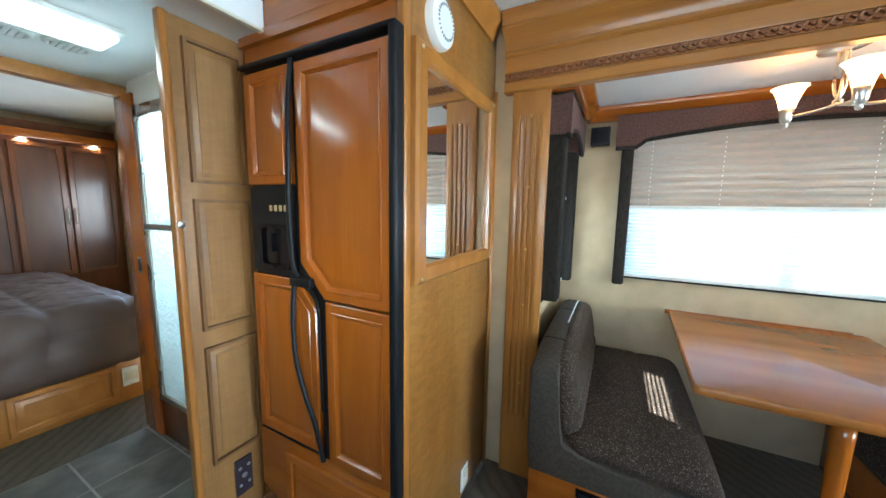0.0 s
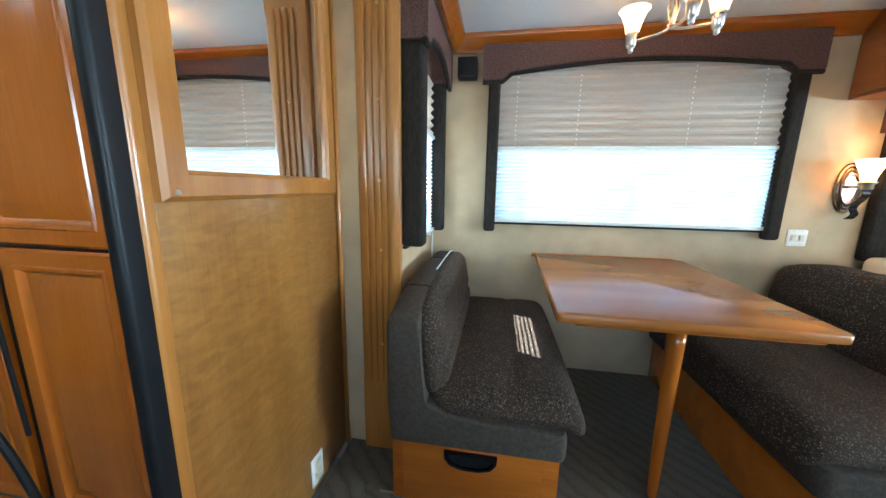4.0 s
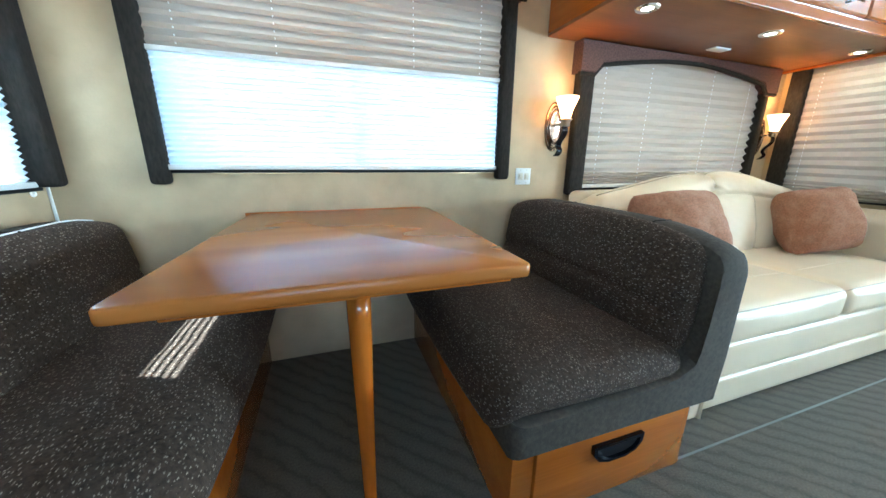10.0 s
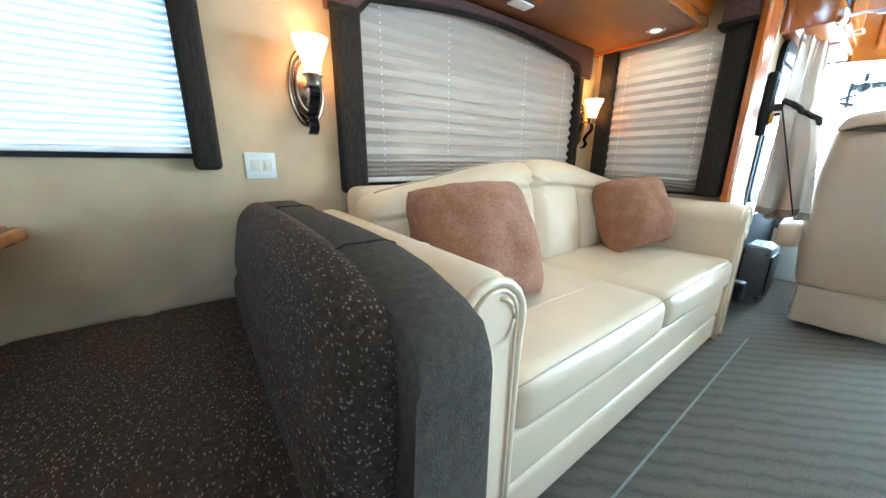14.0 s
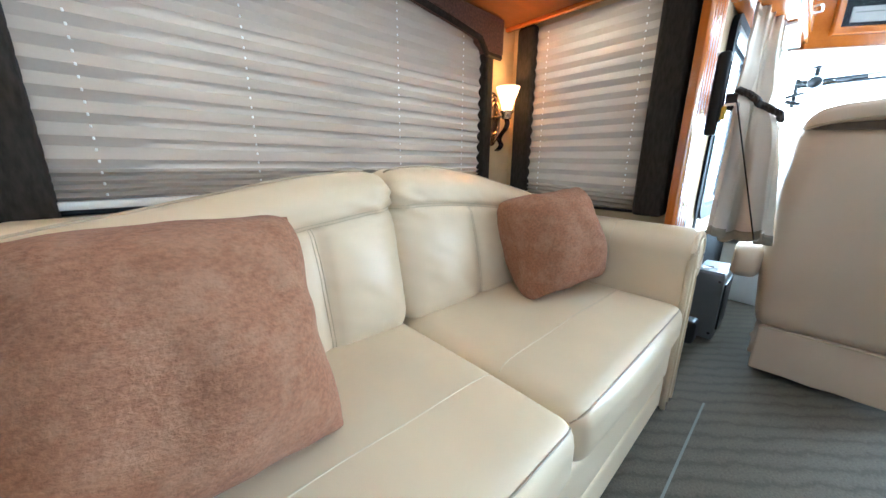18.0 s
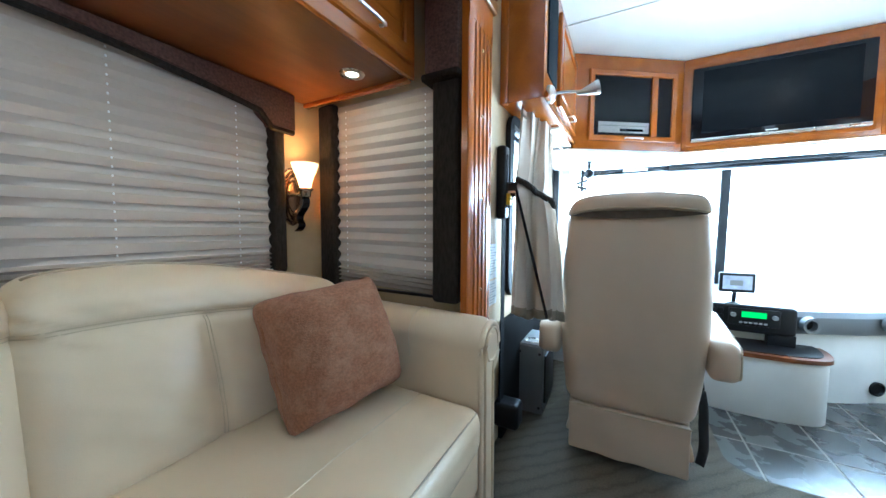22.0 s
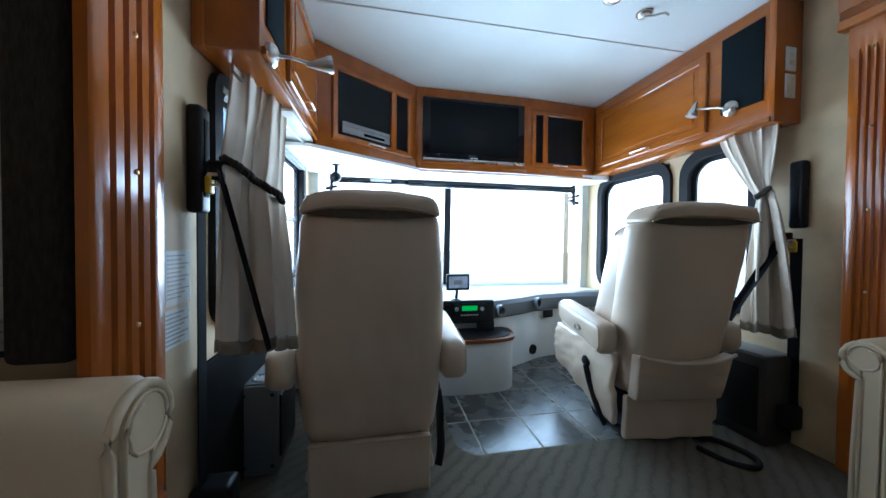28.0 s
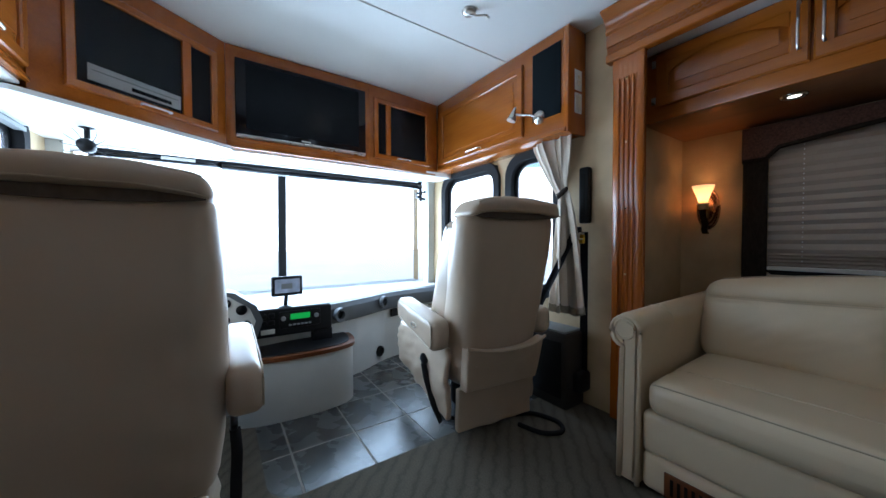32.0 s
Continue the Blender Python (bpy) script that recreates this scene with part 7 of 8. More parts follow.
        q.z += 0.010 * noise.noise(Vector((p.y * 7, 3, 2))) * (1 if p.z < 0.1 else 0)
        return q
    pad(bm, -0.006, 0.03, -0.222, 0.222, 0.035, 0.25, 0.010, 0.0, 18, skirt)
    P("rear_skirt", bm, g, "stone leather skirt")
    bm = bm_new()
    tube(bm, [(-0.008, -0.222 + 0.037 * i, 0.248) for i in range(13)], 0.004, 6)
    P("skirt_seam", bm, PIPING)
    if pocket:
        bm = bm_new()

        def sagp(p):
            q = bend(p)
            q.x -= 0.008 + 0.02 * (1 - (p.y / 0.25) ** 2) * max(0, (p.z - 0.28) / 0.2)
            q.z -= 0.03 * (1 - (p.y / 0.25) ** 2) * (1 if p.z > 0.4 else 0)
            return q
        pad(bm, -0.022, 0.01, -0.25, 0.25, 0.25, 0.48, 0.010, 0.0, 12, sagp)
        P("rear_pocket", bm, g, "sagging leather map pocket")
        bm = bm_new()
        tube(bm, [sagp(Vector((-0.024, -0.25 + 0.036 * i, 0.482))) for i in range(15)], 0.008, 6)
        P("pocket_hem", bm, g)
    # seat cushion, side skirts, pedestal
    bm = bm_new()
    pad(bm, 0.10, 0.70, -0.245, 0.245, 0.36, 0.52, 0.06, 0.02, 10)
    P("seat_cushion", bm, g, "stone leather seat cushion")
    for sy in (-1, 1):
        bm = bm_new()

        bulge = 0.014 if pocket else -0.012

        def drape(p, sy=sy, bulge=bulge):
            q = p.copy()
            k = (p.x - 0.1) / 0.6
            low = 1 - (p.z - 0.10) / 0.34
            q.y += sy * (0.006 * math.sin(p.x * 29 + p.z * 16) * low + 0.010 * noise.noise(Vector((p.x * 14, p.z * 22 + p.x * 12, sy))) + bulge * math.sin(math.pi * min(1, max(0, low))))
            q.z += 0.10 * max(0, k) * low
            return q
        yo = sy * (0.268 if pocket else 0.238)
        pad(bm, 0.03, 0.70, min(yo - sy * 0.033, yo), max(yo - sy * 0.033, yo), 0.09, 0.45, 0.014, 0, 20, drape)
        P("side_skirt", bm, g, "creased leather side skirt")
    bm = bm_new()
    lathe(bm, [(0.20, 0.0), (0.20, 0.02), (0.09, 0.03), (0.085, 0.36)], (0.30, 0, 0), n=24)
    P("pedestal", bm, BLACK, "black steel pedestal")
    # arm rests
    for sy in (-1, 1):
        bm = bm_new()

        def arm(p):
            q = p.copy()
            k = max(0.0, (p.x - 0.02) / 0.42)
            q.z += 0.045 * k
            if p.z < 0.53:
                q.z += 0.030 * k
            q.y += 0.004 * noise.noise(Vector((p.x * 12, p.z * 14, sy)))
            q.x -= 0.012 * (1 - ((p.z - 0.53) / 0.08) ** 2) * (1 if p.x < 0.1 else 0)
            return q
        pad(bm, 0.0, 0.46, min(sy * 0.265, sy * 0.36), max(sy * 0.265, sy * 0.36), 0.455, 0.605, 0.03, 0.006, 10, arm)
        a = P("arm_rest", bm, g, "padded leather arm rest")
        bm = bm_new()
        ye = sy * 0.358
        tube(bm, [arm(Vector((x, ye, z))) for x, z in (lambda o: o + o[:1])(rounded(0.012, 0.448, 0.467, 0.593, 0.028, 4))], 0.0036, 6)
        P("arm_piping", bm, PIPING, "piped seam", a)
        bm = bm_new()
        ov = [(0.20 + 0.035 * math.cos(2 * math.pi * k / 16), 0.545 + 0.016 * math.sin(2 * math.pi * k / 16)) for k in range(16)]
        io = [(0.20 + 0.024 * math.cos(2 * math.pi * k / 16), 0.545 + 0.009 * math.sin(2 * math.pi * k / 16)) for k in range(16)]
        ys = sy * 0.363
        ring(bm, ov, io, "y", min(ys, ys + sy * 0.006), max(ys, ys + sy * 0.006))
        P("recline_ring", bm, CHROME, "oval chrome ring", a)
    # black lever, buckle and strap at the aisle side
    for sy in ((1,) if pocket else (-1,)):
        bm = bm_new()
        box(bm, 0.225, 0.285, min(sy * 0.275, sy * 0.30), max(sy * 0.275, sy * 0.30), 0.31, 0.355, 0.010, 2, Matrix.Rotation(radians(-30), 3, "Y"))
        P("buckle", bm, BLACK, "black seat-belt buckle")
        bm = bm_new()
        tube(bm, arc([(0.245, sy * 0.290, 0.315), (0.205, sy * 0.294, 0.25), (0.17, sy * 0.290, 0.19), (0.12, sy * 0.285, 0.12), (0.09, sy * 0.268, 0.06)], 5), 0.017, 8, 0.4)
        P("strap", bm, RUBBER, "black belt webbing")
    return t


# tone of the shadow drawn under the seats' top rolls
ROLL_SHADE = mat("roll_shade", (0.11, 0.088, 0.068), 0.95, vary=0.2, scale=40)
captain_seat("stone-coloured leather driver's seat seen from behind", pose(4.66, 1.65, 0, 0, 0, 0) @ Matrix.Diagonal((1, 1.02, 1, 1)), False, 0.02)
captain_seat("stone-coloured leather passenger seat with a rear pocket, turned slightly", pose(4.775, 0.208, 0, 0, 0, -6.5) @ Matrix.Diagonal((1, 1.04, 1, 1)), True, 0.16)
cable = thing("loose_cable", "loop of black cable on the carpet behind the seat", "cable", (4.62, 0.02, 0))
bm = bm_new()
tube(bm, arc([(4.72, 0.10, 0.012), (4.60, 0.06, 0.012), (4.55, -0.03, 0.012), (4.62, -0.09, 0.012), (4.75, -0.05, 0.012), (4.80, 0.04, 0.012)], 8), 0.012, 8)
part("loop", bm, RUBBER, cable)


# ---- cab cabinets ----
def side_cabinet(label, x0, x1, y_wall, y_face, u, panel_at, door_w):
    t = thing("cab_cabinet", label, "cabinet", ((x0 + x1) / 2, y_wall, 1.6), "cab overhead cabinets")
    lo, hi = min(y_wall, y_face), max(y_wall, y_face)
    boxpart("body", CHERRY_X, t, x0, x1, lo + 0.002, hi - 0.002, 1.60, CEIL - 0.004, 0.008)
    boxpart("end_post", CHERRY_Z, t, x0 - 0.004, x0 + 0.03, hi - 0.04 if u > 0 else lo + 0.0, hi if u < 0 else hi, 1.598, CEIL - 0.004, 0.008)
    m = face((x0 if u > 0 else x1, y_face, 1.60), (u, 0))
    W = x1 - x0

    def U(a, b):
        return (a, b) if u > 0 else (W - b, W - a)
    a, b = U(*panel_at)
    bm = bm_new()
    box(bm, a, b, 0.118, 0.53, -0.001, 0.006, 0.002)
    part("speaker_cloth", bm, mat("black_cloth", (0.008, 0.011, 0.013), 0.95, spec=0.1, bump=0.3, bump_scale=400), t, "black speaker cloth", m)
    a, b = U(*door_w)
    d = panel_door(t, m @ Matrix.Translation((a, 0.05, 0)), b - a, 0.46, CHERRY_X, 0.0, 0.05, ((b - a) * 0.42, (b - a) * 0.58, 0.022, False))
    bm = bm_new()
    sweep(bm, [(0, 0), (0.014, 0), (0.014, 0.016), (0.008, 0.026), (0, 0.026)], [lambda p, q: Vector((0.01, q, p)), lambda p, q: Vector((W - 0.01, q, p))])
    part("lower_bead", bm, CHERRY_X, t, "", m)
    return t


dc = side_cabinet("cherry overhead cabinet with a speaker panel above the driver", 4.57, 5.50, Y_D, 2.0, 1, (0.05, 0.25), (0.30, 0.90))
boxpart("underside", WHITE_PLASTIC, dc, 5.02, 5.49, 2.012, 2.19, 1.584, 1.5985, 0.003, "white underside panel")
ct = thing("curtain_track", "slim metal curtain track under the driver's cabinet", "curtain track", (5.2, 2.12, 1.57))
bm = bm_new()
rod(bm, (4.66, 2.115, 1.568), (5.46, 2.06, 1.568), 0.007, 0.007, 10)
part("rail", bm, CHROME, ct)
for tx in (4.75, 5.10, 5.42):
    boxpart("bracket", CHROME, ct, tx - 0.008, tx + 0.008, 2.108 - (tx - 4.75) * 0.065, 2.118 - (tx - 4.75) * 0.065, 1.568, 1.586, 0.002)
side_cabinet("cherry overhead cabinet with a speaker panel above the passenger", 4.68, 6.03, Y_P, -0.25, -1, (0.045, 0.25), (0.325, 1.28))
EM = face((4.675, -0.25, 1.6), (0, -1))
switch_plate(EM @ Matrix.Translation((0.055, 0.245, 0)), 0.062, 0.115, [(0.031, 0.04, 0.02, 0.02), (0.031, 0.075, 0.014, 0.014)], "white socket plate on the passenger cabinet's end", "power_outlet")
switch_plate(EM @ Matrix.Translation((0.055, 0.115, 0)), 0.062, 0.115, [(0.031, 0.057, 0.03, 0.06)], "white switch plate on the passenger cabinet's end")


def front_section(label, a, b, build):
    """One facet of the cabinet over the windshield between plan points a and b, facing the cab."""
    t = thing("front_cabinet", label, "cabinet", (a[0], a[1], 1.58), "windshield cabinets")
    W = math.hypot(b[0] - a[0], b[1] - a[1])
    m = face((a[0], a[1], 1.575), (b[0] - a[0], b[1] - a[1]))
    bm = bm_new()
    box(bm, 0, W, 0, CEIL - 1.579, -0.25, 0.0, 0.003)
    part("body", bm, CHERRY_X, t, "", m)
    bm = bm_new()
    box(bm, 0, W, -0.006, 0.006, -0.01, 0.008, 0.003)
    part("lower_bead", bm, TRIM_WOOD_X, t, "", m)
    build(t, m, W)
    return t


def av_door(t, m, u0, u1, split, left_wide):
    """A door with a glass panel and a narrow mesh panel."""
    h = 0.47
    d = part("door", frame_bm(u1 - u0, h, 0.038, 0.02), CHERRY_X, t, "", m @ Matrix.Translation((u0, 0.06, 0)))
    us = u0 + split
    bm = bm_new()
    box(bm, us - 0.022, us + 0.022, 0.095, 0.06 + h - 0.03, 0.001, 0.019, 0.003)
    part("mullion", bm, CHERRY_Z, d, "", m)
    g0, g1 = (u0 + 0.036, us - 0.02) if left_wide else (us + 0.02, u1 - 0.036)
    q0, q1 = (us + 0.02, u1 - 0.036) if left_wide else (u0 + 0.036, us - 0.02)
    bm = bm_new()
    box(bm, g0, g1, 0.096, 0.06 + h - 0.036, 0.010, 0.013)
    part("tinted_glass", bm, TINT, d, "smoked glass", m).visible_shadow = False
    bm = bm_new()
    v = 0.10
    while v < 0.06 + h - 0.04:
        box(bm, q0, q1, v, v + 0.004, 0.009, 0.012)
        v += 0.010
    u = q0 + 0.003
    while u < q1:
        box(bm, u, u + 0.003, 0.097, 0.06 + h - 0.037, 0.008, 0.011)
        u += 0.010
    part("mesh", bm, BLACK, d, "black metal mesh", m)
    bm = bm_new()
    box(bm, u0 + 0.03, u1 - 0.03, 0.092, 0.06 + h - 0.032, 0.0005, 0.002)
    part("dark_back", bm, BLACK, d, "", m)
    bar_handle("handle", d, m @ Matrix.Translation((0, 0, 0.02)), (u0 + u1) / 2 - 0.06, (u0 + u1) / 2 + 0.06, 0.077, 0.018)
    return d


def left_build(t, m, W):
    av_door(t, m, 0.10, W - 0.06, 0.475, True)


def right_build(t, m, W):
    av_door(t, m, 0.03, W - 0.10, 0.125, False)


def tv_build(t, m, W):
    bm = bm_new()
    ring(bm, [(0.025, 0.035), (W - 0.025, 0.035), (W - 0.025, 0.575), (0.025, 0.575)], [(0.045, 0.055), (W - 0.045, 0.055), (W - 0.045, 0.555), (0.045, 0.555)], "z", -0.002, 0.004)
    part("tv_surround", bm, CHERRY_X, t, "", m)


FL, F0, F1, F2 = (5.50, 2.0), (5.965, 1.345), (5.975, 0.41), (6.03, -0.25)
front_section("cherry corner cabinet with a smoked-glass door over the driver's windshield", FL, F0, left_build)
front_section("cherry cabinet face holding the television over the windshield", F0, F1, tv_build)
front_section("cherry cabinet with smoked-glass and mesh door over the passenger's windshield", F1, F2, right_build)
tv = thing("television", "flat black television with a silver lower edge, switched off", "television", (5.95, 0.87, 1.63))
TVM = face((F0[0], F0[1], 1.575), (F1[0] - F0[0], F1[1] - F0[1]))
bm = bm_new()
box(bm, 0.048, 0.890, 0.062, 0.545, 0.0, 0.03, 0.006)
part("casing", bm, BLACK_GLOSS, tv, "black casing", TVM)
bm = bm_new()
box(bm, 0.105, 0.835, 0.115, 0.52, 0.0295, 0.0315)
part("screen", bm, mat("dark_screen", (0.004, 0.005, 0.007), 0.22, spec=0.12), tv, "dark glossy screen", TVM)
bm = bm_new()
box(bm, 0.05, 0.888, 0.058, 0.078, 0.004, 0.034, 0.004)
part("silver_edge", bm, CHROME, tv, "silver lower edge", TVM)
bm = bm_new()
box(bm, 0.43, 0.49, 0.086, 0.094, 0.030, 0.0312)
part("maker_mark", bm, WHITE_PLASTIC, tv, "", TVM)
# disc player behind the smoked glass
VM = face((FL[0], FL[1], 1.575), (F0[0] - FL[0], F0[1] - FL[1]))
dv = thing("disc_player", "silver disc player on the cabinet shelf", "disc player", VM @ Vector((0.33, 0.12, 0.004)))
bm = bm_new()
box(bm, 0.175, 0.545, 0.118, 0.190, 0.0022, 0.008, 0.001)
part("front", bm, mat("silver_paint", (0.60, 0.60, 0.57), 0.35), dv, "", VM)
bm = bm_new()
box(bm, 0.33, 0.50, 0.128, 0.146, 0.0075, 0.0088)
part("display", bm, BLACK_GLOSS, dv, "", VM)
bm = bm_new()
box(bm, 0.19, 0.53, 0.162, 0.166, 0.0075, 0.0088)
part("tray", bm, GREY_PLASTIC, dv, "", VM)


def reading_light(label, m, reach, way):
    t = thing("reading_light", label, "reading lamp", m.translation, "cab reading lights")
    bm = bm_new()
    lathe(bm, [(0.040, 0), (0.040, 0.014), (0.030, 0.026), (0.012, 0.032), (0.001, 0.032)], (0, 0, 0), n=24)
    part("base", bm, CHROME, t, "nickel base", m)
    e = Vector(reach)
    bm = bm_new()
    tube(bm, arc([(0, 0, 0.02), e * 0.35 + Vector((0, 0.004, 0.012)), e * 0.75, e], 5), 0.006)
    part("stem", bm, CHROME, t, "bent nickel stem", m)
    bm = bm_new()
    d = Vector(way).normalized()
    rod(bm, e - d * 0.045, e + d * 0.030, 0.006, 0.027, 18)
    rod(bm, e + d * 0.030, e + d * 0.045, 0.029, 0.030, 18)
    part("head", bm, CHROME, t, "nickel spot head", m)
    return t


reading_light("nickel swing-arm reading light on the driver's cabinet", face((4.65, 2.0, 1.635), (1, 0)), (0.03, 0.0, 0.16), (0.22, 0.22, 0.95))
reading_light("nickel gooseneck reading light on the passenger's cabinet", face((4.875, -0.25, 1.735), (-1, 0)), (-0.155, 0.055, 0.07), (-0.2, -0.9, 0.2))
cs = thing("ceiling_spotlight", "small nickel swivel spotlight on the cab ceiling", "spotlight", (4.92, 0.27, CEIL))
bm = bm_new()
lathe(bm, [(0.038, -0.001), (0.038, -0.010), (0.026, -0.020), (0.001, -0.022)], (4.92, 0.27, CEIL), n=24)
part("base", bm, CHROME, cs)
bm = bm_new()
tube(bm, arc([(4.92, 0.27, CEIL - 0.018), (4.89, 0.24, CEIL - 0.03), (4.86, 0.20, CEIL - 0.03), (4.855, 0.185, CEIL - 0.045)], 4), 0.006)
part("arm", bm, CHROME, cs)
downlight(4.86, 0.50, CEIL, "round recessed downlight, lit, in the cab ceiling")

# ---- curtains ----
def drape(label, top, mid, foot, folds, lobes, tie_z, drop, z0, z1, seed, out):
    """A gathered curtain, in plan at its track, tie and foot; out is the way its folds face. Fine gathers at the track join into broad lobes at the foot."""
    t = thing("curtain", label, "curtain", (foot[0][0], foot[0][1], z0), "cab curtains")
    T, M, F = [[Vector(p) for p in e] for e in (top, mid, foot)]
    O = Vector(out)
    rows, cols = 72, 120
    kt = (z1 - tie_z) / (z1 - z0)

    def spot(k, u):
        kk = kt + drop * (u - 0.3) / (z1 - z0)
        if k < kk:
            s = (k / kk) ** 1.3
            a, b = T[0].lerp(M[0], s), T[1].lerp(M[1], s)
            fine, broad = 0.019 - 0.006 * s, 0.014 + 0.020 * s
        else:
            s = min(1.0, (k - kk) / (1 - kk)) ** 0.55
            a, b = M[0].lerp(F[0], s), M[1].lerp(F[1], s)
            fine, broad = 0.013 - 0.005 * s, 0.032 + 0.022 * s
        pinch = math.exp(-((k - kk) / 0.05) ** 2)
        f = u * folds + 0.55 * noise.noise(Vector((u * 4.0, k * 1.6, seed))) + 0.25 * noise.noise(Vector((u * 9.0, k * 0.7, seed + 5)))
        g = u * lobes + 0.30 * noise.noise(Vector((u * 2.0, k * 1.2, seed + 9))) + 0.15 * k
        size = 0.65 + 0.55 * noise.noise(Vector((u * 5.0, k * 2.0, seed + 3)))
        w1, w2 = math.sin(2 * math.pi * f), math.sin(2 * math.pi * g)
        ruffle = 0.004 * math.sin(2 * math.pi * u * folds * 2.7 + 3 * k) * math.exp(-k / 0.06)
        depth = (fine * size * w1 + broad * math.copysign(abs(w2) ** 0.75, w2)) * (1 - 0.55 * pinch) + ruffle
        depth += 0.03 * math.sin(math.pi * u) * (1 - 0.5 * k) + 0.010 * math.exp(-((k - kk + 0.07) / 0.06) ** 2)
        depth += 0.005 * noise.noise(Vector((u * 6, k * 14, seed + 20)))
        p = a.lerp(b, u) + O * depth + (b - a).normalized() * (0.009 * math.cos(2 * math.pi * f))
        return Vector((p.x, p.y, z1 + (z0 - z1) * k + 0.018 * (w2 + 0.4 * w1) * k ** 6))
    bm = bm_new()
    grid = [[bm.verts.new(spot(i / rows, j / cols)) for j in range(cols + 1)] for i in range(rows + 1)]
    for p, q in zip(grid, grid[1:]):
        for j in range(cols):
            bm.faces.new((p[j], p[j + 1], q[j + 1], q[j]))
    hem_rows = [[v.co.copy() for v in r] for r in grid[-4:]]
    ob = part("cloth", bm, CURTAIN, t, "pale stone curtain cloth")
    so = ob.modifiers.new("thickness", "SOLIDIFY")
    so.thickness = 0.003
    hem = bm_new()
    co = [[hem.verts.new(v) for v in r] for r in hem_rows]
    for p, q in zip(co, co[1:]):
        for j in range(cols):
            hem.faces.new((p[j], p[j + 1], q[j + 1], q[j]))
    ob = part("hem", hem, HEM, t, "tan sewn hem")
    so = ob.modifiers.new("thickness", "SOLIDIFY")
    so.thickness, so.offset = 0.007, 0.0
    # two twisted strands that follow the outermost folds
    n = 90
    line = []
    for j in range(n + 1):
        u = j / n
        kk = kt + drop * (u - 0.3) / (z1 - z0)
        reach = max((spot(kk, min(1, max(0, u + d))) - spot(kk, u)).xy.dot(O.normalized()) for d in (-0.10, -0.05, 0, 0.05, 0.10))
        q = spot(kk, u) + (O.normalized() * (max(0.0, reach) + 0.012)).to_3d()
        line.append(q)
    line = [sum(line[max(0, j - 6):j + 7], Vector()) / len(line[max(0, j - 6):j + 7]) for j in range(n + 1)]
    for ph in (0.0, math.pi):
        bm = bm_new()
        pts = []
        for j, q in enumerate(line):
            d = (line[min(n, j + 1)] - line[max(0, j - 1)]).normalized()
            side = d.cross(Vector((0, 0, 1))).normalized()
            pts.append(q + (side * math.cos(j * 0.75 + ph) + d.cross(side) * math.sin(j * 0.75 + ph)) * 0.0065)
        tube(bm, pts, 0.0082, 8)
        part("tie_rope", bm, ROPE, t, "twisted brown tie rope")
    return t


HEM = mat("tan_hem", (0.27, 0.235, 0.175), 0.9, vary=0.12, scale=40, bump=0.3, bump_scale=200)
ROPE = mat("brown_rope", (0.04, 0.03, 0.024), 0.9, bump=0.6, bump_scale=120)
drape("gathered stone curtain tied back beside the driver's window", [(4.67, 2.13), (5.10, 2.06)], [(4.61, 2.135), (4.77, 1.99)], [(4.55, 2.14), (4.58, 1.88)], 5, 1.7, 1.226, 0.128, 0.640, 1.61, 3, (-0.85, -0.5))
drape("gathered stone curtain tied back beside the passenger's window", [(4.70, -0.335), (5.00, -0.335)], [(4.735, -0.335), (4.785, -0.325)], [(4.60, -0.34), (4.83, -0.29)], 5, 1.8, 1.27, 0.05, 0.55, 1.61, 5, (-0.3, 0.9))

struct("trim_side_carpet", DARK_CARPET, 4.60, 6.6, 2.175, 2.197, 0.0, 0.59, "dark carpeted ledge low on the driver's side wall", "trim", 0.006)

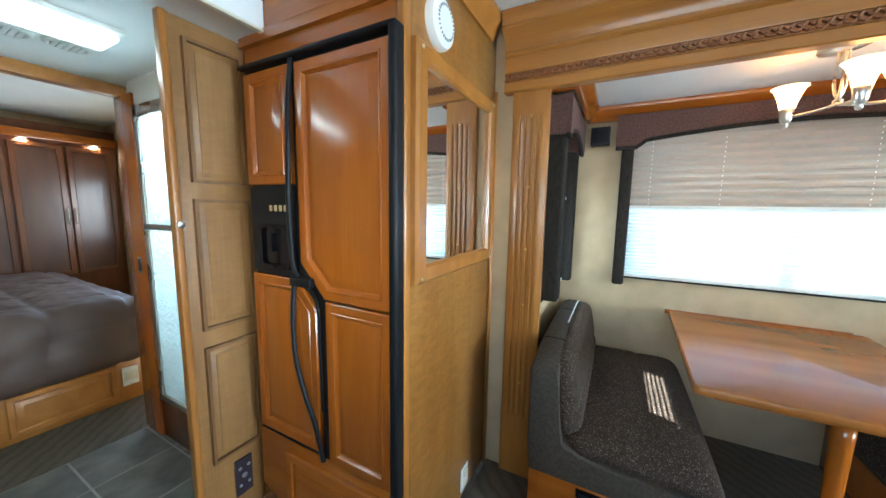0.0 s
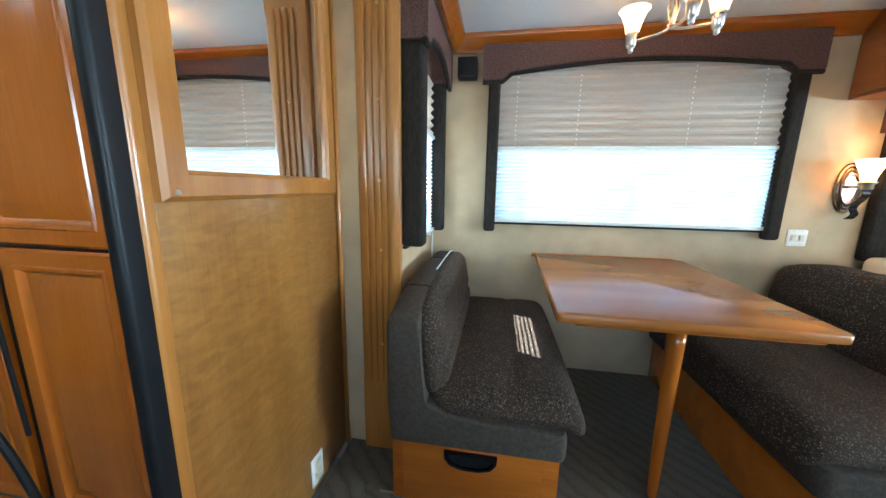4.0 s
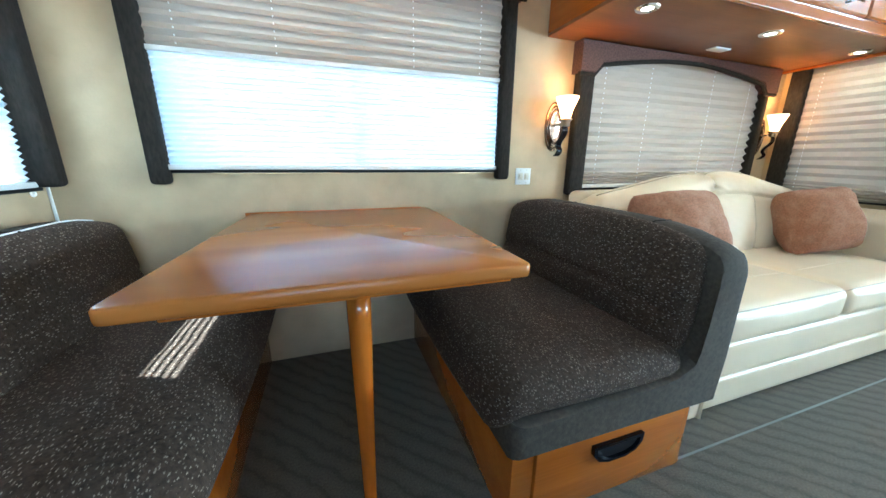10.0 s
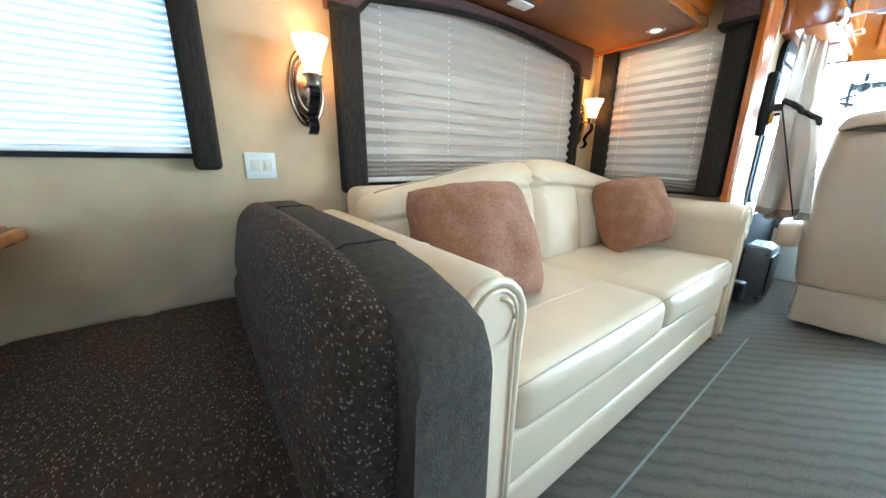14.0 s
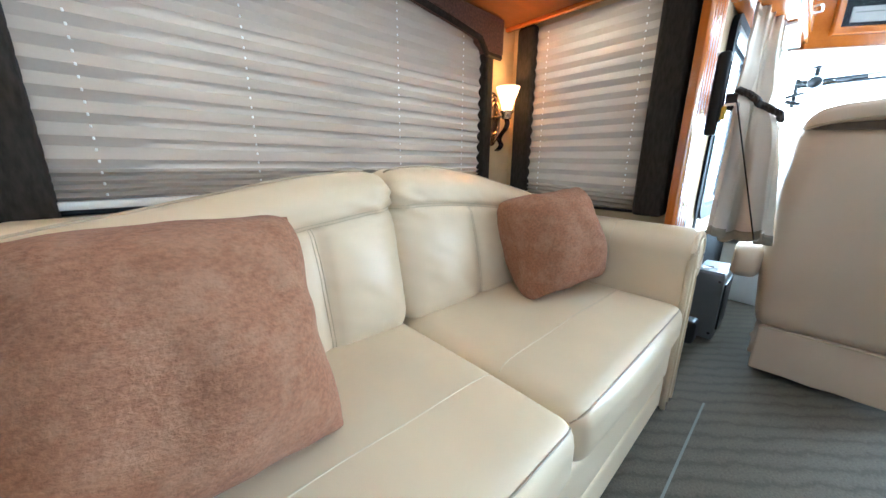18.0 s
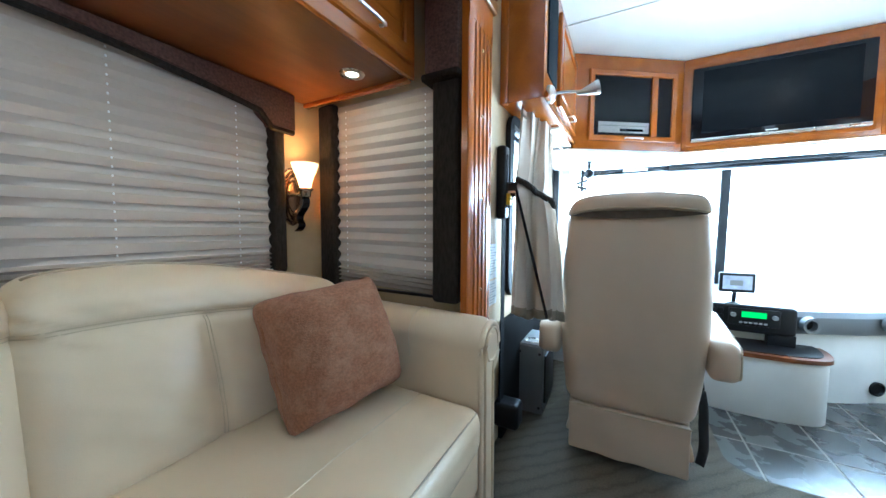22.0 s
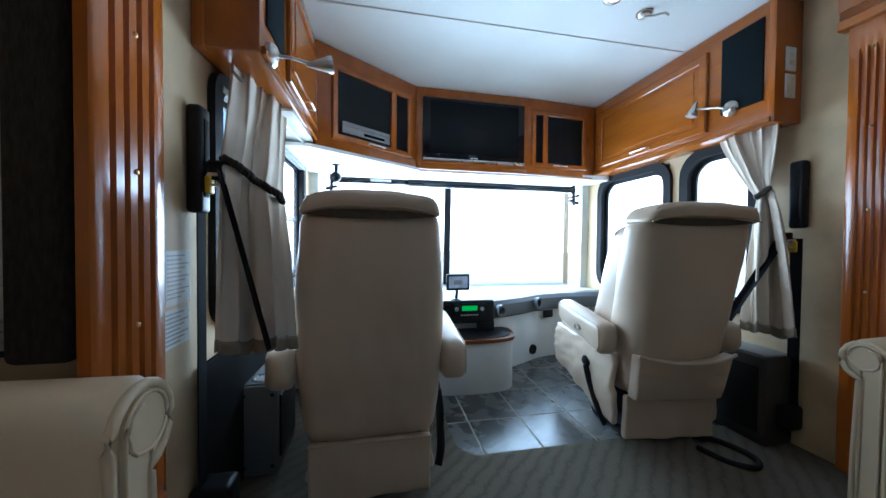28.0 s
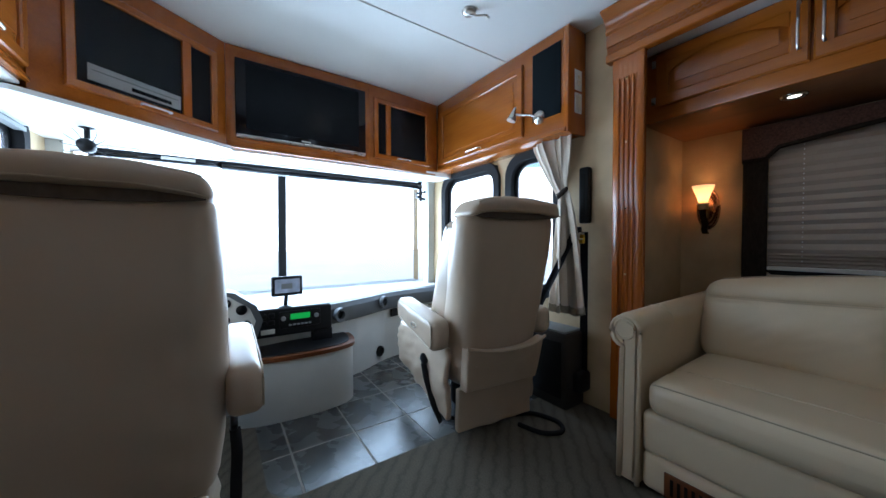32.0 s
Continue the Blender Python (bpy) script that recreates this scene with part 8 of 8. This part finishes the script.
# ---- seat belts ----
def belt(label, x, y, sy, buckle_z, foot_z, lap, off=0.0):
    t = thing("seat_belt", label, "seat belt", (x, y, foot_z), "wall seat belts")
    lo, hi = min(y, y + sy * 0.045), max(y, y + sy * 0.045)
    bm = bm_new()
    pad(bm, x - 0.032, x + 0.032, lo, hi, 1.08, 1.41, 0.015, 0, 4)
    part("slider_housing", bm, BLACK, t, "black belt height slider")
    bm = bm_new()
    box(bm, x - 0.014, x + 0.014, y + sy * 0.044 - 0.004, y + sy * 0.044 + 0.004, 1.13, 1.37, 0.002)
    part("slot", bm, RUBBER, t)
    bm = bm_new()
    box(bm, x - 0.024, x + 0.024, y + sy * 0.03 - 0.002, y + sy * 0.03 + 0.002, foot_z + 0.05, buckle_z)
    part("webbing", bm, WEBBING, t, "black belt webbing")
    bm = bm_new()
    pad(bm, x - 0.035, x + 0.065, min(y, y + sy * 0.12), max(y, y + sy * 0.12), foot_z - 0.05, foot_z + 0.07, 0.02, 0, 4)
    part("retractor", bm, BLACK, t, "black retractor box")
    bm = bm_new()
    box(bm, x - 0.016, x + 0.018, min(y + sy * 0.045, y + sy * 0.062), max(y + sy * 0.045, y + sy * 0.062), buckle_z - 0.068, buckle_z - 0.014, 0.005)
    part("yellow_clip", bm, YELLOW, t, "yellow belt clip")
    bm = bm_new()
    box(bm, x - 0.005, x + 0.055, y + sy * 0.058, y + sy * 0.085, buckle_z - 0.02, buckle_z + 0.03, 0.006)
    b = part("tongue_holder", bm, BLACK, t)
    bm = bm_new()
    box(bm, x + 0.005, x + 0.04, y + sy * 0.084, y + sy * 0.09, buckle_z - 0.045, buckle_z + 0.005, 0.003)
    ring(bm, rounded(y + sy * 0.050, y + sy * 0.104, buckle_z - 0.046, buckle_z - 0.004, 0.008, 3) if sy > 0 else rounded(y - 0.104, y - 0.050, buckle_z - 0.046, buckle_z - 0.004, 0.008, 3), rounded(y + sy * 0.060, y + sy * 0.094, buckle_z - 0.038, buckle_z - 0.014, 0.005, 3) if sy > 0 else rounded(y - 0.094, y - 0.060, buckle_z - 0.038, buckle_z - 0.014, 0.005, 3), "x", x - 0.012, x - 0.008)
    part("tongue", bm, CHROME, b, "metal tongue")
    bm = bm_new()
    a, c = Vector((x + 0.02 - off, y + sy * 0.092, buckle_z)), Vector(lap)
    d = (c - a).normalized()
    s = d.cross(Vector((0, sy, 0))).normalized() * 0.022
    q = Vector((0, sy * 0.002, 0))
    vs = [bm.verts.new(v) for v in (a - s, a + s, c + s, c - s)]
    ws_ = [bm.verts.new(v) for v in (a - s + q, a + s + q, c + s + q, c - s + q)]
    bm.faces.new(vs), bm.faces.new(ws_[::-1])
    for k in range(4):
        bm.faces.new((vs[k], vs[(k + 1) % 4], ws_[(k + 1) % 4], ws_[k]))
    part("lap_webbing", bm, WEBBING, t, "black belt webbing")
    return t


belt("black driver's seat belt with a yellow clip on the wall", 4.565, Y_D, -1, 1.21, 0.15, (4.50, 1.955, 0.66), 0.045)
belt("black passenger's seat belt with a yellow clip on the wall", 4.662, Y_P, 1, 1.03, 0.14, (4.83, -0.12, 0.50))

# ---- wall and floor boxes ----
bx = thing("speaker_box", "grey upright box with a round port on top behind the driver", "speaker box", (4.99, 2.11, 0))
boxpart("case", mat("grey_carpet_box", (0.15, 0.15, 0.145), 0.45, vary=0.12, bump=0.15), bx, 4.90, 5.20, 2.045, 2.195, 0.0, 0.385, 0.012)
boxpart("top_cap", GREY_PLASTIC, bx, 4.91, 5.19, 2.05, 2.19, 0.384, 0.392, 0.003)
bm = bm_new()
lathe(bm, [(0.032, 0.392), (0.045, 0.398), (0.045, 0.390)], (4.97, 2.12, 0), n=20, cap=False)
part("port_ring", bm, CHROME, bx)
boxpart("side_grille", BLACK, bx, 4.93, 5.17, 2.036, 2.046, 0.06, 0.33, 0.004)
for z in (0.04, 0.345):
    for y in (2.065, 2.175):
        bm = bm_new()
        lathe(bm, [(0.008, 0), (0.006, 0.004), (0.001, 0.004)], (0, 0, 0), n=10)
        part("screw", bm, BLACK, bx, "", face((4.90, y, z), (0, -1)))
b2 = thing("speaker_box", "dark upright speaker box behind the passenger seat", "speaker box", (4.78, -0.31, 0))
boxpart("case", mat("dark_box", (0.03, 0.026, 0.024), 0.7, bump=0.2), b2, 4.67, 4.98, -0.415, -0.235, 0.0, 0.44, 0.014)
boxpart("top_cap", GREY_PLASTIC, b2, 4.685, 4.965, -0.405, -0.245, 0.438, 0.452, 0.005)
boxpart("front_grille", BLACK, b2, 4.70, 4.95, -0.236, -0.228, 0.06, 0.39, 0.004)
for z0, z1, x0, x1, lb in ((0.81, 0.965, 4.435, 4.555, "white printed notice on the wall behind the driver"), (0.69, 0.80, 4.41, 4.55, "white printed data label low on the wall behind the driver")):
    s = thing("wall_notice", lb, "sign", (x0, Y_D, z0))
    boxpart("sheet", PAPER, s, x0, x1, Y_D - 0.003, Y_D - 0.0005, z0, z1, 0.0)
    n = int((z1 - z0) / 0.012)
    for i in range(1, n):
        boxpart("printed_line", GREY_PLASTIC, s, x0 + 0.008, x1 - 0.008 - 0.02 * ((i * 7) % 3), Y_D - 0.0038, Y_D - 0.0028, z1 - i * 0.012 - 0.004, z1 - i * 0.012, 0.0)

# ---- dashboard ----
EDGE = arc([(5.70, 2.19, 0), (5.66, 1.75, 0), (5.66, 1.30, 0), (5.70, 1.02, 0), (5.74, 0.78, 0), (5.86, 0.48, 0), (5.97, 0.28, 0), (6.03, 0.05, 0), (6.05, -0.20, 0), (6.06, -0.41, 0)], 6)
ds = thing("dashboard", "wide pale dashboard with a grey padded rim", "dashboard", (6.3, 0.9, 0))


def strip(bm, line, prof):
    """Sweep an open or closed outline of (inset towards +x, z) along the dash's edge line."""
    rows = [[bm.verts.new((p.x + u, p.y, v)) for u, v in prof] for p in line]
    n = len(prof)
    for a, b in zip(rows, rows[1:]):
        for k in range(n):
            bm.faces.new((a[k], a[(k + 1) % n], b[(k + 1) % n], b[k]))
    bm.faces.new(rows[0][::-1]), bm.faces.new(rows[-1])
    bmesh.ops.recalc_face_normals(bm, faces=bm.faces[:])


bm = bm_new()
strip(bm, EDGE, [(0.06, 0.0), (0.06, 0.46), (0.09, 0.50), (0.30, 0.50), (0.30, 0.0)])
part("bulkhead", bm, LIGHT_DASH, ds, "pale moulded bulkhead")
bm = bm_new()
strip(bm, EDGE, [(0.05, 0.415), (0.012, 0.43), (0.0, 0.465), (0.006, 0.525), (0.035, 0.555), (0.10, 0.563), (0.12, 0.53), (0.12, 0.42)])
part("padded_rim", bm, DASH_RIM, ds, "grey padded rim")
bm = bm_new()
top = [(p.x + 0.08, p.y) for p in EDGE]
plate(bm, top + [(6.79, -0.41), (6.79, 2.19)], "z", 0.535, 0.557)
part("top", bm, LIGHT_DASH, ds, "pale dash top")
# radio cluster
DMx = face((5.655, 1.225, 0.423), (0, -1))
bm = bm_new()
pad(bm, -0.02, 0.42, 0.0, 0.165, -0.03, 0.012, 0.02, 0, 4)
part("instrument_panel", bm, BLACK, ds, "grey instrument cluster", DMx)
rd = thing("car_radio", "black dashboard radio with a lit green display", "radio", (5.64, 1.05, 0.45))
bm = bm_new()
box(bm, 0.115, 0.345, 0.045, 0.145, 0.010, 0.020, 0.004)
part("face_plate", bm, BLACK, rd, "", DMx)
bm = bm_new()
box(bm, 0.175, 0.285, 0.095, 0.128, 0.0195, 0.022)
part("display", bm, DISPLAY, rd, "lit green display", DMx)
for i in range(6):
    bm = bm_new()
    box(bm, 0.165 + i * 0.022, 0.181 + i * 0.022, 0.058, 0.068, 0.0195, 0.023, 0.001)
    part("button", bm, GREY_PLASTIC, rd, "", DMx)
for u in (0.137, 0.322):
    bm = bm_new()
    lathe(bm, [(0.014, 0.02), (0.012, 0.032), (0.001, 0.032)], (u, 0.105, 0), n=16)
    part("knob", bm, GREY_PLASTIC, rd, "", DMx)
for v in (0.115, 0.075):
    for u in (0.02, 0.06):
        bm = bm_new()
        box(bm, u, u + 0.032, v, v + 0.026, 0.010, 0.018, 0.003)
        part("rocker_switch", bm, BLACK, ds, "black rocker switch", DMx)
bm = bm_new()
box(bm, 0.02, 0.092, 0.022, 0.05, 0.010, 0.016, 0.003)
part("small_display", bm, WHITE_PLASTIC, ds, "", DMx)
# air outlets in the rim
for p, ang in (((5.715, 0.735, 0.49), 22), ((5.925, 0.33, 0.50), 32)):
    q = face(p, (math.sin(radians(ang)), -math.cos(radians(ang))))
    bm = bm_new()
    lathe(bm, [(0.028, -0.03), (0.030, 0.018), (0.046, 0.020), (0.048, -0.01)], (0, 0, 0), n=22, cap=False)
    o = part("air_outlet", bm, DASH_RIM, ds, "round grey air outlet", q)
    bm = bm_new()
    lathe(bm, [(0.031, -0.012), (0.015, -0.008), (0.001, -0.008)], (0, 0, 0), n=18)
    part("vane", bm, BLACK, o, "", q)
q = face((6.035, 0.17, 0.38), (0.25, -1))
bm = bm_new()
box(bm, -0.05, 0.05, -0.03, 0.035, -0.012, 0.006, 0.006)
part("floor_outlet", bm, BLACK, ds, "black louvred outlet", q)
q = face((6.0, 0.33, 0.09), (0.5, -1))
bm = bm_new()
lathe(bm, [(0.042, -0.02), (0.042, 0.010), (0.034, 0.012), (0.030, 0.0), (0.001, 0.0)], (0, 0, 0), n=20)
part("round_port", bm, BLACK, ds, "round black port near the floor", q)
q = face((6.10, -0.10, 0.40), (0.1, -1))
bar_handle("grab_handle", ds, q, 0.0, 0.2, 0.0, 0.03)
bm = bm_new()
box(bm, -0.02, 0.24, -0.30, -0.06, -0.012, 0.005, 0.01)
part("glove_door", bm, GREY_PLASTIC, ds, "grey glove compartment door", q)
# instrument pod
bm = bm_new()
pod = [(1.245, 0.42), (1.87, 0.42), (1.89, 0.58), (1.83, 0.68), (1.70, 0.735), (1.50, 0.745), (1.33, 0.71), (1.23, 0.63), (1.20, 0.55)]
plate(bm, pod, "x", 5.55, 5.72)
part("instrument_pod", bm, DASH_RIM, ds, "grey instrument pod")
bm = bm_new()
plate(bm, [(1.55 + (u - 1.55) * 0.9, 0.575 + (v - 0.575) * 0.86) for u, v in pod], "x", 5.543, 5.552)
pg = part("gauge_panel", bm, LIGHT_DASH, ds, "pale gauge panel")
for y, z, r in ((1.30, 0.62, 0.026), (1.28, 0.54, 0.022), (1.37, 0.66, 0.024), (1.54, 0.62, 0.06), (1.71, 0.62, 0.05), (1.37, 0.575, 0.018)):
    bm = bm_new()
    lathe(bm, [(r, 0.0), (r, 0.008), (r * 0.86, 0.009), (r * 0.84, 0.004), (0.001, 0.004)], (0, 0, 0), n=22)
    part("gauge", bm, BLACK_GLOSS, pg, "round black gauge", face((5.545, y, z), (0, -1)))
# floor console with a wooden tray top
cn = thing("floor_console", "rounded cream console with a dark wooden tray top", "console", (5.62, 0.98, 0))
co = arc([(5.75, 1.36, 0), (5.56, 1.34, 0), (5.49, 1.22, 0), (5.465, 1.02, 0), (5.475, 0.84, 0), (5.53, 0.72, 0), (5.66, 0.68, 0), (5.76, 0.68, 0)], 5)
bm = bm_new()
plate(bm, [(p.x, p.y) for p in co], "z", 0.0, 0.335)
part("body", bm, LIGHT_DASH, cn, "cream moulded body")
bm = bm_new()
plate(bm, [(p.x - 0.012, 1.02 + (p.y - 1.02) * 1.03) for p in co], "z", 0.335, 0.357)
part("rim", bm, DARK_WOOD, cn, "dark stained wooden rim")
bm = bm_new()
plate(bm, [(5.76 + (p.x - 5.76) * 0.92, 1.02 + (p.y - 1.02) * 0.94) for p in co], "z", 0.352, 0.361)
part("tray", bm, BLACK, cn, "black tray mat")
bm = bm_new()
box(bm, 5.66, 5.72, 0.80, 0.92, 0.36, 0.43, 0.006)
part("post", bm, BLACK, cn)
# small navigation screen
gp = thing("navigation_screen", "small navigation screen on a black stand on the dash", "navigation screen", (5.83, 1.04, 0.557))
GM = face((5.80, 1.13, 0.635), (0.12, -1))
bm = bm_new()
box(bm, 0.0, 0.185, 0.0, 0.125, -0.014, 0.008, 0.008)
part("casing", bm, BLACK, gp, "black casing", GM)
bm = bm_new()
box(bm, 0.018, 0.167, 0.020, 0.107, 0.0075, 0.0095)
part("screen", bm, mat("pale_screen", (0.45, 0.50, 0.62), 0.25, vary=0.25, scale=18), gp, "pale blue screen", GM)
bm = bm_new()
box(bm, 0.055, 0.12, 0.045, 0.078, 0.0094, 0.0102)
part("screen_picture", bm, GREY_PLASTIC, gp, "", GM)
bm = bm_new()
tube(bm, [(5.82, 1.05, 0.557), (5.83, 1.04, 0.66)], 0.012, 10)
lathe(bm, [(0.04, 0.556), (0.036, 0.566), (0.012, 0.575)], (5.82, 1.05, 0), n=18)
part("stand", bm, BLACK, gp)

# ---- windshield shade, brackets and fan ----
rl = thing("windshield_shade", "black roller shade housing along the windshield's top", "shade", (6.45, 0.9, 1.5))
for y0, y1, r, z in ((1.36, 2.02, 0.027, 1.537), (-0.28, 1.37, 0.034, 1.533)):
    bm = bm_new()
    rod(bm, (6.40, y0, z), (6.40, y1, z), r, r, 14)
    part("roller", bm, BLACK_GLOSS, rl, "black roller tube")
bm = bm_new()
box(bm, 6.368, 6.374, 1.52, 1.70, 1.528, 1.548)
part("white_label", bm, PAPER, rl)
for y in (2.03, -0.29):
    bm = bm_new()
    box(bm, 6.385, 6.415, y - 0.012, y + 0.012, 1.38, 1.585, 0.004)
    box(bm, 6.375, 6.425, y - 0.045, y + 0.045, 1.40, 1.425, 0.006, 2, Matrix.Rotation(radians(18), 3, "X"))
    box(bm, 6.375, 6.425, y - 0.05, y + 0.05, 1.455, 1.475, 0.006, 2, Matrix.Rotation(radians(-14), 3, "X"))
    part("bracket", bm, BLACK, rl, "black shade bracket")
fn = thing("dash_fan", "small black caged fan hung from the header", "fan", (5.90, 1.93, 1.55))
bm = bm_new()
lathe(bm, [(0.04, 1.562), (0.04, 1.555), (0.012, 1.545), (0.012, 1.50)], (5.90, 1.93, 0), n=18)
part("mount", bm, BLACK, fn)
bm = bm_new()
lathe(bm, [(0.03, -0.05), (0.035, 0.0), (0.03, 0.02)], (5.90, 1.93, 1.46), "x", 16)
part("motor", bm, BLACK, fn)
for i in range(12):
    a = 2 * math.pi * i / 12
    bm = bm_new()
    tube(bm, arc([(5.92, 1.93 + 0.02 * math.cos(a), 1.46 + 0.02 * math.sin(a)), (5.89, 1.93 + 0.075 * math.cos(a), 1.46 + 0.075 * math.sin(a)), (5.85, 1.93 + 0.08 * math.cos(a), 1.46 + 0.08 * math.sin(a))], 3), 0.0018, 5)
    part("cage_wire", bm, BLACK, fn)

# ---- floor tiles ----
def tiles(name, label, xs, ys, stone):
    t = thing(name, label, "floor", (xs[0], ys[0], 0), kind="structure")
    shared = {}
    for a, b in zip(xs, xs[1:]):
        for c, d in zip(ys, ys[1:]):
            key = (round(b - a, 3), round(d - c, 3))
            if key not in shared:
                bm = bm_new()
                w, h = (b - a) / 2 - 0.003, (d - c) / 2 - 0.003
                box(bm, -w, w, -h, h, -0.012, -0.002, 0.003, 1)
                me = bpy.data.meshes.new("tile")
                bm.to_mesh(me)
                bm.free()
                me.materials.append(stone)
                shared[key] = me
            ob = new("tile", shared[key])
            ob.parent = t
            ob.location = ((a + b) / 2 - xs[0], (c + d) / 2 - ys[0], 0)
    return t


tiles("floor_tiles_cab", "grey slate-look floor tiles in the cab", [4.55, 4.85, 5.163, 5.497, 5.831, 6.165, 6.50], [-0.42, -0.37, -0.07, 0.23, 0.53, 0.83, 1.13, 1.44], SLATE)
tiles("floor_tiles_hall", "grey slate-look floor tiles in the hall", [-2.02 + 0.335 * i for i in range(7)], [-0.42, -0.20, 0.11, 0.44, 0.77, 1.10, 1.43, 1.76, 2.09], HALL_TILE)
